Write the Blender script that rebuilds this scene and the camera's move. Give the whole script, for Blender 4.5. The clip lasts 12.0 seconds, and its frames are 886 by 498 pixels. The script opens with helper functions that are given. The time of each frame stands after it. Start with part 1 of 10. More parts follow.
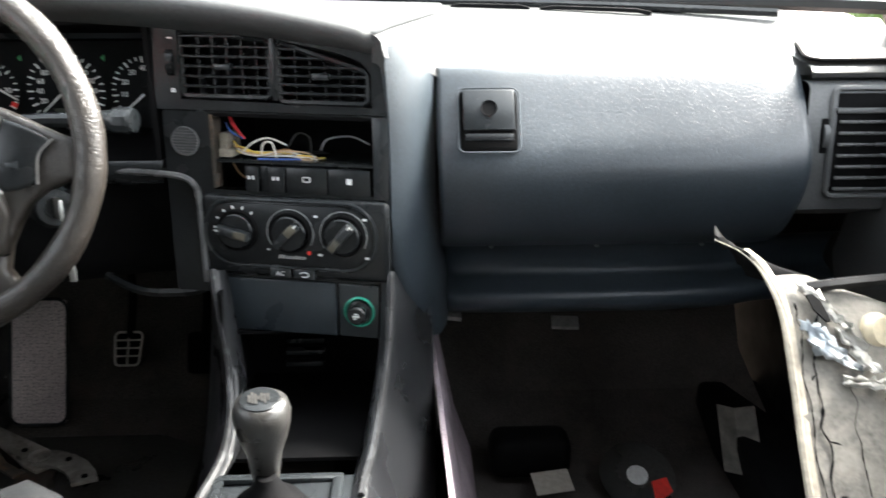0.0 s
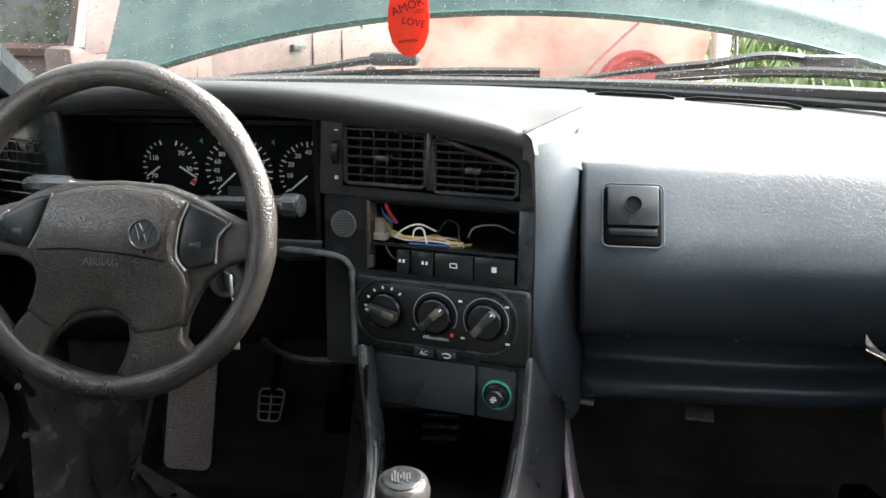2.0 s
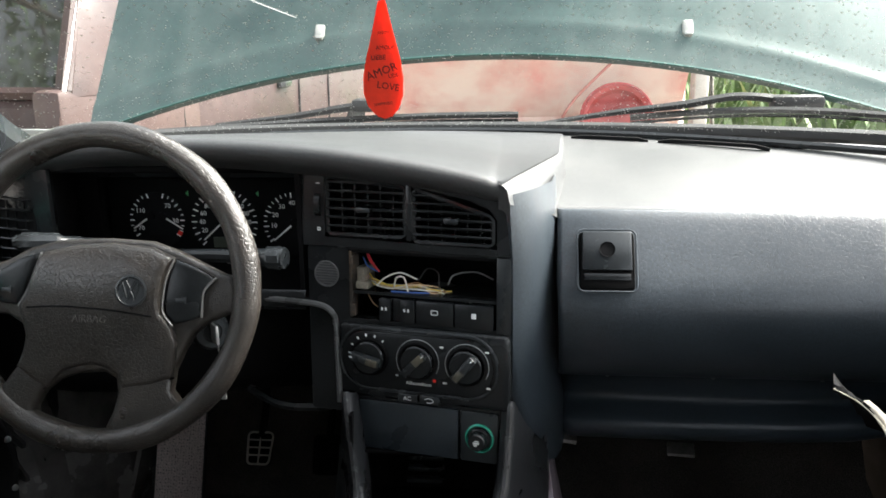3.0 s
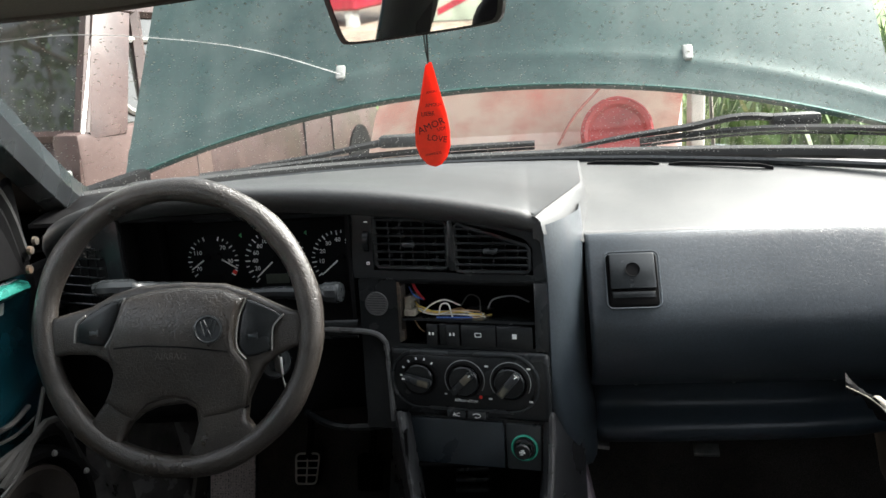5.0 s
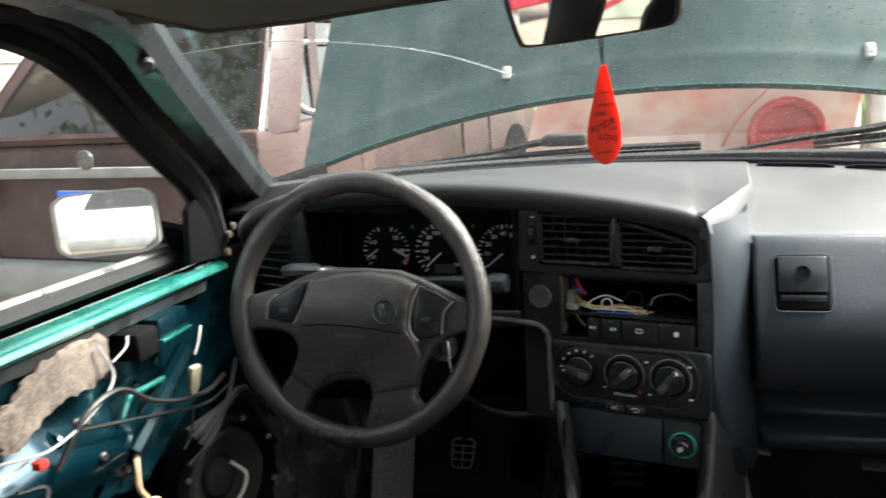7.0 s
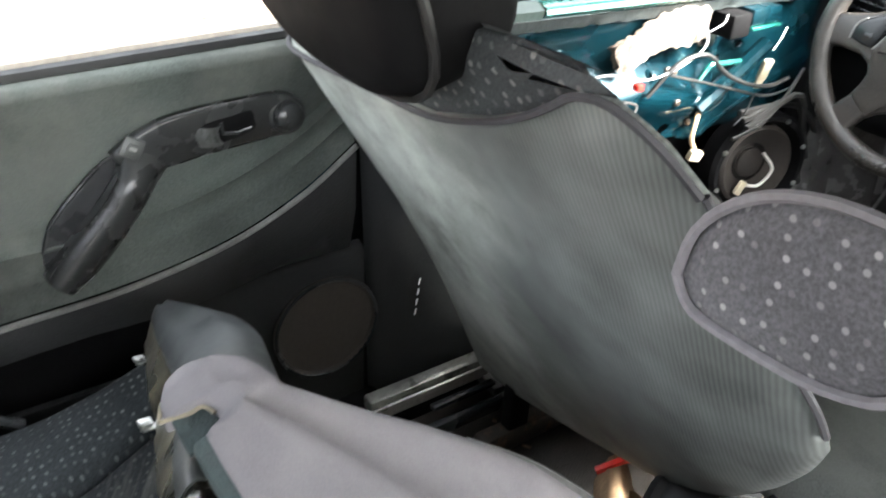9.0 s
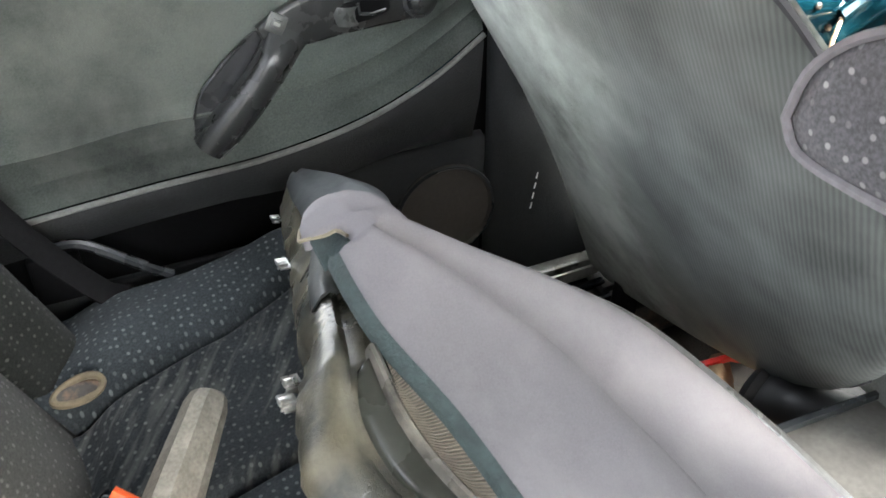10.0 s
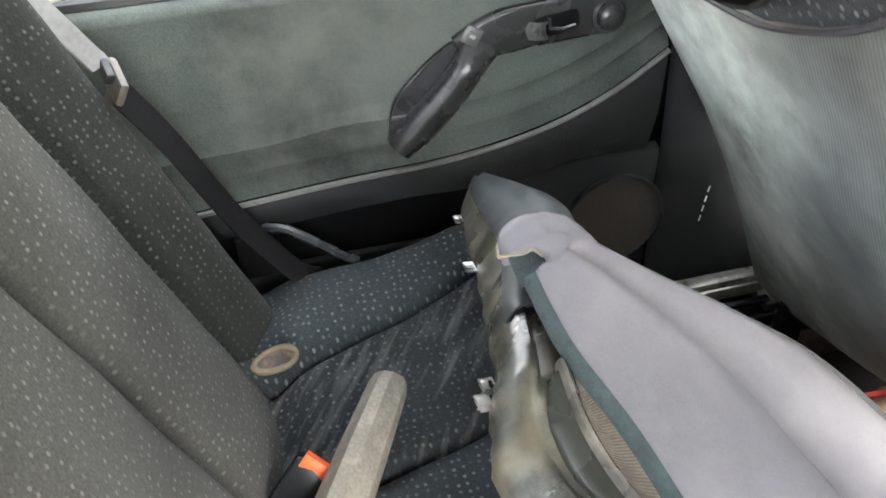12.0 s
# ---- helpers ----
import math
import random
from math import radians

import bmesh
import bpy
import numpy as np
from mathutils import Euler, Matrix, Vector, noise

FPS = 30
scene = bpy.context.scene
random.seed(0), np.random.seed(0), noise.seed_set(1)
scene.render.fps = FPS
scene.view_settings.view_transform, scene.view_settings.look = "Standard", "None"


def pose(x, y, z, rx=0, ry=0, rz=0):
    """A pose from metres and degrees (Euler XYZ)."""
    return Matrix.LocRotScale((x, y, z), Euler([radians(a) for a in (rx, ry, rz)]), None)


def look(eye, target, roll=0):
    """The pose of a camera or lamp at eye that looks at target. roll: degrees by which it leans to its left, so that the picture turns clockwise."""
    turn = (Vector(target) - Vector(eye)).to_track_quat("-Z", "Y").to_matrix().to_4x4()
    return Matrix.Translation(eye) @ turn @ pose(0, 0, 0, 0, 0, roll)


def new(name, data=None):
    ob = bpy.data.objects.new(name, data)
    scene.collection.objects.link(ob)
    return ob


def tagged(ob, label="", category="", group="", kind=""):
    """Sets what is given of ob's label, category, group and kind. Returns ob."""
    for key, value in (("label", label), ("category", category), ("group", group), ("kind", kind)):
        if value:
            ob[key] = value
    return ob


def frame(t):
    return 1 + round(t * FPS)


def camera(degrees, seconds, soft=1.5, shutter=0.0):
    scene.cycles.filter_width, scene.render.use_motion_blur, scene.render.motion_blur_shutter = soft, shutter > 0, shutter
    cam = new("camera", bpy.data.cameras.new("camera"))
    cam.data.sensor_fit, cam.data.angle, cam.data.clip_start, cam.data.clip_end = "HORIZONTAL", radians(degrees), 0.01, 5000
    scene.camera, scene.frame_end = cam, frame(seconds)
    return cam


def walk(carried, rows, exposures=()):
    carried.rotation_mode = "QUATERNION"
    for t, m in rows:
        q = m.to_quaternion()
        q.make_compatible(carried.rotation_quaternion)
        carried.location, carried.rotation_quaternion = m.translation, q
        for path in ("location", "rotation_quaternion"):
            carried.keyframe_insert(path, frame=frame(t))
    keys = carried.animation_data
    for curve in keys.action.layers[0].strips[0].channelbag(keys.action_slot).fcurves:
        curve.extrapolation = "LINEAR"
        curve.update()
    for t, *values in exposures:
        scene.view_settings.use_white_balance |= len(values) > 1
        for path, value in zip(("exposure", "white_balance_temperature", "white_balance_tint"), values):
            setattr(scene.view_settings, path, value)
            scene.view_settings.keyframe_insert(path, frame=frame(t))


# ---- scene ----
cam = camera(56.4, 12.0, soft=1.5, shutter=0.3)
PATH = [
    (0, (0.146, -1.001, 0.838), (0.226, 0.873, 0.144), 0.1),
    (0.5, (0.119, -1.028, 0.853), (-0.014, 0.863, 0.214), 1.2),
    (1, (0.108, -1.031, 0.857), (-0.109, 0.865, 0.258), 1.7),
    (1.5, (0.113, -1.031, 0.863), (-0.119, 0.87, 0.285), 1.3),
    (2, (0.122, -1.023, 0.887), (-0.092, 0.881, 0.315), 0.2),
    (2.5, (0.146, -1.014, 0.888), (-0.045, 0.901, 0.345), -0.5),
    (3, (0.137, -1.042, 0.918), (-0.056, 0.883, 0.411), -0.8),
    (3.5, (0.107, -1.078, 0.944), (-0.099, 0.85, 0.452), -1.3),
    (5.5, (0.096, -1.142, 0.963), (-0.095, 0.797, 0.511), -3.9),
    (6, (0.107, -1.133, 0.952), (-0.077, 0.813, 0.526), -3.6),
    (6.5, (0.103, -1.142, 0.96), (-0.18, 0.79, 0.527), -3.6),
    (7, (0.083, -1.19, 0.968), (-0.467, 0.68, 0.518), -4.1),
    (7.5, (0.085, -1.254, 0.97), (-0.804, 0.472, 0.49), -4.7),
    (7.7, (0.1, -1.288, 0.969), (-0.931, 0.349, 0.461), -4.8),
    (9.3, (0.22, -1.427, 0.986), (-1.194, -0.559, -0.131), 2.7),
    (9.5, (0.233, -1.429, 0.972), (-1.2, -0.628, -0.17), 2.1),
    (10, (0.255, -1.452, 0.965), (-1.183, -0.747, -0.233), 1.2),
    (10.5, (0.278, -1.464, 0.984), (-1.163, -0.816, -0.243), 0.7),
    (11, (0.281, -1.476, 0.987), (-1.185, -0.94, -0.264), -0.6),
    (11.5, (0.275, -1.484, 0.986), (-1.222, -1.068, -0.273), -1.8),
    (12, (0.27, -1.495, 1.019), (-1.264, -1.125, -0.211), -1.9),
]

EXPOSURES = [(0.0, 3.6), (1.0, 3.6), (2.0, 3.3), (2.5, 3.05), (3.5, 2.48), (5.5, 2.42), (7.7, 2.4), (9.3, 4.65), (11.0, 4.6), (12.0, 4.8)]
walk(cam, [(t, look(eye, target, roll)) for t, eye, target, roll in PATH], EXPOSURES)

# ---- light: an overcast bright day, sky through the glass and the open doors ----
world = bpy.data.worlds.new("world")
scene.world = world
world.use_nodes = True
wn, wl = world.node_tree.nodes, world.node_tree.links
sky = wn.new("ShaderNodeTexSky")
sky.sky_type, sky.sun_disc = "NISHITA", False
SUN_ELEVATION, SUN_TURN = radians(46), radians(58)
sky.sun_elevation, sky.sun_rotation = SUN_ELEVATION, SUN_TURN
sky.air_density, sky.dust_density, sky.ozone_density = 1.0, 4.0, 1.0
hs = wn.new("ShaderNodeHueSaturation")
hs.inputs["Saturation"].default_value = 0.25
wl.new(sky.outputs["Color"], hs.inputs["Color"])
wl.new(hs.outputs["Color"], wn["Background"].inputs["Color"])
wn["Background"].inputs["Strength"].default_value = 0.15
sun = new("sun", bpy.data.lights.new("sun", "SUN"))
sun.data.energy, sun.data.angle, sun.data.color = 3.4, radians(28), (1.0, 0.96, 0.9)
sun.matrix_basis = look((0, 0, 0), (-math.sin(SUN_TURN) * math.cos(SUN_ELEVATION), -math.cos(SUN_TURN) * math.cos(SUN_ELEVATION), -math.sin(SUN_ELEVATION)))


# ---- materials ----
def mat(name, col, rough=0.5, metal=0.0, var=0.2, vscale=6.0, grain=0.12, gscale=160.0, bump=0.0, bscale=300.0, cells=False, col2=None, mix=(0.45, 0.65), mscale=12.0, spec=0.5, coat=0.0, rvar=0.15, crease=0.14):
    """A surface with variation at two scales, an optional second colour in patches (dust, rust) and a fine relief."""
    m = bpy.data.materials.new(name)
    m.use_nodes = True
    n, l = m.node_tree.nodes, m.node_tree.links
    b = n["Principled BSDF"]
    co = n.new("ShaderNodeTexCoord")
    big = n.new("ShaderNodeTexNoise")
    big.inputs["Scale"].default_value, big.inputs["Detail"].default_value = vscale, 5
    l.new(co.outputs["Object"], big.inputs["Vector"])
    fine = n.new("ShaderNodeTexNoise")
    fine.inputs["Scale"].default_value, fine.inputs["Detail"].default_value = gscale, 3
    l.new(co.outputs["Object"], fine.inputs["Vector"])

    def ramp(node, lo, hi):
        r = n.new("ShaderNodeMapRange")
        r.inputs["From Min"].default_value, r.inputs["From Max"].default_value = 0.3, 0.7
        r.inputs["To Min"].default_value, r.inputs["To Max"].default_value = lo, hi
        l.new(node.outputs["Fac"], r.inputs["Value"])
        return r

    mul = n.new("ShaderNodeMath")
    mul.operation = "MULTIPLY"
    l.new(ramp(big, 1 - var, 1 + var).outputs[0], mul.inputs[0])
    l.new(ramp(fine, 1 - grain, 1 + grain).outputs[0], mul.inputs[1])
    base = n.new("ShaderNodeMix")
    base.data_type, base.blend_type = "RGBA", "MULTIPLY"
    base.inputs["Factor"].default_value = 1.0
    base.inputs["A"].default_value = (*col, 1)
    l.new(mul.outputs[0], base.inputs["B"])
    out = base.outputs["Result"]
    if col2:
        pt = n.new("ShaderNodeTexNoise")
        pt.inputs["Scale"].default_value, pt.inputs["Detail"].default_value, pt.inputs["Roughness"].default_value = mscale, 8, 0.65
        l.new(co.outputs["Object"], pt.inputs["Vector"])
        r = n.new("ShaderNodeMapRange")
        r.inputs["From Min"].default_value, r.inputs["From Max"].default_value = mix
        l.new(pt.outputs["Fac"], r.inputs["Value"])
        mx = n.new("ShaderNodeMix")
        mx.data_type = "RGBA"
        mx.inputs["B"].default_value = (*col2, 1)
        l.new(r.outputs[0], mx.inputs["Factor"])
        l.new(out, mx.inputs["A"])
        out = mx.outputs["Result"]
    l.new(out, b.inputs["Base Color"])
    l.new(ramp(big, max(0.02, rough - rvar), min(1, rough + rvar)).outputs[0], b.inputs["Roughness"])
    b.inputs["Metallic"].default_value = metal
    b.inputs["Specular IOR Level"].default_value = spec
    b.inputs["Coat Weight"].default_value = coat
    if bump:
        bp = n.new("ShaderNodeBump")
        bp.inputs["Strength"].default_value, bp.inputs["Distance"].default_value = bump, 0.0015
        if cells:
            warp = n.new("ShaderNodeMix")
            warp.data_type = "VECTOR"
            warp.inputs["Factor"].default_value = 0.012
            wob = n.new("ShaderNodeTexNoise")
            wob.inputs["Scale"].default_value, wob.inputs["Detail"].default_value = 40, 3
            l.new(co.outputs["Object"], wob.inputs["Vector"])
            l.new(co.outputs["Object"], warp.inputs["A"])
            l.new(wob.outputs["Color"], warp.inputs["B"])
            vo = n.new("ShaderNodeTexVoronoi")
            vo.feature = "DISTANCE_TO_EDGE"
            vo.inputs["Scale"].default_value = bscale
            l.new(warp.outputs["Result"], vo.inputs["Vector"])
            cl = n.new("ShaderNodeMapRange")
            cl.inputs["From Max"].default_value = crease
            l.new(vo.outputs["Distance"], cl.inputs["Value"])
            l.new(cl.outputs[0], bp.inputs["Height"])
        else:
            bn = n.new("ShaderNodeTexNoise")
            bn.inputs["Scale"].default_value, bn.inputs["Detail"].default_value = bscale, 4
            l.new(co.outputs["Object"], bn.inputs["Vector"])
            l.new(bn.outputs["Fac"], bp.inputs["Height"])
        l.new(bp.outputs[0], b.inputs["Normal"])
    return m


def dotted(name, col, dot, scale, size=0.18, rough=0.95, bump=0.35, var=0.3, plane="xz", dust=0.0):
    """Velour with woven dots, worn and dusty in patches."""
    m = mat(name, col, rough, var=var, vscale=5, grain=0.25, gscale=420, bump=bump, bscale=500, spec=0.03)
    n, l = m.node_tree.nodes, m.node_tree.links
    b = n["Principled BSDF"]
    co = n.new("ShaderNodeTexCoord")
    vo = n.new("ShaderNodeTexVoronoi")
    vo.voronoi_dimensions = "2D"
    vo.inputs["Scale"].default_value, vo.inputs["Randomness"].default_value = scale, 0.55
    axes = n.new("ShaderNodeSeparateXYZ")
    flat = n.new("ShaderNodeCombineXYZ")
    l.new(co.outputs["Object"], axes.inputs[0])
    l.new(axes.outputs[0], flat.inputs[0])
    l.new(axes.outputs[1 if plane == "xy" else 2], flat.inputs[1])
    l.new(flat.outputs[0], vo.inputs["Vector"])
    r = n.new("ShaderNodeMapRange")
    r.inputs["From Min"].default_value, r.inputs["From Max"].default_value = size, size * 0.6
    l.new(vo.outputs["Distance"], r.inputs["Value"])
    amount = n.new("ShaderNodeMath")
    amount.operation = "MULTIPLY"
    sep = n.new("ShaderNodeSeparateColor")
    l.new(vo.outputs["Color"], sep.inputs[0])
    l.new(r.outputs[0], amount.inputs[0])
    l.new(sep.outputs[0], amount.inputs[1])
    mx = n.new("ShaderNodeMix")
    mx.data_type = "RGBA"
    old = b.inputs["Base Color"].links[0].from_socket
    l.new(amount.outputs[0], mx.inputs["Factor"])
    l.new(old, mx.inputs["A"])
    mx.inputs["B"].default_value = (*dot, 1)
    l.new(mx.outputs["Result"], b.inputs["Base Color"])
    if dust:
        mp = n.new("ShaderNodeMapping")
        mp.vector_type = "TEXTURE"
        mp.inputs["Scale"].default_value = (0.14, 0.014, 0.03)
        mp.inputs["Rotation"].default_value = (0, 0, -0.6)
        st = n.new("ShaderNodeTexNoise")
        st.inputs["Scale"].default_value, st.inputs["Detail"].default_value = 1.0, 5
        l.new(co.outputs["Object"], mp.inputs["Vector"])
        l.new(mp.outputs[0], st.inputs["Vector"])
        sr = n.new("ShaderNodeMapRange")
        sr.inputs["From Min"].default_value, sr.inputs["From Max"].default_value = 0.5, 0.85
        sr.inputs["To Max"].default_value = dust
        l.new(st.outputs["Fac"], sr.inputs["Value"])
        dm_ = n.new("ShaderNodeMix")
        dm_.data_type = "RGBA"
        l.new(sr.outputs[0], dm_.inputs["Factor"])
        l.new(mx.outputs["Result"], dm_.inputs["A"])
        dm_.inputs["B"].default_value = (0.26, 0.26, 0.235, 1)
        l.new(dm_.outputs["Result"], b.inputs["Base Color"])
    b.inputs["Sheen Weight"].default_value, b.inputs["Sheen Roughness"].default_value = 0.05, 0.5
    return m


def glass(name, dust=0.0, tint=(1, 1, 1), gloss=0.08, speck=70.0):
    """A thin pane: clear, a little mirror-like, with specks and a film of dust."""
    m = bpy.data.materials.new(name)
    m.use_nodes = True
    n, l = m.node_tree.nodes, m.node_tree.links
    n.remove(n["Principled BSDF"])
    out = n["Material Output"]
    tr, gl, df = n.new("ShaderNodeBsdfTransparent"), n.new("ShaderNodeBsdfGlossy"), n.new("ShaderNodeBsdfDiffuse")
    tr.inputs["Color"].default_value = (*tint, 1)
    gl.inputs["Roughness"].default_value = 0.02
    df.inputs["Color"].default_value = (0.75, 0.74, 0.7, 1)
    lw = n.new("ShaderNodeLayerWeight")
    lw.inputs["Blend"].default_value = 0.5
    pw = n.new("ShaderNodeMath")
    pw.operation = "POWER"
    pw.inputs[1].default_value = 4.0
    l.new(lw.outputs["Facing"], pw.inputs[0])
    fr = n.new("ShaderNodeMath")
    fr.operation = "MULTIPLY_ADD"
    fr.inputs[1].default_value, fr.inputs[2].default_value = 0.35, gloss * 0.3
    l.new(pw.outputs[0], fr.inputs[0])
    a, c = n.new("ShaderNodeMixShader"), n.new("ShaderNodeMixShader")
    l.new(fr.outputs[0], a.inputs[0])
    l.new(tr.outputs[0], a.inputs[1])
    l.new(gl.outputs[0], a.inputs[2])
    co = n.new("ShaderNodeTexCoord")
    vo = n.new("ShaderNodeTexVoronoi")
    vo.inputs["Scale"].default_value = speck
    l.new(co.outputs["Object"], vo.inputs["Vector"])
    sep = n.new("ShaderNodeSeparateColor")
    l.new(vo.outputs["Color"], sep.inputs[0])
    size = n.new("ShaderNodeMath")
    size.operation = "POWER"
    size.inputs[1].default_value = 1.9
    l.new(sep.outputs[1], size.inputs[0])
    s2 = n.new("ShaderNodeMath")
    s2.operation = "MULTIPLY"
    s2.inputs[1].default_value = 0.32
    l.new(size.outputs[0], s2.inputs[0])
    less = n.new("ShaderNodeMath")
    less.operation = "LESS_THAN"
    l.new(vo.outputs["Distance"], less.inputs[0])
    l.new(s2.outputs[0], less.inputs[1])
    film = n.new("ShaderNodeTexNoise")
    film.inputs["Scale"].default_value, film.inputs["Detail"].default_value = 5, 6
    l.new(co.outputs["Object"], film.inputs["Vector"])
    fm = n.new("ShaderNodeMapRange")
    fm.inputs["From Min"].default_value, fm.inputs["From Max"].default_value = 0.35, 0.75
    fm.inputs["To Min"].default_value, fm.inputs["To Max"].default_value = dust * 0.35, dust
    l.new(film.outputs["Fac"], fm.inputs["Value"])
    add = n.new("ShaderNodeMath")
    add.operation = "MULTIPLY_ADD"
    add.inputs[1].default_value = 0.75 if dust > 0.03 else 0.0
    add.use_clamp = True
    l.new(less.outputs[0], add.inputs[0])
    l.new(fm.outputs[0], add.inputs[2])
    l.new(add.outputs[0], c.inputs[0])
    l.new(a.outputs[0], c.inputs[1])
    l.new(df.outputs[0], c.inputs[2])
    l.new(c.outputs[0], out.inputs["Surface"])
    return m


def mirror(name):
    m = bpy.data.materials.new(name)
    m.use_nodes = True
    b = m.node_tree.nodes["Principled BSDF"]
    b.inputs["Base Color"].default_value, b.inputs["Metallic"].default_value, b.inputs["Roughness"].default_value = (0.8, 0.82, 0.82, 1), 1.0, 0.02
    return m


LEATHER = mat("grained_dash_vinyl", (0.025, 0.033, 0.04), 0.38, spec=0.6, var=0.2, vscale=7, grain=0.25, gscale=300, bump=0.19, bscale=210, cells=True, crease=0.055, rvar=0.05)
TOP = mat("dash_top_vinyl", (0.062, 0.063, 0.062), 0.43, var=0.12, vscale=6, grain=0.12, gscale=280, bump=0.16, bscale=240, cells=True, crease=0.08, col2=(0.095, 0.094, 0.09), mix=(0.45, 0.9), mscale=9, rvar=0.05)
PLASTIC = mat("black_plastic", (0.012, 0.0135, 0.0145), 0.24, var=0.2, vscale=15, grain=0.15, gscale=400, bump=0.08, bscale=900, spec=0.3, rvar=0.07)
# Black plastic with shade put into its colour, for recess walls; also matt parts.
SHADEP = mat("matt_and_shaded_black", (0.006, 0.006, 0.0064), 0.7, var=0.2, vscale=15, bump=0.1, bscale=600, spec=0.05)
TRIM = mat("dark_grey_plastic", (0.02, 0.023, 0.025), 0.27, var=0.2, vscale=12, grain=0.12, gscale=350, bump=0.1, bscale=700, spec=0.4, rvar=0.07)
WHEELM = mat("worn_wheel_rubber", (0.02, 0.0172, 0.0148), 0.32, spec=0.6, var=0.25, vscale=9, grain=0.35, gscale=300, bump=0.35, bscale=260, cells=True, crease=0.1, rvar=0.07, col2=(0.034, 0.029, 0.024), mix=(0.45, 0.7), mscale=16)
CARPET = mat("black_carpet", (0.08, 0.074, 0.068), 1.0, var=0.4, vscale=6, grain=0.5, gscale=500, bump=0.6, bscale=700, col2=(0.12, 0.1, 0.09), mix=(0.5, 0.85), mscale=14, spec=0.06)
MAT_R = mat("black_rubber_mat", (0.05, 0.05, 0.047), 0.34, spec=0.5, var=0.4, vscale=8, grain=0.3, gscale=200, bump=0.3, bscale=260, col2=(0.06, 0.055, 0.047), mix=(0.52, 0.85), mscale=18)
TEAL = mat("teal_metallic_paint", (0.002, 0.022, 0.032), 0.24, metal=0.5, var=0.3, vscale=6, grain=0.1, gscale=600, bump=0.03, bscale=20, col2=(0.012, 0.034, 0.038), mix=(0.5, 0.8), mscale=9, coat=0.25)
HOODM = mat("faded_teal_hood_paint", (0.016, 0.046, 0.041), 0.42, metal=0.1, var=0.25, vscale=3, grain=0.2, gscale=120, bump=0.03, bscale=30, col2=(0.085, 0.115, 0.102), mix=(0.48, 0.85), mscale=5, coat=0.25)


def add_streaks(m, colour, across, amount):
    """Pale run marks down a surface, as dried water leaves them."""
    n, l = m.node_tree.nodes, m.node_tree.links
    b = n["Principled BSDF"]
    co, mp, nz = n.new("ShaderNodeTexCoord"), n.new("ShaderNodeMapping"), n.new("ShaderNodeTexNoise")
    mp.inputs["Scale"].default_value = (across, across * 0.12, across * 0.12)
    mp.inputs["Rotation"].default_value = (0, radians(12), 0)
    nz.inputs["Scale"].default_value, nz.inputs["Detail"].default_value = 1.0, 7
    l.new(co.outputs["Object"], mp.inputs["Vector"])
    l.new(mp.outputs[0], nz.inputs["Vector"])
    r = n.new("ShaderNodeMapRange")
    r.inputs["From Min"].default_value, r.inputs["From Max"].default_value, r.inputs["To Max"].default_value = 0.48, 0.8, amount
    l.new(nz.outputs["Fac"], r.inputs["Value"])
    mx = n.new("ShaderNodeMix")
    mx.data_type = "RGBA"
    l.new(r.outputs[0], mx.inputs["Factor"])
    l.new(b.inputs["Base Color"].links[0].from_socket, mx.inputs["A"])
    mx.inputs["B"].default_value = (*colour, 1)
    l.new(mx.outputs["Result"], b.inputs["Base Color"])
    return m


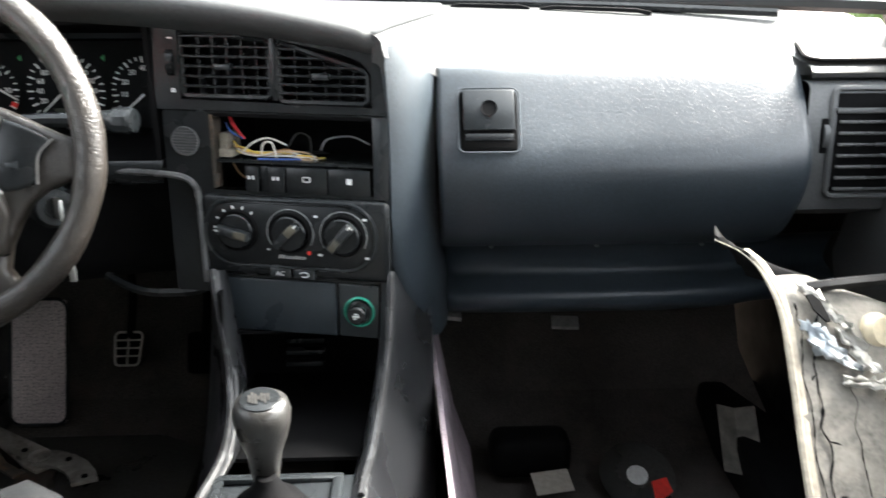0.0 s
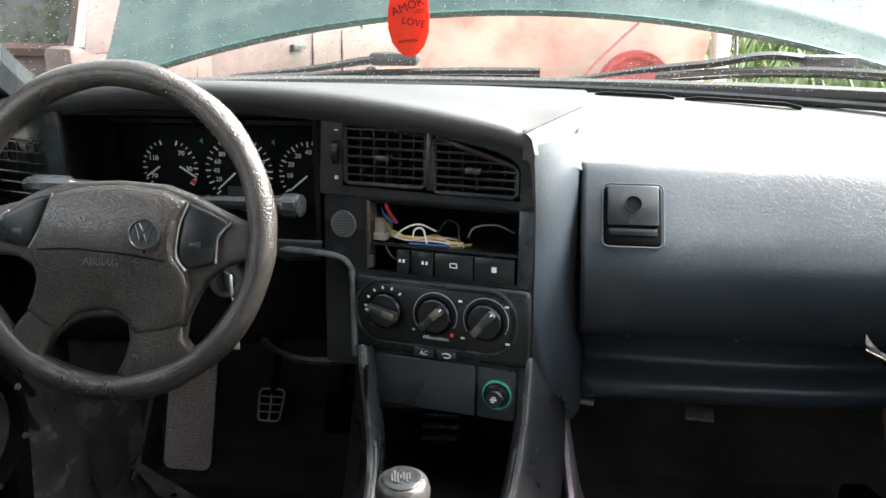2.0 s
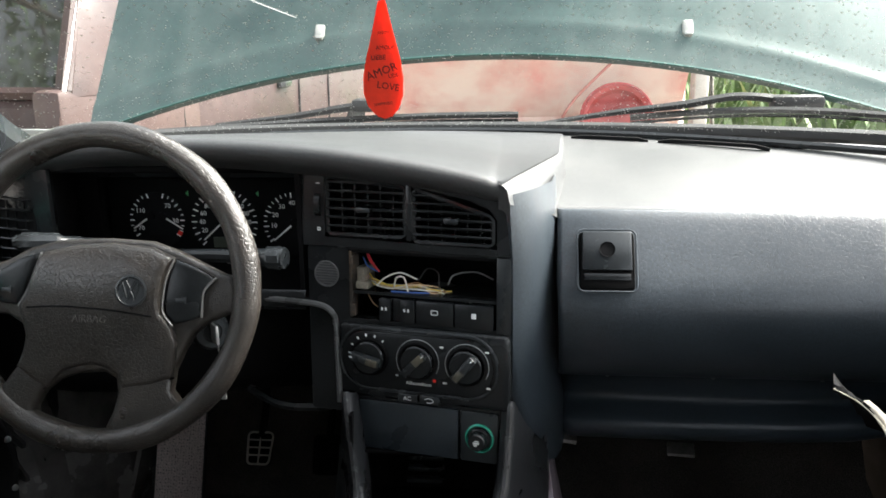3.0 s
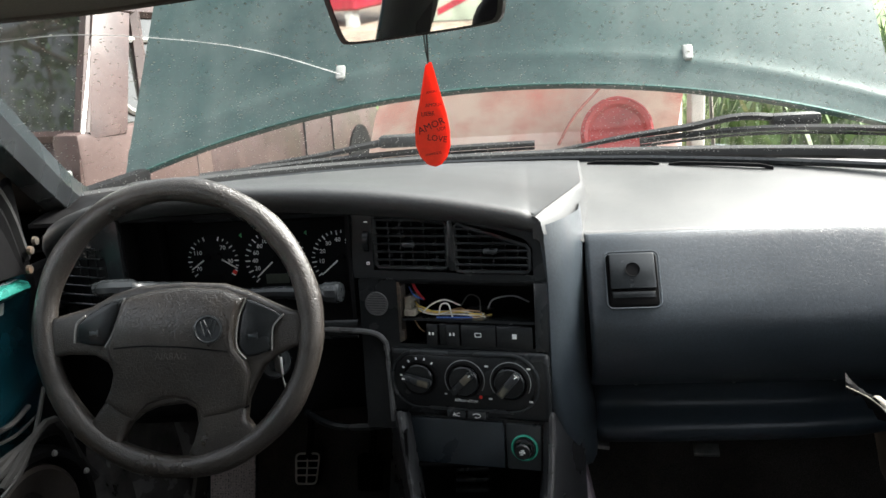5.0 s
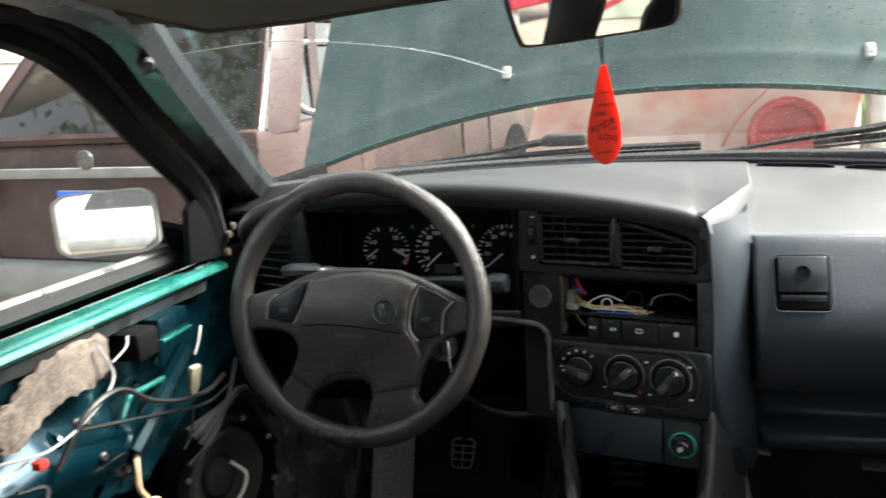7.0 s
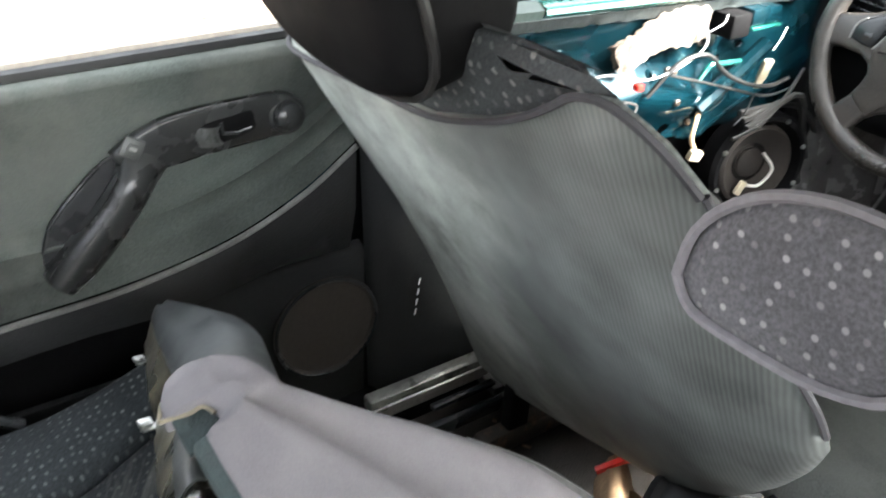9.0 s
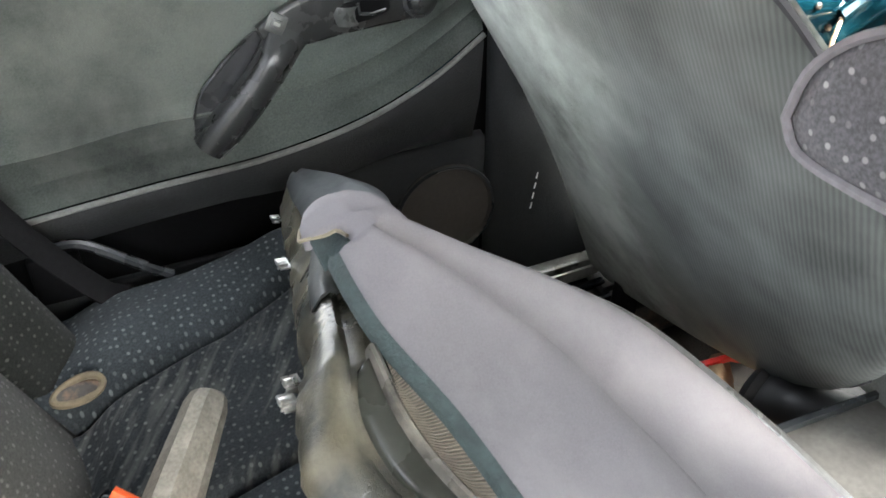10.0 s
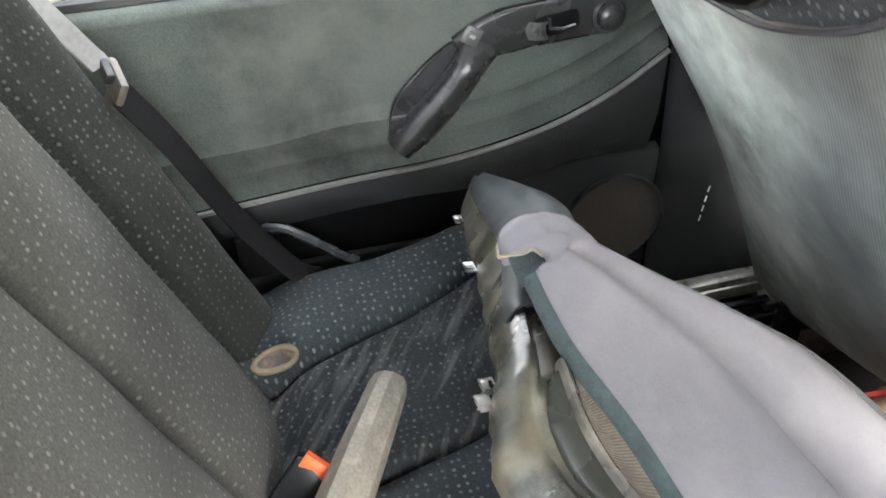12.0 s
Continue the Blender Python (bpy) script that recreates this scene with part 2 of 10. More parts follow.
add_streaks(HOODM, (0.13, 0.16, 0.145), 9.0, 0.35)
GREYV = mat("grey_velour_seat_back", (0.2, 0.207, 0.2), 0.95, var=0.18, vscale=5, grain=0.2, gscale=500, bump=0.3, bscale=600, col2=(0.33, 0.35, 0.32), mix=(0.45, 0.75), mscale=4, spec=0.12)
def add_ribs_and_falloff(m, dark, x0, x1):
    """Puts light falloff into the cloth's colour, darker from x0 to x1, with fine ribs."""
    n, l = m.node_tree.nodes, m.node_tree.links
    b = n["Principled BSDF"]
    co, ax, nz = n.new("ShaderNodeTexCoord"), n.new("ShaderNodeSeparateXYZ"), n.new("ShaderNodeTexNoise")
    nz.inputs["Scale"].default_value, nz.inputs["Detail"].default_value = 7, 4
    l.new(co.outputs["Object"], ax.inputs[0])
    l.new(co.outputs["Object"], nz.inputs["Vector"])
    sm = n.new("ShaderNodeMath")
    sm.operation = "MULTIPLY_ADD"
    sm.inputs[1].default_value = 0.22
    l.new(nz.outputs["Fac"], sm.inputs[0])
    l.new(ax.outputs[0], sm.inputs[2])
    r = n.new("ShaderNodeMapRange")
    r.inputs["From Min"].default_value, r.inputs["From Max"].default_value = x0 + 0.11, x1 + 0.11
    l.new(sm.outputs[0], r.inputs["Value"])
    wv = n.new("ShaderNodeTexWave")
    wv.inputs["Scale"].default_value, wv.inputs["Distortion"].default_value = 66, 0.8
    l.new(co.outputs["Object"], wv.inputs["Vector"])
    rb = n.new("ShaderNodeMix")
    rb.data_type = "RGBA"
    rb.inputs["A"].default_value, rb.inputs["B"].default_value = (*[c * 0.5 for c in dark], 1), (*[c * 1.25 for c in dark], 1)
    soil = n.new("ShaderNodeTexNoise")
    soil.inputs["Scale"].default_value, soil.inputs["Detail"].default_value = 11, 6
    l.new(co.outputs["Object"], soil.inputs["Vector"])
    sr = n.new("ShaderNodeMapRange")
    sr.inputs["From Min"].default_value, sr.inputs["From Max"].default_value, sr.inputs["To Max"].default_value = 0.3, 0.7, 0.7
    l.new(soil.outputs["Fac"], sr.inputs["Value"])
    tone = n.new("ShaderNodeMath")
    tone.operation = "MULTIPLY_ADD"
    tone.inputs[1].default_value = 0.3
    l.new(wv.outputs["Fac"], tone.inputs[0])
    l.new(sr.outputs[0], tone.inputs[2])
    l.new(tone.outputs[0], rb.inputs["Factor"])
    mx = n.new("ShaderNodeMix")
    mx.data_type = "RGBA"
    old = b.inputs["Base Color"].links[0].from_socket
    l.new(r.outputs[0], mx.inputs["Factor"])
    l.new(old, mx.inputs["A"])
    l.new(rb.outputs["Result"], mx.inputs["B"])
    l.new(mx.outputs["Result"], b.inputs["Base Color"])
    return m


# Rubbed pale cloth; the light falling off to its right is in the colour.
COVERM = add_ribs_and_falloff(mat("rubbed_cover_with_falloff", (0.21, 0.222, 0.198), 0.95, var=0.3, vscale=9, grain=0.15, gscale=500, bump=0.2, bscale=600, col2=(0.44, 0.46, 0.42), mix=(0.38, 0.62), mscale=6.5, spec=0.12), (0.15, 0.16, 0.152), -0.41, -0.27)
LILAC = mat("lilac_grey_felt", (0.148, 0.14, 0.148), 0.95, var=0.16, vscale=5, grain=0.06, gscale=700, bump=0.12, bscale=900, col2=(0.2, 0.19, 0.195), mix=(0.45, 0.75), mscale=9, spec=0.12)
DOTV = dotted("dark_dotted_velour", (0.035, 0.04, 0.043), (0.13, 0.14, 0.14), 95, 0.23, plane="xy")
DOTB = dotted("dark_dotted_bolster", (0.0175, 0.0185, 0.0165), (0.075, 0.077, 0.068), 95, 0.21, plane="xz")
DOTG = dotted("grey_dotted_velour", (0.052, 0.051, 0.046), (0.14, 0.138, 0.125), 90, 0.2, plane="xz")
DOORV = mat("dark_green_grey_door_cloth", (0.068, 0.078, 0.071), 0.9, var=0.55, vscale=4.5, grain=0.2, gscale=400, bump=0.25, bscale=500, col2=(0.15, 0.155, 0.14), mix=(0.48, 0.75), mscale=4, spec=0.2)
DOORP = mat("charcoal_door_vinyl", (0.019, 0.0205, 0.021), 0.5, var=0.25, vscale=7, grain=0.2, gscale=400, bump=0.3, bscale=260, cells=True)
DIRTYP = add_streaks(mat("scuffed_dirty_plastic", (0.03, 0.03, 0.025), 0.3, spec=0.65, var=0.3, vscale=12, grain=0.3, gscale=250, bump=0.2, bscale=330, cells=True, crease=0.1, col2=(0.13, 0.118, 0.082), mix=(0.46, 0.7), mscale=18), (0.2, 0.17, 0.11), 40.0, 0.5)
BEIGE = mat("dusty_beige_plastic", (0.2, 0.18, 0.145), 0.7, var=0.25, vscale=16, grain=0.2, gscale=300, bump=0.2, bscale=300, col2=(0.36, 0.33, 0.28), mix=(0.5, 0.8), mscale=30)
GREYP = mat("pale_grey_plastic", (0.3, 0.3, 0.28), 0.6, var=0.2, vscale=14, bump=0.15, bscale=300)
GREYP2 = mat("rubbed_dark_grey_plastic", (0.07, 0.073, 0.07), 0.35, var=0.25, vscale=40, bump=0.1, bscale=400)
METAL = mat("bare_steel", (0.5, 0.5, 0.48), 0.38, metal=0.9, var=0.25, vscale=20, bump=0.1, bscale=200, col2=(0.25, 0.16, 0.1), mix=(0.55, 0.85), mscale=30)
RUST = mat("rusty_dark_steel", (0.07, 0.062, 0.053), 0.5, metal=0.5, var=0.4, vscale=25, bump=0.3, bscale=150, col2=(0.2, 0.12, 0.07), mix=(0.5, 0.75), mscale=40)
WHITEP = mat("white_print", (0.75, 0.76, 0.75), 0.6, var=0.05)
RED = mat("red_plastic", (0.75, 0.03, 0.02), 0.4, var=0.1)
ORANGE = mat("orange_red_card", (0.85, 0.09, 0.04), 0.6, var=0.06, bump=0.05)
orange_nodes, orange_links = ORANGE.node_tree.nodes, ORANGE.node_tree.links
thin, blend = orange_nodes.new("ShaderNodeBsdfTranslucent"), orange_nodes.new("ShaderNodeMixShader")
thin.inputs["Color"].default_value, blend.inputs[0].default_value = (0.95, 0.12, 0.05, 1), 0.5
orange_links.new(orange_nodes["Principled BSDF"].outputs[0], blend.inputs[1])
orange_links.new(thin.outputs[0], blend.inputs[2])
orange_links.new(blend.outputs[0], orange_nodes["Material Output"].inputs["Surface"])
CREAM = mat("cream_connector", (0.6, 0.53, 0.38), 0.55, var=0.15)
CLOTH = mat("roof_lining_cloth", (0.07, 0.065, 0.055), 0.95, var=0.15, grain=0.2, gscale=500, bump=0.3, bscale=700)
WIND = glass("windscreen_glass", 0.05, (0.93, 0.97, 0.95), speck=190.0)
PANE = glass("side_glass", 0.02, (0.95, 0.97, 0.96))
MIRROR = mirror("mirror_glass")
BLACK = mat("black_rubber", (0.01, 0.01, 0.01), 0.6, var=0.3, vscale=20)


# ---- mesh helpers ----
def box(x0, x1, y0, y1, z0, z1, r=0.0, seg=2):
    bm = bmesh.new()
    bmesh.ops.create_cube(bm, size=1, matrix=Matrix.Translation(((x0 + x1) / 2, (y0 + y1) / 2, (z0 + z1) / 2)) @ Matrix.Diagonal((abs(x1 - x0), abs(y1 - y0), abs(z1 - z0), 1)))
    if r:
        bmesh.ops.bevel(bm, geom=bm.edges[:], offset=r, segments=seg, affect="EDGES", profile=0.5)
    return bm


def moved(bm, m):
    bm.transform(m)
    return bm


def join(*bms):
    out = bmesh.new()
    for b in bms:
        me = bpy.data.meshes.new("t")
        b.to_mesh(me)
        out.from_mesh(me)
        bpy.data.meshes.remove(me)
        b.free()
    return out


def loft(rings, closed=True, caps=True):
    """A skin over rings of equal length."""
    bm = bmesh.new()
    vs = [[bm.verts.new(p) for p in ring] for ring in rings]
    k = len(rings[0])
    for a, b in zip(vs, vs[1:]):
        for i in range(k if closed else k - 1):
            j = (i + 1) % k
            bm.faces.new((a[i], a[j], b[j], b[i]))
    if closed and caps:
        bm.faces.new(vs[0][::-1])
        bm.faces.new(vs[-1])
    bmesh.ops.recalc_face_normals(bm, faces=bm.faces[:])
    return bm


def smooth_path(pts, n=6):
    """Points on a smooth curve through pts."""
    pts = [Vector(p) for p in pts]
    ext = [pts[0] * 2 - pts[1]] + pts + [pts[-1] * 2 - pts[-2]]
    out = []
    for a, b, c, d in zip(ext, ext[1:], ext[2:], ext[3:]):
        for i in range(n):
            t = i / n
            out.append(0.5 * ((2 * b) + (c - a) * t + (2 * a - 5 * b + 4 * c - d) * t * t + (3 * b - a - 3 * c + d) * t ** 3))
    return out + [pts[-1]]


def tube(pts, r, k=8, closed=False):
    """A round bar along pts; r may be a number or one number a point."""
    pts = [Vector(p) for p in pts]
    n = len(pts)
    rad = r if isinstance(r, (list, tuple)) else [r] * n
    rings, up = [], None
    for i, p in enumerate(pts):
        a = pts[i - 1] if i or closed else p
        b = pts[(i + 1) % n] if i < n - 1 or closed else p
        d = (b - a).normalized()
        if up is None:
            up = d.orthogonal()
        up = (up - d * up.dot(d)).normalized()
        side = d.cross(up)
        rings.append([p + rad[i] * (math.cos(2 * math.pi * j / k) * up + math.sin(2 * math.pi * j / k) * side) for j in range(k)])
    if closed:
        rings.append(rings[0])
        bm = loft(rings, True, False)
        bmesh.ops.remove_doubles(bm, verts=bm.verts[:], dist=1e-5)
        return bm
    return loft(rings)


def lathe(profile, k=24):
    """Turns (radius, height) pairs round the z axis."""
    rings = [[(max(r, 1e-4) * math.cos(2 * math.pi * i / k), max(r, 1e-4) * math.sin(2 * math.pi * i / k), h) for i in range(k)] for r, h in profile]
    return loft(rings)


def slab(outline, normal, thick, r=0.0, seg=2):
    """A flat plate: an outline of points, made thick along normal, its rims rounded."""
    bm = bmesh.new()
    n = Vector(normal).normalized() * thick
    a = [bm.verts.new(p) for p in outline]
    b = [bm.verts.new(Vector(p) + n) for p in outline]
    bm.faces.new(a)
    bm.faces.new(b[::-1])
    k = len(outline)
    for i in range(k):
        bm.faces.new((a[i], b[i], b[(i + 1) % k], a[(i + 1) % k]))
    bmesh.ops.recalc_face_normals(bm, faces=bm.faces[:])
    if r:
        rim = [e for e in bm.edges if len(e.link_faces) == 2 and any(len(f.verts) == k for f in e.link_faces)]
        bmesh.ops.bevel(bm, geom=rim, offset=r, segments=seg, affect="EDGES", profile=0.5)
    return bm


def sheet(rows, thick=0.0, side=None):
    """A skin over a grid of points; thick gives it a back."""
    bm = loft(rows, False)
    if thick:
        back = bmesh.ops.duplicate(bm, geom=bm.verts[:] + bm.edges[:] + bm.faces[:])
        off = Vector(side) * thick
        vm = back["vert_map"]
        for v in [g for g in back["geom"] if isinstance(g, bmesh.types.BMVert)]:
            v.co += off
        n, k = len(rows), len(rows[0])
        bm.verts.ensure_lookup_table()
        total = n * k
        rim = [(0, j) for j in range(k)] + [(i, k - 1) for i in range(1, n)] + [(n - 1, j) for j in range(k - 2, -1, -1)] + [(i, 0) for i in range(n - 2, 0, -1)]
        ids = [i * k + j for i, j in rim]
        for p, q in zip(ids, ids[1:] + ids[:1]):
            bm.faces.new((bm.verts[p], bm.verts[q], bm.verts[total + q], bm.verts[total + p]))
        bmesh.ops.recalc_face_normals(bm, faces=bm.faces[:])
    return bm


def part(name, bm, material, parent=None, label="", smooth=True, angle=0.6):
    """Links a bmesh as ONE mesh object, under a thing or a part."""
    me = bpy.data.meshes.new(name)
    for f in bm.faces:
        f.smooth = smooth
    if smooth:
        for e in bm.edges:
            if len(e.link_faces) == 2 and e.calc_face_angle(0) > angle:
                e.smooth = False
    bm.to_mesh(me)
    bm.free()
    me.materials.append(material)
    ob = new(name, me)
    if parent:
        ob.parent = parent
        if parent.type == "EMPTY":
            ob.matrix_parent_inverse = parent.matrix_basis.inverted()
    if label:
        ob["label"] = label
    return ob


def thing(name, at, label, category, group="", kind=""):
    ob = new(name)
    ob.location = at
    ob.empty_display_size = 0.05
    return tagged(ob, label, category, group, kind)


def whole(name, bm, material, label, category, group="", kind="", smooth=True, angle=0.6):
    return tagged(part(name, bm, material, None, "", smooth, angle), label, category, group, kind)


def text(body, size, m, material, parent, name="lettering", depth=0.0004):
    """Raised lettering as a mesh, its middle at the pose m (x right, y up, facing z)."""
    cu = bpy.data.curves.new("t", "FONT")
    cu.body, cu.size, cu.align_x, cu.align_y, cu.extrude, cu.resolution_u = body, size, "CENTER", "CENTER", depth, 2
    ob = bpy.data.objects.new("t", cu)
    scene.collection.objects.link(ob)
    me = bpy.data.meshes.new_from_object(ob.evaluated_get(bpy.context.evaluated_depsgraph_get()))
    bpy.data.objects.remove(ob)
    bm = bmesh.new()
    bm.from_mesh(me)
    bpy.data.meshes.remove(me)
    return part(name, moved(bm, m), material, parent, smooth=False)


def facing(at, normal, up=(0, 0, 1), spin=0):
    """A pose whose z looks along normal and whose y is as near to up as can be."""
    z = Vector(normal).normalized()
    x = Vector(up).cross(z).normalized()
    y = z.cross(x)
    return Matrix.Translation(at) @ Matrix((x, y, z)).transposed().to_4x4() @ pose(0, 0, 0, 0, 0, spin)


# ---- setting: ground, wall behind ----
def ground():
    cells = [-900, -300, -100, -60] + [-30 + 1.5 * i for i in range(41)] + [60, 100, 300, 900]
    rows = [[(x, y, -0.27 + (0.02 * noise.noise((x * 0.7, y * 0.7, 0)) if abs(x) < 30 and abs(y) < 30 else 0)) for x in cells] for y in cells]
    EARTH = mat("leafy_earth", (0.16, 0.125, 0.095), 0.95, var=0.4, vscale=1.5, grain=0.4, gscale=30, bump=0.5, bscale=25, col2=(0.28, 0.23, 0.17), mix=(0.45, 0.7), mscale=6)
    return whole("ground", loft(rows, False), EARTH, "bare earth yard with fallen leaves", "ground", kind="structure")


ground()

# ---- car body: floor, roof, pillars, sills ----
body = thing("car_body", (0, -0.5, -0.1), "gutted teal saloon car body with open doors", "car body", kind="structure")
# floor pan with carpet: front and rear wells, a tunnel between, the bulkhead sloping up
prof = [(-0.74, 0.10), (-0.66, 0.02), (-0.16, 0.02), (-0.12, 0.16), (-0.05, 0.24), (0.05, 0.24), (0.12, 0.16), (0.16, 0.02), (0.66, 0.02), (0.74, 0.10)]
rows = []
for y, low in ((-2.2, 0.1), (-1.45, 0.1), (-1.2, 0.0), (-0.1, 0.0), (0.18, 0.0), (0.32, 0.05), (0.5, 0.33), (0.56, 0.6)):
    rows.append([(x, y, max(z + (low if abs(x) > 0.14 else low * 0.6), z)) for x, z in prof])
part("floor", sheet(rows, 0.02, (0, 0, -1)), CARPET, body, "black carpet, dusty and worn")
part("bulkhead", box(-0.74, 0.74, 0.57, 0.6, -0.1, 0.71), SHADEP, body)
# roof shell with lining
rows = []
for y, h in ((-0.4, 1.065), (-0.6, 1.11), (-1.0, 1.16), (-1.6, 1.15), (-2.1, 1.08)):
    rows.append([(x, y, h - 0.04 * max(0, -x / 0.52) ** 3 - 0.03 * max(0, x / 0.6) ** 3) for x in (-0.52, -0.46, -0.3, -0.1, 0.1, 0.3, 0.5, 0.62)])
part("roof_lining", sheet(rows, 0.012, (0, 0, 1)), CLOTH, body, "brownish grey roof lining")
part("roof", sheet([[(x * 1.04, y, z + 0.03) for x, y, z in r] for r in rows], 0.01, (0, 0, 1)), TEAL, body)
for s in (-1, 1):
    # A-pillar with its padded trim
    off = 0.19 if s > 0 else 0.0
    pts = smooth_path([(s * 0.66 + off, 0.2, 0.74), (s * 0.595 + off, 0.02, 0.8), (s * 0.515 + off, -0.28, 0.965), (s * 0.475 + off * 0.9, -0.43, 1.045), (s * 0.468 + off * 0.8, -0.62, 1.075)], 5)
    ring = lambda p, w, d: [p + Vector((s * a * w, b * d * 0.5, b * d)) for a, b in ((-0.6, -0.7), (-1, 0.0), (-0.6, 0.8), (0.6, 1), (1, 0.2), (0.7, -0.9))]
    part("pillar_trim", loft([ring(p, 0.022, 0.032) for p in pts]), TRIM, body, "dark grey windscreen pillar trim")
    outer = [p + Vector((s * 0.035, 0.0, 0.012)) for p in pts]
    part("pillar", loft([ring(p + Vector((s * 0.02, 0.0, 0.0)), 0.045, 0.034) for p in outer]), SHADEP, body)
    # roof rail and rear pillar
    part("roof_rail", tube(smooth_path([(s * 0.5 + (0.1 if s > 0 else 0), -0.45, 1.06), (s * 0.52 + (0.12 if s > 0 else 0), -0.9, 1.06 if s < 0 else 1.14), (s * 0.53 + (0.12 if s > 0 else 0), -1.6, 1.02 if s < 0 else 1.13), (s * 0.56 + (0.1 if s > 0 else 0), -2.1, 0.95)], 4), 0.035, 8), SHADEP, body)
    part("sill", box(s * 0.66, s * 0.78, -2.0, 0.3, -0.1, 0.1, 0.015), SHADEP, body)
    part("rear_quarter", box(s * 0.68, s * 0.76, -2.6, -1.78, 0.1, 0.72, 0.02), TEAL, body)
# Panels added to stop light leaking into the footwells.
for s in (-1, 1):
    part("side_panel", box(-0.735, -0.70, 0.05, 0.58, -0.05, 0.75, 0.01) if s < 0 else box(0.765, 0.79, -0.1, 0.58, -0.05, 0.7, 0.01), SHADEP, body)
# Sheet added behind the dash to block light from the cowl gap.
part("under_dash", sheet([[(x, 0.09 + 0.36 * (1 - (x / 0.76) ** 2) * t + 0.02 * t, 0.688 + 0.015 * t) for t in (0, 0.5, 1.0, 1.25)] for x in [-0.72 + 0.12 * i for i in range(13)]], 0.004, (0, 0, -1)), SHADEP, body)
# Added to cut light from behind; the left pillar reaches forward to shade the bench.
for s in (-1, 1):
    part("added_rear_pillar", sheet([[(s * 0.73, -1.74 if s < 0 else -1.95, 0.68), (s * 0.66, -1.72 if s < 0 else -1.9, 0.9), (s * 0.58 + (0.06 if s > 0 else 0), -1.7 if s < 0 else -1.85, 1.1)], [(s * 0.73, -2.5, 0.68), (s * 0.66, -2.3, 0.9), (s * 0.58 + (0.06 if s > 0 else 0), -2.1, 1.08)]], 0.03, (s, 0, 0)), SHADEP, body)
# Boot lid and tail, added to close the back against light.
part("boot_lid", box(-0.7, 0.7, -3.0, -2.34, 0.68, 0.72, 0.02), TEAL, body)
part("tail", box(-0.74, 0.74, -3.04, -2.98, -0.05, 0.7, 0.03), TEAL, body)
part("rear_shelf", box(-0.7, 0.7, -2.35, -1.85, 0.70, 0.73, 0.01), CARPET, body)
part("rear_bulkhead", box(-0.72, 0.72, -2.0, -1.97, 0.0, 0.7), SHADEP, body)

# ---- windscreen ----
ws = thing("windscreen", (0, 0.45, 0.75), "dusty cracked windscreen with a black rubber surround", "windscreen", kind="structure")


def screen(u, v):
    """A place on the windscreen: u from -1 to 1 across, v from 0 to 1 up."""
    wide = 0.67 - 0.2 * v if u < 0 else 0.84 - 0.28 * v
    bow = 1 - u * u
    return Vector((u * wide, 0.10 + 0.36 * bow - v * (0.5 + 0.27 * bow), 0.765 - 0.02 * bow + v * (0.285 + 0.02 * bow)))


pane = part("pane", sheet([[screen(-1 + 2 * i / 16, j / 8) for i in range(17)] for j in range(9)]), WIND, ws)
pane.visible_shadow = False
part("seal", tube([screen(-1 + 2 * i / 24, 0.0) + Vector((0, -0.004, 0.006 - 0.012 * abs(-1 + i / 12) ** 4)) for i in range(25)], 0.011, 6), BLACK, ws, "black rubber seal")
crack = [screen(p.x, p.y) + Vector((0, -0.003, 0)) for p in smooth_path([(-0.98, 0.80, 0), (-0.88, 0.82, 0), (-0.73, 0.832, 0), (-0.52, 0.79, 0), (-0.38, 0.73, 0), (-0.25, 0.63, 0)], 5)]
part("crack", tube(crack, [0.0005 + 0.00035 * abs(noise.noise((i * 0.9, 0, 0))) for i in range(len(crack))], 4), mat("dull_crack", (0.45, 0.46, 0.45), 0.5), ws, "long white crack in the glass")

# ---- bonnet, standing open in front of the windscreen ----
bonnet = thing("bonnet", (0, 0.75, 0.75), "faded teal bonnet propped open, dusty outer face", "bonnet")


def hood(u, v):
    x = 0.04 + u * (0.89 - 0.04 * v)
    return Vector((x, 0.75 + v * 0.62, 0.868 - 0.168 * ((x - 0.08) / 0.93) ** 2 + v * 0.95 + 0.05 * math.sin(v * 3) * (1 - u * u) + 0.006 * math.exp(-((v - 0.058) / 0.012) ** 2)))


part("panel", sheet([[hood(-1 + i / 12, j / 10) for i in range(25)] for j in [0, 0.15, 0.3, 0.42, 0.5, 0.58, 0.66, 0.8, 1.0] + [1.3 + 0.87 * k for k in range(11)]], 0.012, (0, 0.6, -0.6)), HOODM, bonnet)
# Brighter teal than the panel: the lit edge is put into the colour.
part("lip", tube([hood(-0.995 + 1.99 * i / 40, 0.0) + Vector((0, -0.002, 0.004)) for i in range(41)], 0.0035, 6), mat("lit_teal_lip", (0.02, 0.085, 0.07), 0.3, metal=0.3, var=0.3, vscale=7, coat=0.4), bonnet, "lower lip, its lit edge put into a brighter teal")
for u in (-0.396, 0.491):
    p = hood(u, 0.075)
    part("washer_jet", moved(join(box(-0.011, 0.011, -0.017, 0.018, -0.002, 0.010, 0.005, 3), box(-0.008, 0.008, -0.02, -0.012, 0.0, 0.012, 0.002)), facing(p, (0, -0.84, 0.55))), GREYP, bonnet, "small grey washer jet")

# ---- dashboard ----
dash = thing("dashboard", (0.05, 0.3, 0.3), "black grained vinyl dashboard with a stripped radio slot", "dashboard")


def along(pts, n=5):
    return smooth_path(pts, n)


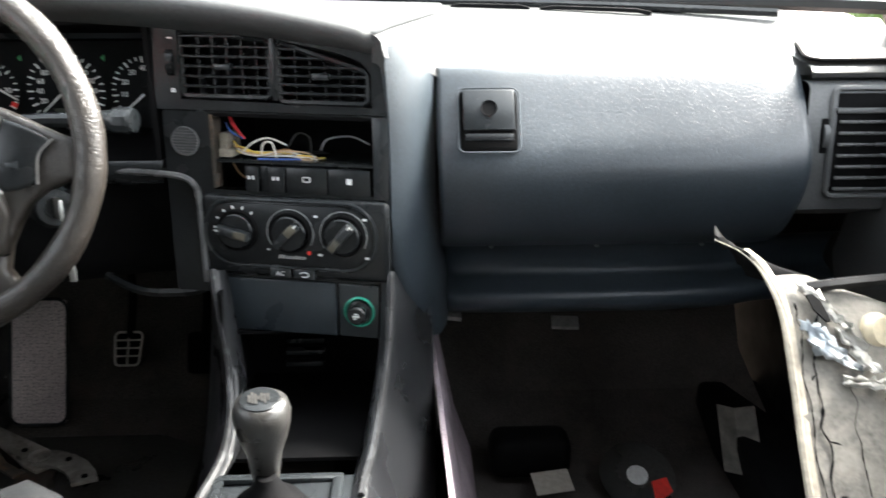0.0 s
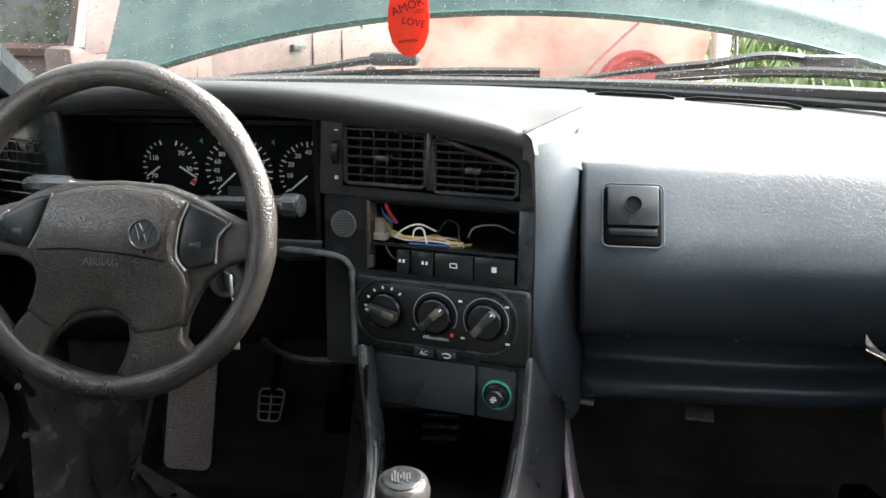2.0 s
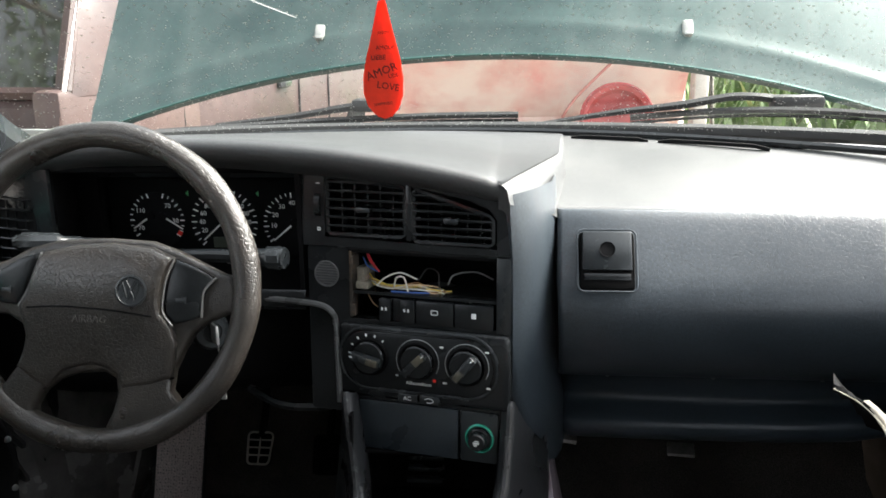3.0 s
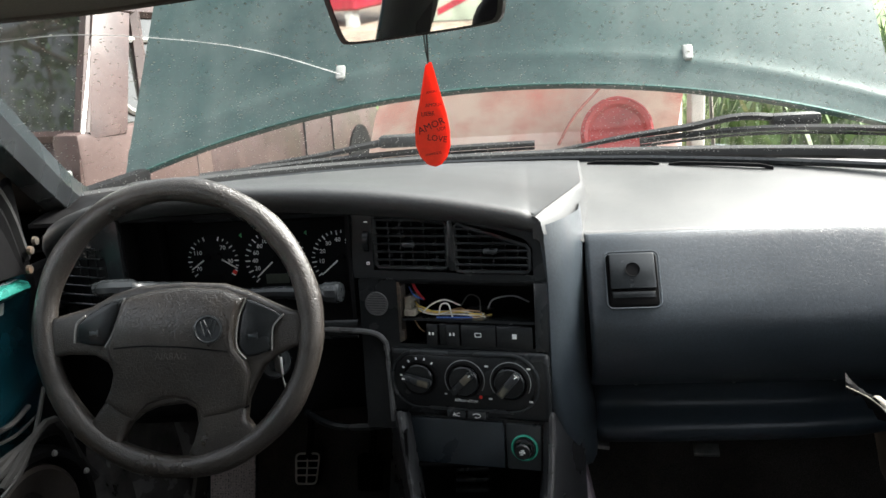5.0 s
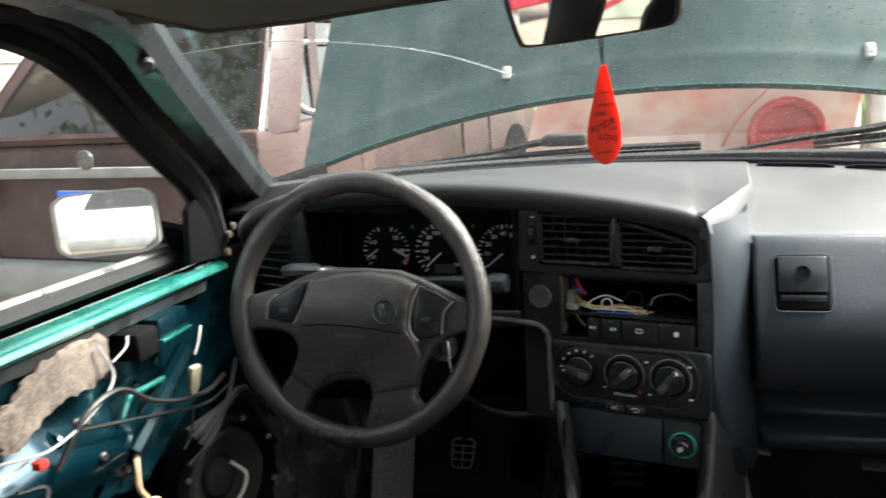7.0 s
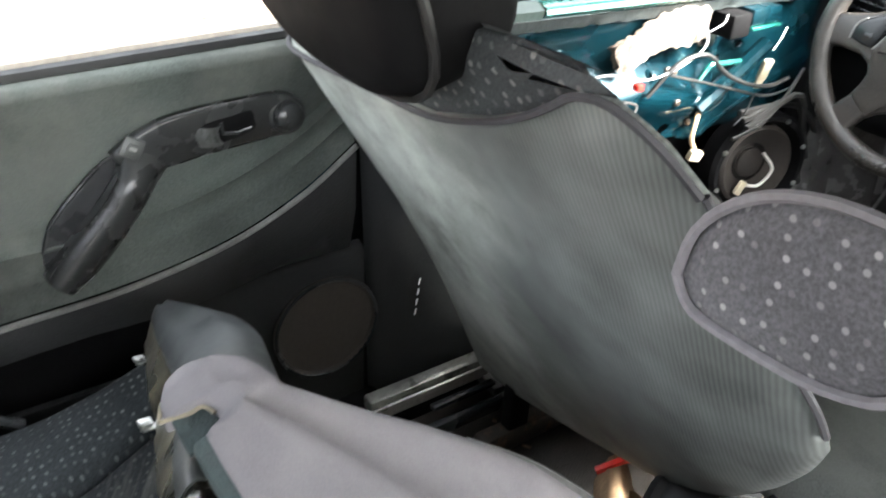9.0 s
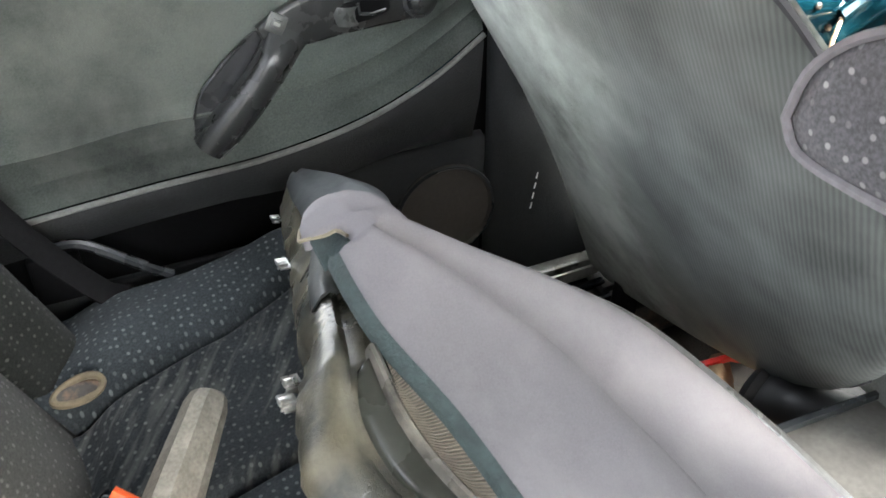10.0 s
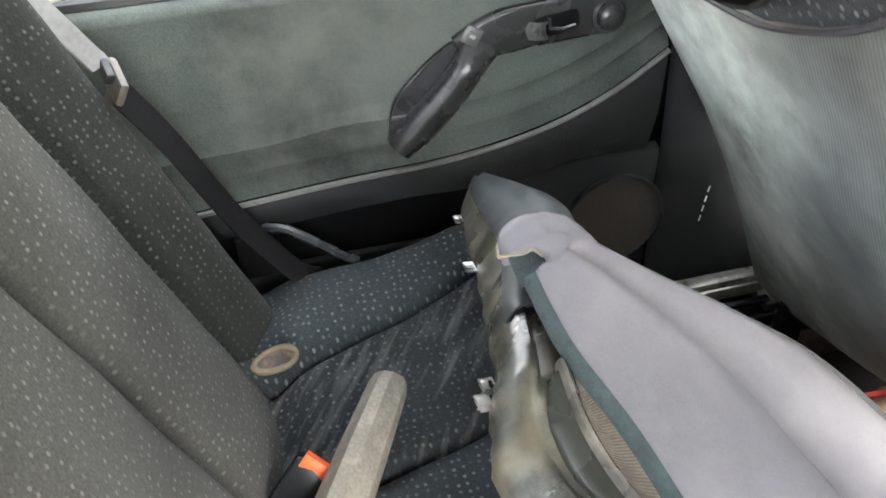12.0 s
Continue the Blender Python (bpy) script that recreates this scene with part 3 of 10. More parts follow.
FRONT = along([(-0.63, 0.03, 0.70), (-0.596, -0.03, 0.738), (-0.548, -0.05, 0.765), (-0.469, -0.055, 0.787), (-0.38, -0.06, 0.795), (-0.286, -0.065, 0.795), (-0.142, -0.08, 0.790), (-0.029, -0.09, 0.778), (0.075, -0.098, 0.760), (0.112, -0.098, 0.748), (0.142, -0.07, 0.728), (0.166, -0.02, 0.709), (0.19, 0.0, 0.702), (0.3, 0.0, 0.701), (0.45, 0.0, 0.699), (0.63, 0.0, 0.695), (0.76, 0.0, 0.69)])


def back_edge(x):
    u = max(-1, min(1, x / 0.74))
    return Vector((x, 0.085 + 0.36 * (1 - u * u), 0.748))


rows = []
for p in [q for q in FRONT if q.x < 0.111]:
    b = back_edge(p.x)
    pod = max(0.0, min(1.0, (0.17 - p.x) / 0.07))
    lip = 0.012 + 0.014 * pod
    mid = lambda t, h: Vector((p.x, p.y + (b.y - p.y) * t, p.z + (b.z - p.z) * t + h))
    rows.append([p + Vector((0, 0.03, -lip * 1.5)), p + Vector((0, 0.006, -lip)), p + Vector((0, -0.001, -lip * 0.55)), p + Vector((0, 0.003, -lip * 0.18)), p + Vector((0, 0.012, 0)), mid(0.15, 0.002), mid(0.35, 0.004), mid(0.6, 0.004), mid(0.85, 0.002), b, b + Vector((0, 0.05, -0.02))])
# the pod's right shoulder runs slanting to the back, its side falls steeply to the low shelf
back = back_edge(0.2)
CREST = [(0.112, -0.1, 0.748), (0.126, -0.055, 0.75), (0.142, -0.01, 0.751), (0.162, 0.05, 0.752), (0.186, 0.13, 0.752), tuple(back), tuple(back + Vector((0.0, 0.05, -0.02)))]
FOOT = [(0.12, -0.102, 0.733), (0.150, -0.055, 0.722), (0.176, -0.008, 0.703), (0.189, 0.05, 0.7075), (0.197, 0.13, 0.7185), tuple(back + Vector((0.004, 0, 0))), tuple(back + Vector((0.004, 0.05, -0.02)))]
ridges = [[Vector(CREST[0]).lerp(Vector(FOOT[0]), k) + Vector((out_, 0.001, -0.03))] + [Vector(a).lerp(Vector(b), k) + Vector((out_, -0.4 * out_, up_ if i < 5 else 0)) for i, (a, b) in enumerate(zip(CREST, FOOT))] for k, out_, up_ in ((0.0, -0.004, 0.0), (0.04, -0.001, -0.001), (0.15, 0.001, -0.001), (0.5, 0.002, 0.0), (1.0, 0.0, -0.003), (1.2, 0.0, -0.006))]
p = Vector(CREST[0])
rows.append([p + Vector((0, 0.03, -0.03)), p + Vector((0, 0.006, -0.02)), p + Vector((0, -0.001, -0.011)), p + Vector((0, 0.003, -0.004))] + [Vector(q) for q in CREST])
# Same vinyl as TOP, darker: the pod's weaker sheen is put into the colour.
POD_TOP = mat("shaded_pod_vinyl", (0.036, 0.0375, 0.038), 0.48, spec=0.35, var=0.15, vscale=6, grain=0.15, gscale=280, bump=0.16, bscale=240, cells=True, crease=0.08, rvar=0.05)
part("pod_top", loft(rows, False), POD_TOP, dash, "grained top of the driver's pod, its weaker sheen painted darker", angle=1.2)
part("pod_shoulder", loft(ridges, False), POD_TOP, dash, "steep rounded shoulder of the pod", angle=1.2)
rows = []
for p in [Vector((0.168, 0.0, 0.7022)), Vector((0.182, 0.0, 0.7022))] + [q for q in FRONT if q.x > 0.19]:
    b = back_edge(p.x)
    mid = lambda t, h: Vector((p.x, p.y + (b.y - p.y) * t, p.z + (b.z - p.z) * t + h))
    rows.append([p + Vector((0, 0.03, -0.018)), p + Vector((0, 0.006, -0.012)), p + Vector((0, -0.001, -0.0066)), p + Vector((0, 0.003, -0.0022)), p + Vector((0, 0.012, 0)), mid(0.15, 0.002), mid(0.35, 0.004), mid(0.6, 0.004), mid(0.85, 0.002), b, b + Vector((0, 0.05, -0.02))])
part("top_pad", loft(rows, False), TOP, dash, "grained dash top, its bright sheen left in a paler colour", angle=1.2)
for a, b in ((0.215, 0.335), (0.35, 0.5)):
    pts = [back_edge(a + (b - a) * i / 8) + Vector((0, -0.055, -0.0005 if i % 8 else -0.004)) for i in range(9)]
    part("demister_slot", loft([[q + Vector((0, -0.002, 0.0015)), q + Vector((0, 0.002, 0.002)), q + Vector((0, 0.003, -0.004)), q + Vector((0, -0.003, -0.004))] for q in pts]), SHADEP, dash)
part("rear_moulding", tube([back_edge(-0.6 + 1.25 * i / 20) + Vector((0, -0.028, 0.002)) for i in range(21)], 0.006, 6), PLASTIC, dash)

# side of the driver's pod, down beside the glovebox
sec = lambda x0, y0, x1, y1, z: [(x0 - 0.012, y0 + 0.05, z), (x0 - 0.006, y0 + 0.004, z), (x0 + 0.004, y0 - 0.004, z), (x0 + 0.016, y0 + 0.003, z), (x0 + (x1 - x0) * 0.5 + 0.01, (y0 + y1) * 0.5 - 0.004, z), (x1, y1, z), (x1 + 0.006, y1 + 0.06, z)]
rows = [sec(0.112, -0.094, 0.172, -0.005, 0.735), sec(0.118, -0.098, 0.176, -0.01, 0.71), sec(0.121, -0.101, 0.175, -0.03, 0.66), sec(0.122, -0.105, 0.173, -0.05, 0.6), sec(0.122, -0.108, 0.173, -0.055, 0.55), sec(0.123, -0.108, 0.178, -0.03, 0.49), sec(0.135, -0.085, 0.187, 0.01, 0.44), sec(0.155, -0.04, 0.196, 0.045, 0.38), sec(0.17, 0.0, 0.2, 0.07, 0.345)]
part("pod_side", loft([r for r in rows], False), LEATHER, dash, "grained vinyl side of the driver's pod", angle=1.2)

# glovebox lid with its latch
# Near-black: the shade of recess and footwell is put into the colour.
BLACKHOLE = mat("near_black_for_shade", (0.0015, 0.0015, 0.0016), 0.9, var=0.2, spec=0.1)


def rounded(u0, u1, v0, v1, r, n=5):
    out = []
    for cx, cy, a in ((u1 - r, v1 - r, 0), (u0 + r, v1 - r, 90), (u0 + r, v0 + r, 180), (u1 - r, v0 + r, 270)):
        out += [(cx + r * math.cos(radians(a + 90 * i / n)), cy + r * math.sin(radians(a + 90 * i / n))) for i in range(n + 1)]
    return out


lid = along([(0, 0.02, 0.69), (0, 0.0, 0.6985), (0, -0.008, 0.697), (0, -0.022, 0.683), (0, -0.052, 0.645), (0, -0.078, 0.607), (0, -0.083, 0.575), (0, -0.07, 0.535), (0, -0.035, 0.49), (0, 0.03, 0.460), (0, 0.07, 0.455)], 3)
gx = [0.179, 0.181, 0.186, 0.26, 0.35, 0.45, 0.55, 0.61, 0.619, 0.622]
lidbm = loft([[Vector((x - 0.012 * max(0, (0.62 - p.z) / 0.16) * (1 if x > 0.5 else -0.6), p.y + (0.012 if i in (0, 9) else 0.003 if i in (1, 8) else 0), p.z)) for p in lid] for i, x in enumerate(gx)], False)
glove = part("glovebox_lid", lidbm, LEATHER, dash, "grained blue-black glovebox lid", angle=1.2)
LM = facing((0.239, -0.0505, 0.652), (0, -0.84, 0.545))
# Raised plate; the recess's shade is only its near-black colour.
part("latch_recess", moved(box(-0.034, 0.034, -0.046, 0.03, -0.012, 0.0035, 0.006), LM), BLACKHOLE, glove)
part("recess_rim", moved(tube([(a, b, 0.0025) for a, b in rounded(-0.0355, 0.0355, -0.0475, 0.0315, 0.008, 4)], 0.0014, 6, True), LM), LEATHER, glove)
latch = part("latch", moved(box(-0.03, 0.03, -0.022, 0.028, 0.0, 0.008, 0.0025), LM), TRIM, glove, "black push latch with a round button")
part("button", moved(lathe([(0, 0.008), (0.009, 0.008), (0.0095, 0.0095), (0.008, 0.0075), (0, 0.0075)], 20), LM @ pose(0.0, 0.004, 0.0008)), SHADEP, latch)
part("latch_lip", moved(box(-0.028, 0.028, -0.034, -0.025, 0.0, 0.005, 0.0015), LM), PLASTIC, glove)

# knee roll under the glovebox
KNEE = mat("smooth_blue_black_vinyl", (0.026, 0.036, 0.045), 0.4, var=0.15, vscale=8, bump=0.1, bscale=400, spec=0.6, rvar=0.04)
kr = along([(0, 0.04, 0.456), (0, 0.062, 0.448), (0, 0.078, 0.425), (0, 0.082, 0.40), (0, 0.052, 0.389), (0, 0.04, 0.376), (0, 0.055, 0.352), (0, 0.125, 0.32), (0, 0.19, 0.30), (0, 0.3, 0.3)], 3)
part("knee_roll", loft([[Vector((x, p.y + dy, p.z)) for p in kr] for x, dy in ((0.19, 0.03), (0.196, 0.012), (0.21, 0.002), (0.3, 0), (0.5, 0), (0.6, 0.01), (0.66, 0.03), (0.76, 0.04))], False), KNEE, dash, "smooth black knee roll under the glovebox", angle=1.2)
for x, y, z in ((0.256, 0.047, 0.4535), (0.40, 0.047, 0.4535), (0.545, 0.047, 0.4535)):
    part("screw", moved(lathe([(0, 0.003), (0.003, 0.0025), (0.0035, 0), (0, -0.001)], 8), facing((x, y, z), (0, -0.8, -0.3))), METAL, dash)
part("metal_tab", moved(box(-0.02, 0.02, -0.012, 0.012, -0.003, 0.003, 0.001), pose(0.378, 0.12, 0.302, 20, 0, -6)), METAL, dash, "bent bare metal tab")
part("loose_end", moved(box(-0.012, 0.012, -0.008, 0.01, -0.004, 0.003, 0.001), pose(0.207, 0.085, 0.333, 10, 8, 0)), METAL, dash)

# passenger end with its vent
ENDP = mat("worn_grey_dash_end", (0.085, 0.088, 0.09), 0.4, var=0.15, vscale=14, grain=0.15, gscale=350, bump=0.12, bscale=400)
part("end_panel", loft([[(x, -0.012, 0.684), (x, -0.028, 0.682), (x, -0.034, 0.676), (x, -0.048, 0.56), (x, -0.045, 0.53), (x, 0.03, 0.50), (x, 0.2, 0.47)] for x in (0.624, 0.628, 0.70, 0.78, 0.80)], False), ENDP, dash, "worn grey dash end", angle=0.7)
part("end_top", loft([[(x, -0.012, 0.686), (x, -0.026, 0.689), (x, -0.03, 0.695), (x, -0.024, 0.701), (x, 0.02, 0.706), (x, 0.2, 0.729), (x, 0.34, 0.744)] for x in (0.626, 0.632, 0.72, 0.80)], False), TOP, dash, angle=1.0)
END_COVER = [(0.700, 0.262), (0.632, 0.018), (0.6275, -0.002), (0.631, -0.012), (0.640, -0.0175), (0.79, -0.0175), (0.80, 0.30), (0.705, 0.31)]
part("end_speaker_cover", slab([(x, y, 0.7085 + 0.12 * y) for x, y in END_COVER], (0, -0.12, 1), 0.004, 0.002), mat("pale_dusty_cover", (0.2, 0.165, 0.155), 0.6, var=0.12, bump=0.2, bscale=400), dash, "pinkish dusty demister cover")
part("cover_joint", tube([(x - 0.0015, y - 0.001, 0.7105 + 0.12 * y) for x, y in END_COVER[:6]], 0.0022, 5), SHADEP, dash)

# Paler plastic: the light that edges catch is put into its colour.
LOUV = mat("lit_louvre_plastic", (0.1, 0.102, 0.104), 0.32, var=0.25, vscale=15)
VE = facing((0.665, -0.0405, 0.612), (0, -0.985, 0.12))
vent_end = part("end_vent", moved(box(-0.008, 0.14, -0.06, 0.062, -0.02, 0.002, 0.004), VE), SHADEP, dash)
part("vent_rim", moved(tube([(a, b, 0.003) for a, b in rounded(-0.012, 0.145, -0.064, 0.066, 0.008, 4)], 0.0035, 6, True), VE), ENDP, vent_end)
part("vent_bar", moved(box(-0.008, 0.14, 0.036, 0.0425, -0.006, 0.006, 0.0015), VE), ENDP, vent_end)
for i in range(7):
    part("louvre", moved(box(-0.002, 0.14, -0.057 + i * 0.0135, -0.0535 + i * 0.0135, -0.006, 0.006, 0.001), VE), LOUV, vent_end)
for i in range(4):
    part("fin", moved(box(0.02 + i * 0.03, 0.022 + i * 0.03, -0.05, 0.058, -0.006, 0.0), VE), TRIM, vent_end)
part("wheel_slot", moved(box(-0.0235, -0.0115, -0.012, 0.03, -0.004, 0.0035, 0.002), VE), SHADEP, vent_end)
part("thumb_wheel", moved(lathe([(0.0, -0.0035), (0.02, -0.0035), (0.02, 0.0035), (0.0, 0.0035)], 24), VE @ pose(-0.0175, 0.009, -0.011, 0, 90, 0)), ENDP, vent_end)

# centre face: local u to the right, v up, w towards the seats
U, V = Vector((1, -0.2, 0)).normalized(), Vector((0, 0.085, 1)).normalized()
FACE = Matrix.Translation((0, -0.083, 0.6)) @ Matrix((U, V, U.cross(V).normalized())).transposed().to_4x4()


def plate(outline, w0, w1, r=0.0, seg=2):
    """A plate on the centre face, from an outline in u and v."""
    return moved(slab([(u, v, w0) for u, v in outline], (0, 0, 1), w1 - w0, r, seg), FACE)


def ringplate(outer, inner, w0, w1):
    """A frame between two outlines of equal length."""
    A = [(u, v, w0) for u, v in outer]
    B = [(u, v, w1) for u, v in outer]
    C = [(u, v, w1) for u, v in inner]
    D = [(u, v, w0) for u, v in inner]
    bm = loft([A, B, C, D, A], True, False)
    bmesh.ops.remove_doubles(bm, verts=bm.verts[:], dist=1e-6)
    bmesh.ops.recalc_face_normals(bm, faces=bm.faces[:])
    return moved(bm, FACE)


column = part("centre_column", ringplate(rounded(-0.138, 0.127, -0.155, 0.06, 0.004), rounded(-0.082, 0.108, -0.03, 0.058, 0.002), -0.02, -0.002), PLASTIC, dash)
# vent panel, its top following the pod's lip
part("vent_panel", plate([(-0.142, 0.06), (-0.148, 0.17), (-0.03, 0.166), (0.08, 0.142), (0.112, 0.128), (0.123, 0.105), (0.125, 0.06)], -0.05, -0.03), SHADEP, dash)
top_out = [(-0.142, 0.061), (0.126, 0.061), (0.124, 0.107), (0.108, 0.132), (0.07, 0.147), (-0.03, 0.168), (-0.146, 0.176), (-0.146, 0.12)]
top_in = [(-0.112, 0.073), (0.109, 0.069), (0.109, 0.105), (0.098, 0.118), (0.07, 0.128), (-0.02, 0.144), (-0.112, 0.152), (-0.112, 0.12)]
part("vent_frame", ringplate(top_out, top_in, -0.03, 0.001), PLASTIC, dash, "black vent surround")


def vent(u0, u1, v0, top0, top1, name):
    """A vent with six louvres whose top edge slopes, five fins and a slider."""
    base = part(name, plate([(u0, v0), (u1, v0), (u1, top1), (u0, top0)], -0.045, -0.028), SHADEP, dash)
    edge = [(u0, v0), (u1, v0), (u1, top1), (u0, top0)]
    part("vent_rim", moved(tube([Vector((u, v, 0.0)) for u, v in ((u0 + 0.004, v0), (u1 - 0.004, v0), (u1, v0 + 0.004), (u1, top1 - 0.004), (u1 - 0.004, top1), (u0 + 0.004, top0), (u0, top0 - 0.004), (u0, v0 + 0.004))], 0.0035, 6, True), FACE), PLASTIC, base)
    n = 6
    for i in range(1, n + 1):
        v = v0 + (top0 - v0) * i / (n + 0.6)
        ua = u1 if v < top1 - 0.002 else u0 + (u1 - u0) * max(0.12, (top0 - v) / (top0 - top1))
        part("louvre", moved(box(u0, ua, v - 0.0016, v + 0.0016, -0.014, 0.004, 0.0009, 1), FACE @ pose(0, 0, 0)), PLASTIC, base)
    for i in range(1, 6):
        u = u0 + (u1 - u0) * i / 6
        t = top0 + (top1 - top0) * i / 6
        part("fin", moved(box(u - 0.0007, u + 0.0007, v0, t, -0.02, -0.006), FACE), TRIM, base)
    um, vm = (u0 + u1) / 2, v0 + (top0 - v0) * 3 / 6.6
    part("slider", moved(box(um - 0.009, um + 0.009, vm - 0.0035, vm + 0.0035, -0.004, 0.011, 0.0015), FACE), TRIM, base)
    return base


vent(-0.108, -0.006, 0.077, 0.149, 0.139, "vent")
vent(0.005, 0.104, 0.073, 0.136, 0.108, "vent")
part("vent_divider", moved(box(-0.004, 0.003, 0.074, 0.142, -0.03, 0.003, 0.001), FACE), PLASTIC, dash)
part("vent_wheel", moved(lathe([(0.02, -0.004), (0.02, 0.004), (0, 0.004)], 24), FACE @ pose(-0.121, 0.113, -0.013, 0, 90, 0)), PLASTIC, dash)
part("vent_symbol", moved(box(-0.1225, -0.1175, 0.139, 0.1405, 0.0008, 0.0018), FACE), WHITEP, dash)
part("vent_symbol", ringplate([(-0.122 + a, 0.0805 + b) for a, b in ((0, 0), (0.004, 0), (0.004, 0.004), (0, 0.004))], [(-0.122 + a, 0.0805 + b) for a, b in ((0.001, 0.001), (0.003, 0.001), (0.003, 0.003), (0.001, 0.003))], 0.0008, 0.0018), WHITEP, dash)

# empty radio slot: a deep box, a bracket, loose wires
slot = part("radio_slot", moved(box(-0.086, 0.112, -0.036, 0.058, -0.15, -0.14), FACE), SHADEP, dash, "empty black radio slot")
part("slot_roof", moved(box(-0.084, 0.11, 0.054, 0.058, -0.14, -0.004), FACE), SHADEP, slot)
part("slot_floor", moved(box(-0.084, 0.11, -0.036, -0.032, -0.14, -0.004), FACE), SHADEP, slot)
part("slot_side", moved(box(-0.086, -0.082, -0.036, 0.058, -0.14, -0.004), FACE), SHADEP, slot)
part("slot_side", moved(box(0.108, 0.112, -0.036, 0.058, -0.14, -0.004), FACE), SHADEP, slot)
part("bracket", moved(join(box(-0.0815, -0.078, -0.028, 0.056, -0.02, -0.001), box(-0.081, -0.074, -0.026, -0.012, -0.006, 0.0005, 0.0005), box(-0.08, -0.076, 0.03, 0.05, -0.02, 0.001)), FACE), RUST, slot, "bare metal radio bracket")
part("shelf", moved(box(-0.08, 0.107, 0.0015, 0.005, -0.09, -0.006), FACE), PLASTIC, slot)
part("plug", moved(join(box(-0.076, -0.066, 0.008, 0.034, -0.05, -0.012, 0.001), box(-0.076, -0.06, 0.007, 0.016, -0.04, -0.008, 0.001)), FACE), BEIGE, slot, "dusty beige wiring plug")
wires = thing("radio_wires", (-0.02, -0.02, 0.61), "loose bundle of coloured radio wires in the empty slot", "wires")
WIRE = {c: mat(c + "_wire", rgb, 0.45, var=0.1) for c, rgb in (("yellow", (0.75, 0.55, 0.1)), ("white", (0.7, 0.68, 0.62)), ("brown", (0.3, 0.16, 0.07)), ("red", (0.6, 0.04, 0.05)), ("blue", (0.05, 0.12, 0.4)), ("black", (0.015, 0.015, 0.015)), ("grey", (0.3, 0.3, 0.3)), ("tan", (0.6, 0.42, 0.25)))}
random.seed(4)
for i, c in enumerate(("yellow", "white", "tan", "yellow", "white", "brown", "tan", "yellow", "blue", "white", "grey")):
    j = lambda s: random.uniform(-s, s)
    pts = [(-0.066, 0.018 + j(0.006), -0.03), (-0.052, 0.014 + j(0.004), -0.02), (-0.03, 0.011 + j(0.003), -0.02 + j(0.006)), (0.0, 0.012 + j(0.004), -0.024 + j(0.008)), (0.022 + j(0.006), 0.008 + j(0.003), -0.026 + j(0.008)), (0.034 + j(0.008), 0.004 + abs(j(0.004)), -0.03 + j(0.01))]
    part("wire", moved(tube(smooth_path(pts, 5), 0.0011, 5), FACE), WIRE[c], wires, c + " wire")
for c, pts in (("white", [(-0.05, 0.012, -0.014), (-0.036, 0.024, -0.012), (-0.018, 0.03, -0.015), (0.002, 0.022, -0.02)]), ("white", [(-0.026, 0.012, -0.012), (-0.022, 0.024, -0.01), (-0.012, 0.025, -0.01), (-0.007, 0.008, -0.01)]), ("black", [(0.0, 0.018, -0.03), (0.012, 0.034, -0.03), (0.026, 0.03, -0.03), (0.028, 0.01, -0.03)]), ("grey", [(0.036, 0.014, -0.04), (0.045, 0.027, -0.04), (0.07, 0.03, -0.05), (0.09, 0.02, -0.06)]), ("red", [(-0.07, 0.055, -0.03), (-0.064, 0.042, -0.025), (-0.055, 0.028, -0.03)]), ("red", [(-0.068, 0.052, -0.03), (-0.06, 0.04, -0.025), (-0.052, 0.026, -0.03)]), ("blue", [(-0.072, 0.045, -0.025), (-0.064, 0.035, -0.02), (-0.054, 0.026, -0.03)]), ("blue", [(-0.03, 0.006, -0.012), (0.0, 0.0065, -0.012), (0.02, 0.007, -0.014)]), ("tan", [(-0.068, -0.004, -0.03), (-0.058, -0.012, -0.02), (-0.055, -0.02, -0.03)])):
    part("wire", moved(tube(smooth_path(pts, 6), 0.0011, 5), FACE), WIRE[c], wires, c + " wire")

# switch row
for u0, u1, w in ((-0.042, -0.026, 0.002), (-0.0255, -0.015, -0.004), (-0.0145, 0.005, 0.002), (0.0065, 0.055, 0.001), (0.056, 0.105, 0.001)):
    sw = part("switch", moved(box(u0, u1, -0.0305, -0.0005, -0.02, w, 0.0018), FACE), PLASTIC, dash)
    um = (u0 + u1) / 2
    if u1 - u0 > 0.03:
        part("symbol", ringplate(rounded(um - 0.0045, um + 0.0045, -0.0165, -0.0105, 0.001, 2), rounded(um - 0.0036, um + 0.0036, -0.0156, -0.0114, 0.0006, 2), w, w + 0.0006) if u0 < 0.05 else moved(box(um - 0.003, um + 0.003, -0.017, -0.0105, w, w + 0.0006), FACE), WHITEP, sw)
    elif w > 0:
        for d in (-0.003, 0.002):
            part("symbol", moved(box(um + d - 0.0012, um + d + 0.0012, -0.0155, -0.0115, w, w + 0.0006), FACE), WHITEP, sw)
        part("groove", moved(box(u0 + 0.001, u1 - 0.001, -0.012, -0.0114, w - 0.001, w + 0.0003), FACE), SHADEP, sw)
part("trim_strip", moved(box(0.1085, 0.1265, -0.033, 0.059, -0.02, 0.0005, 0.001), FACE), TRIM, dash)

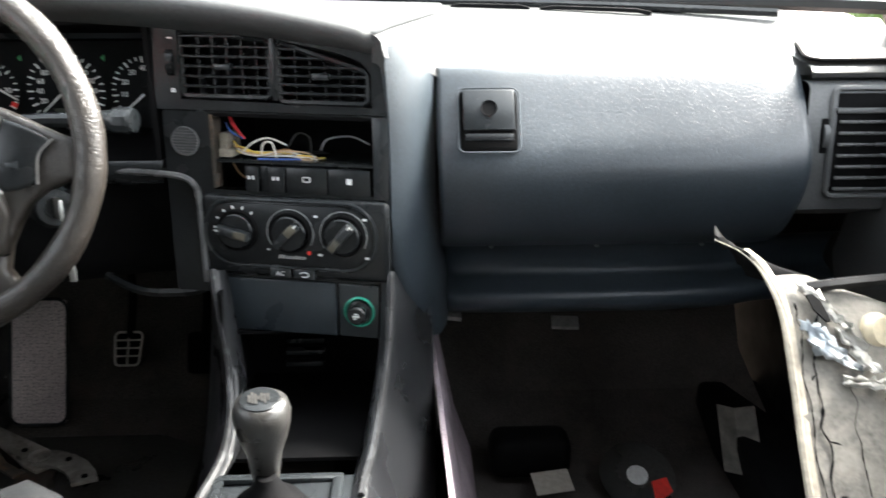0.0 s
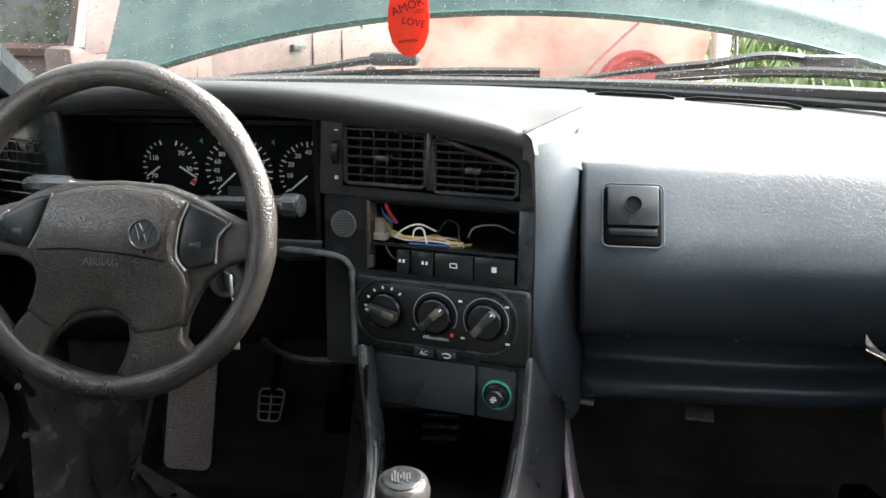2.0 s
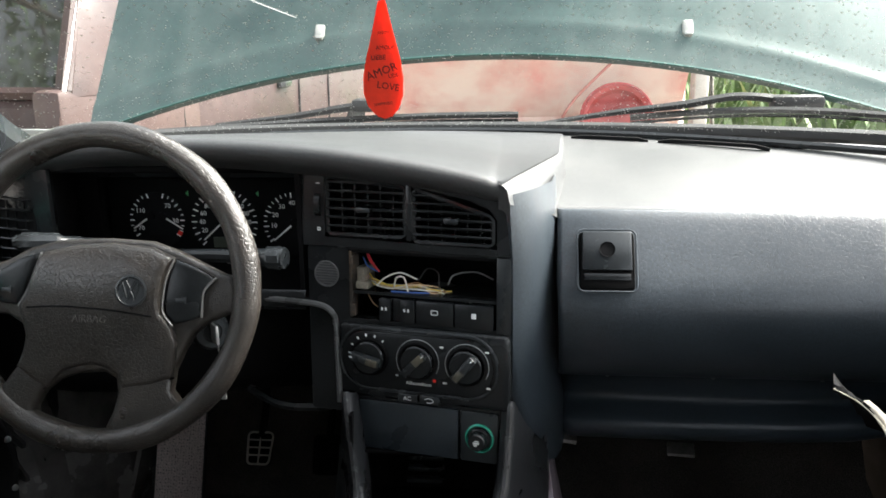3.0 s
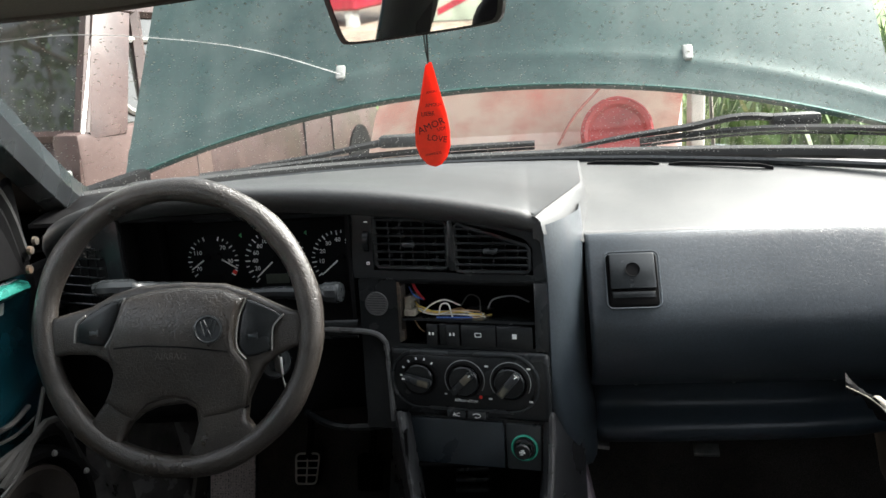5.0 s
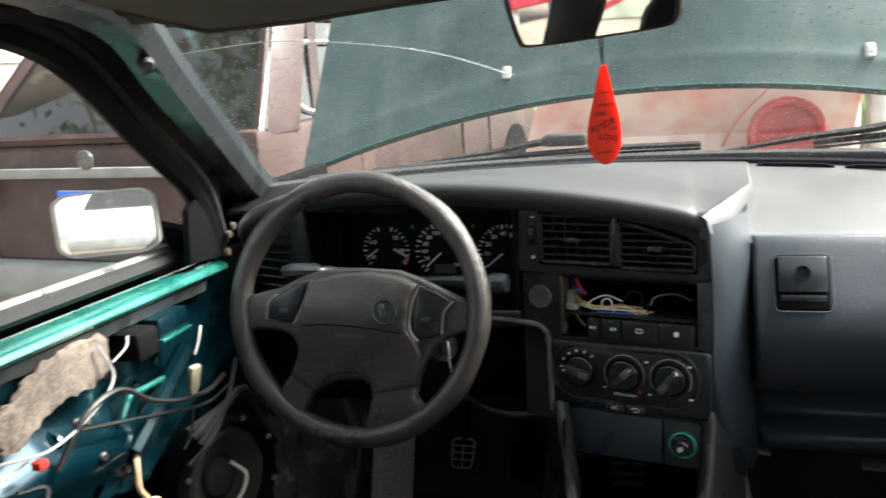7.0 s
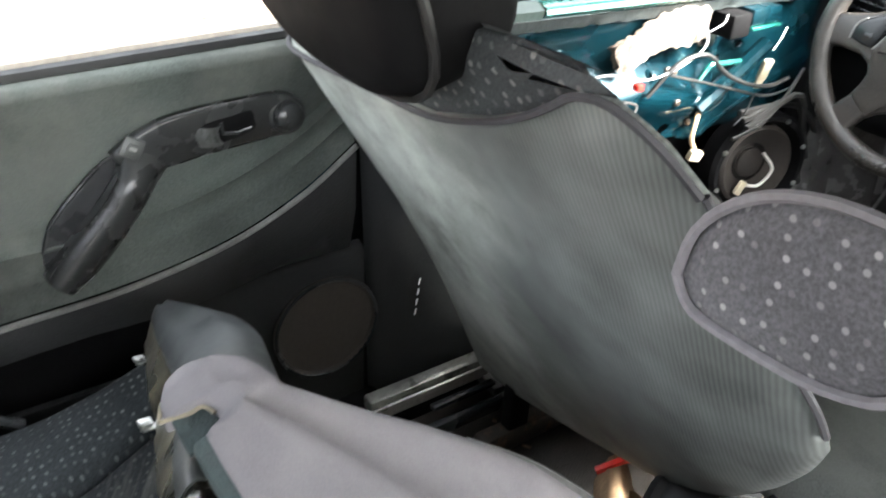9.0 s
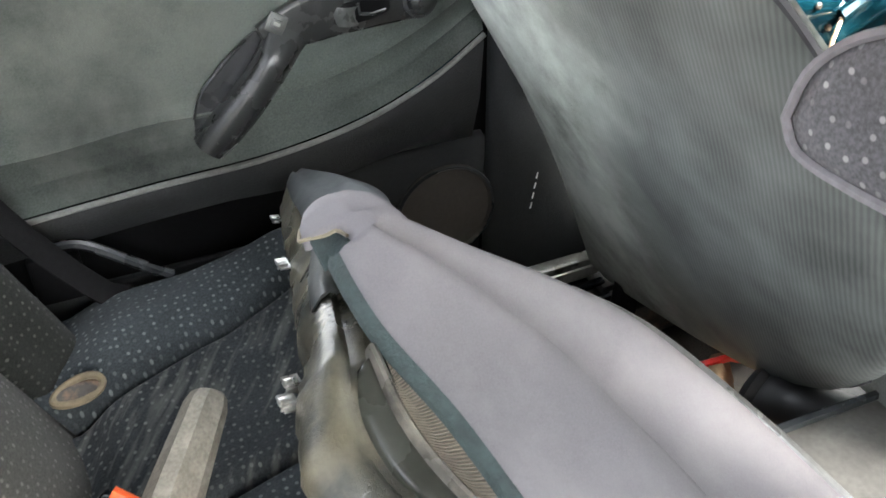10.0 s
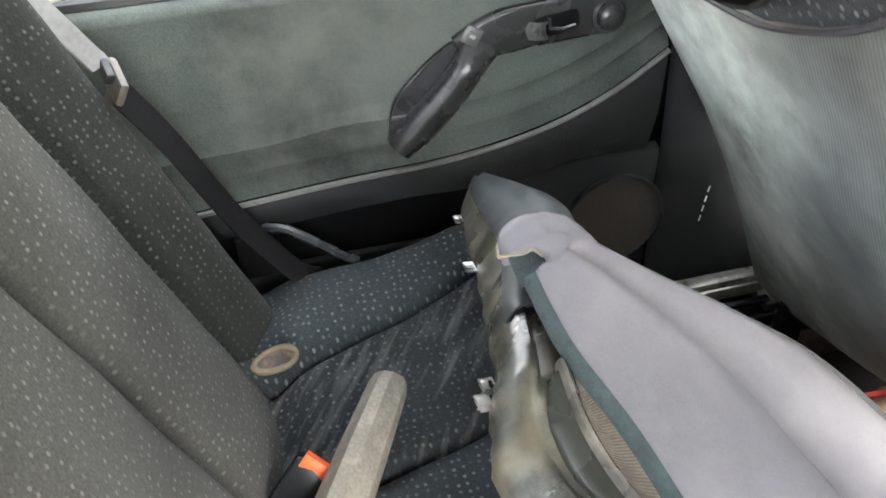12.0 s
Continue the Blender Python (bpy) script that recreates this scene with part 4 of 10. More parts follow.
# heater controls in a rounded recess
heater = part("heater_panel", moved(box(-0.098, 0.127, -0.131, -0.034, -0.03, 0.006, 0.009, 3), FACE), PLASTIC, dash, "black heater control panel")
part("heater_recess", plate(rounded(-0.09, 0.107, -0.113, -0.042, 0.034, 6), 0.0055, 0.0085, 0.0015), PLASTIC, heater)
part("recess_rim", moved(tube([(u, v, 0.0062) for u, v in rounded(-0.093, 0.111, -0.117, -0.038, 0.037, 7)], 0.0024, 8, True), FACE), TRIM, heater, "shiny rounded rim of the recess")
for k, (u, turn) in enumerate(((-0.052, -12), (0.011, 45), (0.074, 50))):
    K = FACE @ pose(u, -0.0745, 0.0085)
    dial = part("dial", moved(lathe([(0.0245, 0), (0.0245, 0.003), (0.023, 0.0042), (0.0215, 0.0035), (0.021, 0.001), (0, 0.001)], 32), K), SHADEP, heater)
    part("knob", moved(lathe([(0.0205, 0.001), (0.0205, 0.008), (0.019, 0.0095), (0, 0.0095)], 32), K), PLASTIC, dial)
    part("grip", moved(box(-0.0195, 0.0195, -0.0055, 0.0055, 0.009, 0.021, 0.003), K @ pose(0, 0, 0, 0, 0, turn)), TRIM, dial)
    part("grip_patch", moved(box(0.002, 0.0165, -0.0045, 0.0045, 0.0205, 0.0215, 0.0004), K @ pose(0, 0, 0, 0, 0, turn if k < 2 else turn + 180)), DIRTYP, dial)
    tip = turn + (180 if k == 0 else 0)
    part("pointer", moved(box(0.0155, 0.0195, -0.0009, 0.0009, 0.0211, 0.0218), K @ pose(0, 0, 0, 0, 0, tip)), WHITEP, dial)
    if k:
        a0, a1 = (-30, 215)
        part("scale_ring", moved(tube([(0.0275 * math.cos(radians(a0 + (a1 - a0) * i / 30)), 0.0275 * math.sin(radians(a0 + (a1 - a0) * i / 30)), 0.0004) for i in range(31)], 0.0006, 4), K), mat("dull_print", (0.3, 0.31, 0.31), 0.6) if k == 1 else bpy.data.materials["dull_print"], heater)
    else:
        for a in (175, 150, 125, 100, 75, 50):
            part("scale_mark", moved(box(0.0255, 0.029, -0.0011, 0.0011, 0, 0.0005), K @ pose(0, 0, 0, 0, 0, a)), WHITEP, heater)
part("red_dot", moved(lathe([(0, 0.001), (0.0022, 0.001), (0.0025, 0), (0, 0)], 12), FACE @ pose(0.0325, -0.0975, 0.0085)), RED, heater)
part("blue_mark", moved(box(-0.018, -0.0145, -0.0965, -0.0945, 0.0085, 0.009), FACE), WHITEP, heater)
for u, v in ((0.042, -0.054), (0.099, -0.055), (0.046, -0.099), (0.101, -0.1)):
    part("symbol", moved(box(u - 0.0025, u + 0.0025, v - 0.0012, v + 0.0012, 0.0085, 0.009), FACE), WHITEP, heater)
text("AIRcondition", 0.0062, FACE @ pose(0.012, -0.1035, 0.0088), WHITEP, heater)
for u0, s in ((-0.016, "AC"), (0.0125, "")):
    bt = part("push_button", moved(box(u0, u0 + 0.027, -0.13, -0.117, 0.0, 0.0105, 0.003), FACE), TRIM, heater)
    if s:
        text(s, 0.0075, FACE @ pose(u0 + 0.0135, -0.1235, 0.0107), WHITEP, bt)
    else:
        part("symbol", moved(tube([(u0 + 0.0135 + 0.0055 * math.cos(radians(a)), -0.1235 + 0.0028 * math.sin(radians(a)), 0.0107) for a in range(-120, 170, 20)], 0.0007, 4), FACE), WHITEP, bt)

# round air sensor left of the slot
sensor = part("air_sensor", moved(lathe([(0, 0.0), (0.0145, 0.0), (0.0155, 0.0022), (0.0165, 0.0022), (0.017, 0)], 28), FACE @ pose(-0.1125, 0.025, -0.0015)), LOUV, dash, "round slatted air sensor")
for i in range(8):
    h = -0.012 + i * 0.0034
    w = math.sqrt(max(0, 0.0145 ** 2 - h * h))
    part("slat", moved(box(-w, w, h - 0.0008, h + 0.0008, -0.0005, 0.0016), FACE @ pose(-0.1125, 0.025, -0.001)), LOUV, sensor)

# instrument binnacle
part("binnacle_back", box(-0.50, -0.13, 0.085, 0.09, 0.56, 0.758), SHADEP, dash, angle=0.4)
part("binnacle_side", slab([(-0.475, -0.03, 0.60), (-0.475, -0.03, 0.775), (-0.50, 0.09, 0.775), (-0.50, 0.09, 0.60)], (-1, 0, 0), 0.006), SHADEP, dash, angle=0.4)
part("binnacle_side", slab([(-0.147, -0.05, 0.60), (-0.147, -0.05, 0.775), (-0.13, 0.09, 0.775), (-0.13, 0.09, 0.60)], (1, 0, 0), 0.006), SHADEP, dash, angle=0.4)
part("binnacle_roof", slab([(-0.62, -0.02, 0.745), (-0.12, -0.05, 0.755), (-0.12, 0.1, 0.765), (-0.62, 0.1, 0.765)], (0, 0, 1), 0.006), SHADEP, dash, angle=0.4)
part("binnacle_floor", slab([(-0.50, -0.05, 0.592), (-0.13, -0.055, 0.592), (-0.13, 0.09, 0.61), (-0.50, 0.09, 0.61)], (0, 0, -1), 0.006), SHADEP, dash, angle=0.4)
cluster = part("instrument_pod", box(-0.455, -0.14, 0.068, 0.084, 0.605, 0.725, 0.004), mat("instrument_black", (0.004, 0.0045, 0.0045), 0.6, var=0.1, spec=0.05), dash, "black instrument cluster with white-numbered dials")
part("blank_panel", box(-0.50, -0.458, 0.05, 0.08, 0.605, 0.745, 0.006), SHADEP, cluster)
CL = lambda x, z: facing((x, 0.067, z), (0, -1, 0.0))


FACEM = mat("gauge_face", (0.007, 0.0075, 0.008), 0.6, var=0.05, spec=0.05)
NUMERAL = mat("white_numerals", (0.85, 0.86, 0.85), 0.5, var=0.03)


def gauge(x, z, r, ticks, labels, size, name="gauge"):
    G = CL(x, z)
    g = part(name, moved(lathe([(r, 0), (r, 0.0008), (0, 0.0008)], 40), G), FACEM, cluster)
    for a, big in ticks:
        part("tick", moved(box(r * (0.82 if big else 0.88), r * 0.98, -0.0009 if big else -0.0006, 0.0009 if big else 0.0006, 0.0008, 0.0013), G @ pose(0, 0, 0, 0, 0, a)), NUMERAL, g)
    for a, s in labels:
        text(s, size, G @ pose(r * 0.66 * math.cos(radians(a)), r * 0.66 * math.sin(radians(a)), 0.001), NUMERAL, g)
    return g


def needle(x, z, a, n, g):
    G = CL(x, z)
    part("needle", moved(slab([(-0.003, -0.0013, 0.002), (n, -0.0009, 0.002), (n, 0.0009, 0.002), (-0.003, 0.0013, 0.002)], (0, 0, 1), 0.0008), G @ pose(0, 0, 0, 0, 0, a)), WHITEP, g, "white needle", smooth=False)
    part("hub", moved(lathe([(0.0065, 0.001), (0.006, 0.0045), (0, 0.005)], 16), G), SHADEP, g)


g1 = gauge(-0.384, 0.664, 0.041, [(a, a % 36 == 0) for a in range(108, 217, 12)] + [(a, a % 36 == 0) for a in range(-36, 73, 12)], [(206, "70"), (150, "110"), (-2, "30"), (50, "70")], 0.0095)
needle(-0.393, 0.670, 215, 0.032, g1)
needle(-0.375, 0.670, -33, 0.034, g1)
part("red_zone", moved(box(0.034, 0.0405, -0.003, 0.003, 0.0009, 0.0014), CL(-0.384, 0.664) @ pose(0, 0, 0, 0, 0, -30)), RED, g1)
part("display", box(-0.398, -0.368, 0.0655, 0.0662, 0.633, 0.643), SHADEP, g1)
g2 = gauge(-0.285, 0.662, 0.049, [(225 - 22.5 * i / 2, i % 2 == 0) for i in range(25)], [(225 - 22.5 * i, str(20 * i)) for i in range(1, 13)], 0.0095)
needle(-0.285, 0.664, 222, 0.042, g2)
part("display", box(-0.303, -0.267, 0.0655, 0.0662, 0.625, 0.640), mat("dull_green_display", (0.05, 0.06, 0.045), 0.4), g2)
g3 = gauge(-0.183, 0.660, 0.046, [(215 - 30 * i / 3, i % 3 == 0) for i in range(22)], [(215 - 30 * i, str(10 * i)) for i in range(1, 8)], 0.0095)
needle(-0.183, 0.662, 220, 0.04, g3)
for x in (-0.335, -0.233):
    part("turn_light", slab([(x - 0.004, 0.0675, 0.703), (x, 0.0675, 0.699), (x, 0.0675, 0.707)], (0, -1, 0), 0.001), mat("green_indicator", (0.03, 0.25, 0.08), 0.4), cluster)
part("brow", loft([[(-0.5 + 0.37 * i / 12, 0.05, 0.735), (-0.5 + 0.37 * i / 12, 0.055, 0.728), (-0.5 + 0.37 * i / 12, 0.08, 0.728)] for i in range(13)], False), TRIM, cluster)

# left end: vent and light switch
left_panel = part("left_panel", slab([(-0.615, 0.0, 0.60), (-0.475, -0.045, 0.60), (-0.475, -0.045, 0.755), (-0.56, -0.02, 0.745), (-0.605, 0.0, 0.715)], (0.2, 0.9, 0), 0.01, 0.003), PLASTIC, dash)
LV = facing((-0.548, -0.0225, 0.675), (-0.3, -0.95, 0.08))
lv = part("vent", moved(box(-0.048, 0.048, -0.05, 0.045, -0.003, 0.002, 0.002), LV), SHADEP, dash)
for i in range(7):
    part("louvre", moved(box(-0.045, 0.045, -0.045 + i * 0.0135, -0.0415 + i * 0.0135, 0.001, 0.010, 0.001, 1), LV), PLASTIC, lv)
for i in range(5):
    part("fin", moved(box(-0.035 + i * 0.0165, -0.0335 + i * 0.0165, -0.048, 0.042, 0.0, 0.004), LV), PLASTIC, lv)
part("vent_wheel", moved(lathe([(0.022, -0.004), (0.022, 0.004), (0, 0.004)], 20), facing((-0.489, -0.03, 0.69), (0, -1, 0)) @ pose(0, 0, -0.012, 0, 90, 0)), PLASTIC, dash)
part("light_switch", moved(box(-0.03, 0.03, -0.018, 0.018, 0, 0.008, 0.003), facing((-0.54, -0.03, 0.6), (-0.3, -0.95, 0.08))), PLASTIC, dash)

# lower dash on the driver's side: strip under the cluster, knee panel with a pocket
part("lower_strip", loft([[(x, -0.05, 0.60), (x, -0.058, 0.592), (x, -0.055, 0.575), (x, -0.03, 0.566), (x, 0.05, 0.56)] for x in (-0.62, -0.5, -0.3, -0.14)], False), PLASTIC, dash, angle=1.2)
part("knee_panel", loft([[(x, 0.0 + d, 0.57), (x, -0.02 + d, 0.54), (x, -0.025 + d, 0.46), (x, 0.0 + d, 0.425), (x, 0.1 + d, 0.40)] for x, d in ((-0.63, 0.02), (-0.5, 0.0), (-0.3, 0.01), (-0.2, 0.04), (-0.12, 0.05))], False), SHADEP, dash, angle=1.2)
part("pocket_rim", tube(smooth_path([(-0.26, -0.04, 0.59), (-0.16, -0.06, 0.589), (-0.118, -0.064, 0.585), (-0.103, -0.066, 0.575), (-0.099, -0.066, 0.56), (-0.096, -0.075, 0.51), (-0.094, -0.085, 0.462)], 5), 0.004, 8), LOUV, dash, "rim of the knee pocket, its highlight put into a paler colour")
part("pocket_lip", tube(smooth_path([(-0.25, 0.02, 0.43), (-0.2, 0.0, 0.415), (-0.14, 0.0, 0.413), (-0.115, 0.0, 0.42)], 5), 0.006, 6), TRIM, dash)

# ---- steering wheel, column, stalks ----
wheel = thing("steering_wheel", (-0.341, -0.19, 0.644), "worn black four-spoke steering wheel with an airbag hub", "steering wheel")
WH = facing((-0.341, -0.19, 0.644), (0, -math.cos(radians(15)), math.sin(radians(15))))
rim = part("rim", moved(tube([(0.1735 * math.cos(2 * math.pi * i / 72), 0.1735 * math.sin(2 * math.pi * i / 72), 0) for i in range(72)], [0.0152 + 0.0008 * math.sin(i * 0.9) for i in range(72)], 14, True), WH), WHEELM, wheel, angle=1.5)
SPOKES = [(-0.163, 0.016), (-0.147, 0.020), (-0.110, 0.029), (-0.081, 0.044), (-0.048, 0.053), (0.010, 0.056), (0.061, 0.053), (0.094, 0.042), (0.127, 0.026), (0.147, 0.017), (0.163, 0.013), (0.163, -0.026), (0.147, -0.03), (0.128, -0.038), (0.113, -0.05), (0.1, -0.071), (0.09, -0.093), (0.087, -0.115), (0.1, -0.131), (0.07, -0.155), (0.03, -0.168), (0.012, -0.157), (0.02, -0.14), (0.0255, -0.12), (0.023, -0.102), (0.01, -0.095), (-0.025, -0.098), (-0.048, -0.107), (-0.064, -0.12), (-0.074, -0.137), (-0.073, -0.157), (-0.118, -0.123), (-0.102, -0.1), (-0.085, -0.08), (-0.081, -0.058), (-0.09, -0.042), (-0.107, -0.032), (-0.142, -0.03), (-0.163, -0.035)]
sp = slab([(x, y, -0.012) for x, y in SPOKES], (0, 0, 1), 0.024, 0.007, 3)
for v in sp.verts:
    d = math.hypot(v.co.x, v.co.y)
    v.co.z += -0.006 * max(0, 1 - d / 0.17) - 0.004
part("spokes", moved(sp, WH), WHEELM, wheel, angle=1.2)
PAD = [(-0.055, 0.040), (-0.018, 0.048), (0.023, 0.051), (0.068, 0.046), (0.095, 0.034), (0.086, 0.014), (0.081, -0.01), (0.082, -0.027), (0.092, -0.042), (0.097, -0.06), (0.09, -0.099), (0.066, -0.107), (0.032, -0.113), (0.027, -0.098), (0.016, -0.09), (0.0, -0.086), (-0.018, -0.088), (-0.037, -0.094), (-0.057, -0.114), (-0.075, -0.104), (-0.092, -0.09), (-0.083, -0.072), (-0.078, -0.055), (-0.08, -0.035), (-0.082, -0.02), (-0.074, -0.008), (-0.067, 0.012), (-0.061, 0.03)]


def dome(x, y):
    """Height of the airbag cover over the wheel's plane."""
    return 0.017 + 0.012 * math.exp(-((y - 0.005) / 0.05) ** 2) * (1 - 0.25 * (x / 0.09) ** 2) - 0.11 * max(0, -0.03 - y) - 0.25 * max(0, y - 0.03)


pad = slab([(x, y, -0.006) for x, y in PAD], (0, 0, 1), 0.02, 0.005, 2)
bmesh.ops.triangulate(pad, faces=pad.faces[:])
bmesh.ops.subdivide_edges(pad, edges=pad.edges[:], cuts=3, use_grid_fill=True)
for v in pad.verts:
    h = max(0, min(1, (v.co.z + 0.006) / 0.02))
    v.co.z += h * (dome(v.co.x, v.co.y) - 0.014)
hub = part("airbag_cover", moved(pad, WH), WHEELM, wheel, "grained airbag cover with a thin seam", angle=1.5)
over = lambda x, y, d=0.0: (x, y, dome(x, y) + d)
SEAM = mat("worn_pale_seam", (0.2, 0.195, 0.185), 0.5, var=0.3, vscale=30)
part("seam", moved(tube([over(p.x, p.y, 0.0004) for p in smooth_path([(-0.07, -0.022, 0), (-0.031, -0.02, 0), (0.021, -0.023, 0), (0.074, -0.03, 0)], 5)], 0.0011, 5), WH), SHADEP, hub)
BADGE = WH @ pose(0.052, -0.002, dome(0.052, -0.002) - 0.0008, 0, 5, 0)
part("badge", moved(lathe([(0.0175, 0), (0.0175, 0.0022), (0.0155, 0.003), (0.0142, 0.0014), (0, 0.0014)], 28), BADGE), TRIM, hub, "round moulded badge")
for a, b in (((-0.009, 0.010), (-0.004, -0.009)), ((-0.004, -0.009), (0.0, 0.0)), ((0.0, 0.0), (0.004, -0.009)), ((0.004, -0.009), (0.009, 0.010)), ((-0.005, 0.0115), (0.0, 0.002)), ((0.0, 0.002), (0.005, 0.0115))):
    part("badge_bar", moved(tube([(a[0], a[1], 0.0022), (b[0], b[1], 0.0022)], 0.0012, 5), BADGE), TRIM, hub)
text("AIRBAG", 0.0115, WH @ pose(0.002, -0.034, dome(0, -0.034) + 0.0016, -8, 0, -1), mat("faint_moulded_lettering", (0.045, 0.04, 0.034), 0.6), hub)
HORNS = (([(0.097, 0.033), (0.12, 0.024), (0.141, 0.012), (0.130, 0.0), (0.126, -0.016), (0.125, -0.03), (0.108, -0.036), (0.095, -0.038), (0.086, -0.027), (0.085, -0.01), (0.089, 0.014)], (0.104, -0.012)),
         ([(-0.060, 0.040), (-0.085, 0.032), (-0.11, 0.019), (-0.123, 0.008), (-0.126, -0.014), (-0.105, -0.019), (-0.086, -0.02), (-0.078, -0.008), (-0.071, 0.012), (-0.065, 0.03)], (-0.099, -0.003)))
for outline, mark in HORNS:
    hp = slab([(x, y, 0.004) for x, y in outline], (0, 0, 1), 0.014, 0.004, 2)
    for v in hp.verts:
        v.co.z -= 0.10 * max(0, abs(v.co.x) - 0.085)
    panel = part("horn_panel", moved(hp, WH), PLASTIC, wheel, "glossy black horn panel", angle=1.0)
    x, y = mark
    part("horn_mark", moved(join(box(-0.006, 0.004, -0.0022, 0.0022, 0, 0.0006, 0.0002), box(0.004, 0.006, -0.004, 0.004, 0, 0.0006)), WH @ pose(x, y, 0.0172, 0, 4 if x > 0 else -4, 0)), TRIM, panel)
for line in ([(-0.058, 0.039), (-0.069, 0.01), (-0.077, -0.008), (-0.085, -0.021)], [(0.096, 0.033), (0.087, 0.013), (0.083, -0.01), (0.084, -0.027), (0.094, -0.04)], [(0.142, 0.013), (0.1285, -0.001), (0.1265, -0.016), (0.126, -0.031)], [(-0.112, 0.019), (-0.1245, 0.008), (-0.1275, -0.015)], [(-0.094, -0.089), (-0.076, -0.105), (-0.06, -0.116)], [(0.046, -0.112), (0.066, -0.108), (0.092, -0.099)]):
    zz = 0.0165 if abs(line[0][0]) < 0.1 and line[0][1] > 0 else 0.012 if line[0][1] > 0 else 0.004
    part("seam_line", moved(tube(smooth_path([(x, y, zz) for x, y in line], 4), 0.0013, 5), WH), SEAM if line[0][1] > 0 else SHADEP, wheel)

colm = thing("steering_column", (-0.341, -0.05, 0.6), "black plastic steering column cowl with two stalks", "steering column")
part("cowl", moved(loft([[(a * x, b * y - 0.008, z) for a, b in ((-1, -0.6), (-0.6, -1), (0.6, -1), (1, -0.6), (1, 0.6), (0.6, 1), (-0.6, 1), (-1, 0.6))] for z, x, y in ((-0.025, 0.034, 0.034), (-0.04, 0.05, 0.045), (-0.12, 0.055, 0.05), (-0.2, 0.055, 0.05))]), WH), SHADEP, colm)
part("shaft", moved(lathe([(0.02, -0.03), (0.02, 0.0), (0, 0.0)], 16), WH), METAL, colm)
part("shaft", moved(tube([(0.0, -0.02, -0.18), (0.01, -0.07, -0.4), (0.02, -0.12, -0.6)], 0.02, 10), WH), SHADEP, colm)


def stalk(pts, radii, flat):
    bm = tube(smooth_path(pts, 4), [radii[min(i // 4, len(radii) - 1)] for i in range(4 * (len(pts) - 1) + 1)], 10)
    z0 = pts[-1][2]
    for v in bm.verts:
        v.co.z = z0 + (v.co.z - z0) * flat if flat != 1 else v.co.z
    return bm


part("stalk", stalk([(-0.37, -0.09, 0.668), (-0.41, -0.10, 0.672), (-0.43, -0.112, 0.676), (-0.455, -0.118, 0.678), (-0.472, -0.118, 0.677), (-0.478, -0.118, 0.676)], [0.008, 0.010, 0.0155, 0.016, 0.013, 0.006], 0.75), TRIM, colm, "grey-black indicator stalk")
part("stalk", stalk([(-0.31, -0.09, 0.655), (-0.24, -0.1, 0.658), (-0.19, -0.112, 0.66), (-0.165, -0.117, 0.661), (-0.155, -0.118, 0.661), (-0.148, -0.118, 0.661)], [0.008, 0.009, 0.011, 0.014, 0.0145, 0.012], 1), TRIM, colm, "black wiper stalk")
part("stalk_end", moved(lathe([(0.0135, 0), (0.0125, 0.004), (0, 0.005)], 16), facing((-0.148, -0.118, 0.661), (1, -0.2, 0))), TRIM, colm)
lock = part("ignition_lock", moved(lathe([(0.024, -0.03), (0.024, 0.0), (0.02, 0.006), (0.012, 0.006), (0.011, 0.003), (0, 0.003)], 20), facing((-0.248, -0.105, 0.562), (0.55, -0.8, 0.1))), TRIM, colm)
part("key", moved(box(-0.002, 0.002, -0.012, 0.012, 0.002, 0.03, 0.001), facing((-0.248, -0.105, 0.562), (0.55, -0.8, 0.1))), METAL, lock)
part("key_tag", join(tube([(-0.232, -0.13, 0.555), (-0.228, -0.132, 0.53), (-0.229, -0.132, 0.512)], 0.001, 5), moved(box(-0.004, 0.004, -0.0012, 0.0012, -0.014, 0.014, 0.001), pose(-0.229, -0.132, 0.497))), GREYP, lock)

# ---- centre console, gear lever ----
console = thing("centre_console", (0.02, -0.2, 0.24), "black plastic centre console with an open cubby", "console")
BLANK = mat("satin_blue_black_plastic", (0.018, 0.025, 0.031), 0.36, var=0.15, vscale=12, grain=0.15, gscale=350, bump=0.1, bscale=600)
part("blank_panel", moved(box(-0.074, 0.061, -0.2, -0.134, -0.02, 0.002, 0.003), FACE), BLANK, console, "plain dark blanking panel")
lighter_panel = part("lighter_panel", moved(box(0.063, 0.112, -0.2, -0.134, -0.02, 0.002, 0.003), FACE), TRIM, console)
LG = FACE @ pose(0.0885, -0.167, 0.002)
part("lighter_ring", moved(lathe([(0.0185, 0), (0.0185, 0.002), (0.0165, 0.003), (0.0155, 0.001), (0.0155, -0.01), (0.014, -0.01)], 28), LG), mat("green_ring", (0.03, 0.32, 0.22), 0.35, var=0.1), lighter_panel, "translucent green ring")
part("lighter", moved(lathe([(0.0135, -0.01), (0.0135, 0.004), (0.0115, 0.005), (0.0105, 0.012), (0.011, 0.016), (0.0095, 0.018), (0, 0.018)], 24), LG), PLASTIC, lighter_panel)
part("lighter_mark", moved(join(box(-0.004, 0.004, -0.001, 0.001, 0.0178, 0.0186), box(-0.002, 0.003, 0.002, 0.0035, 0.0178, 0.0186), box(-0.003, 0.001, -0.0035, -0.002, 0.0178, 0.0186)), LG), WHITEP, lighter_panel)
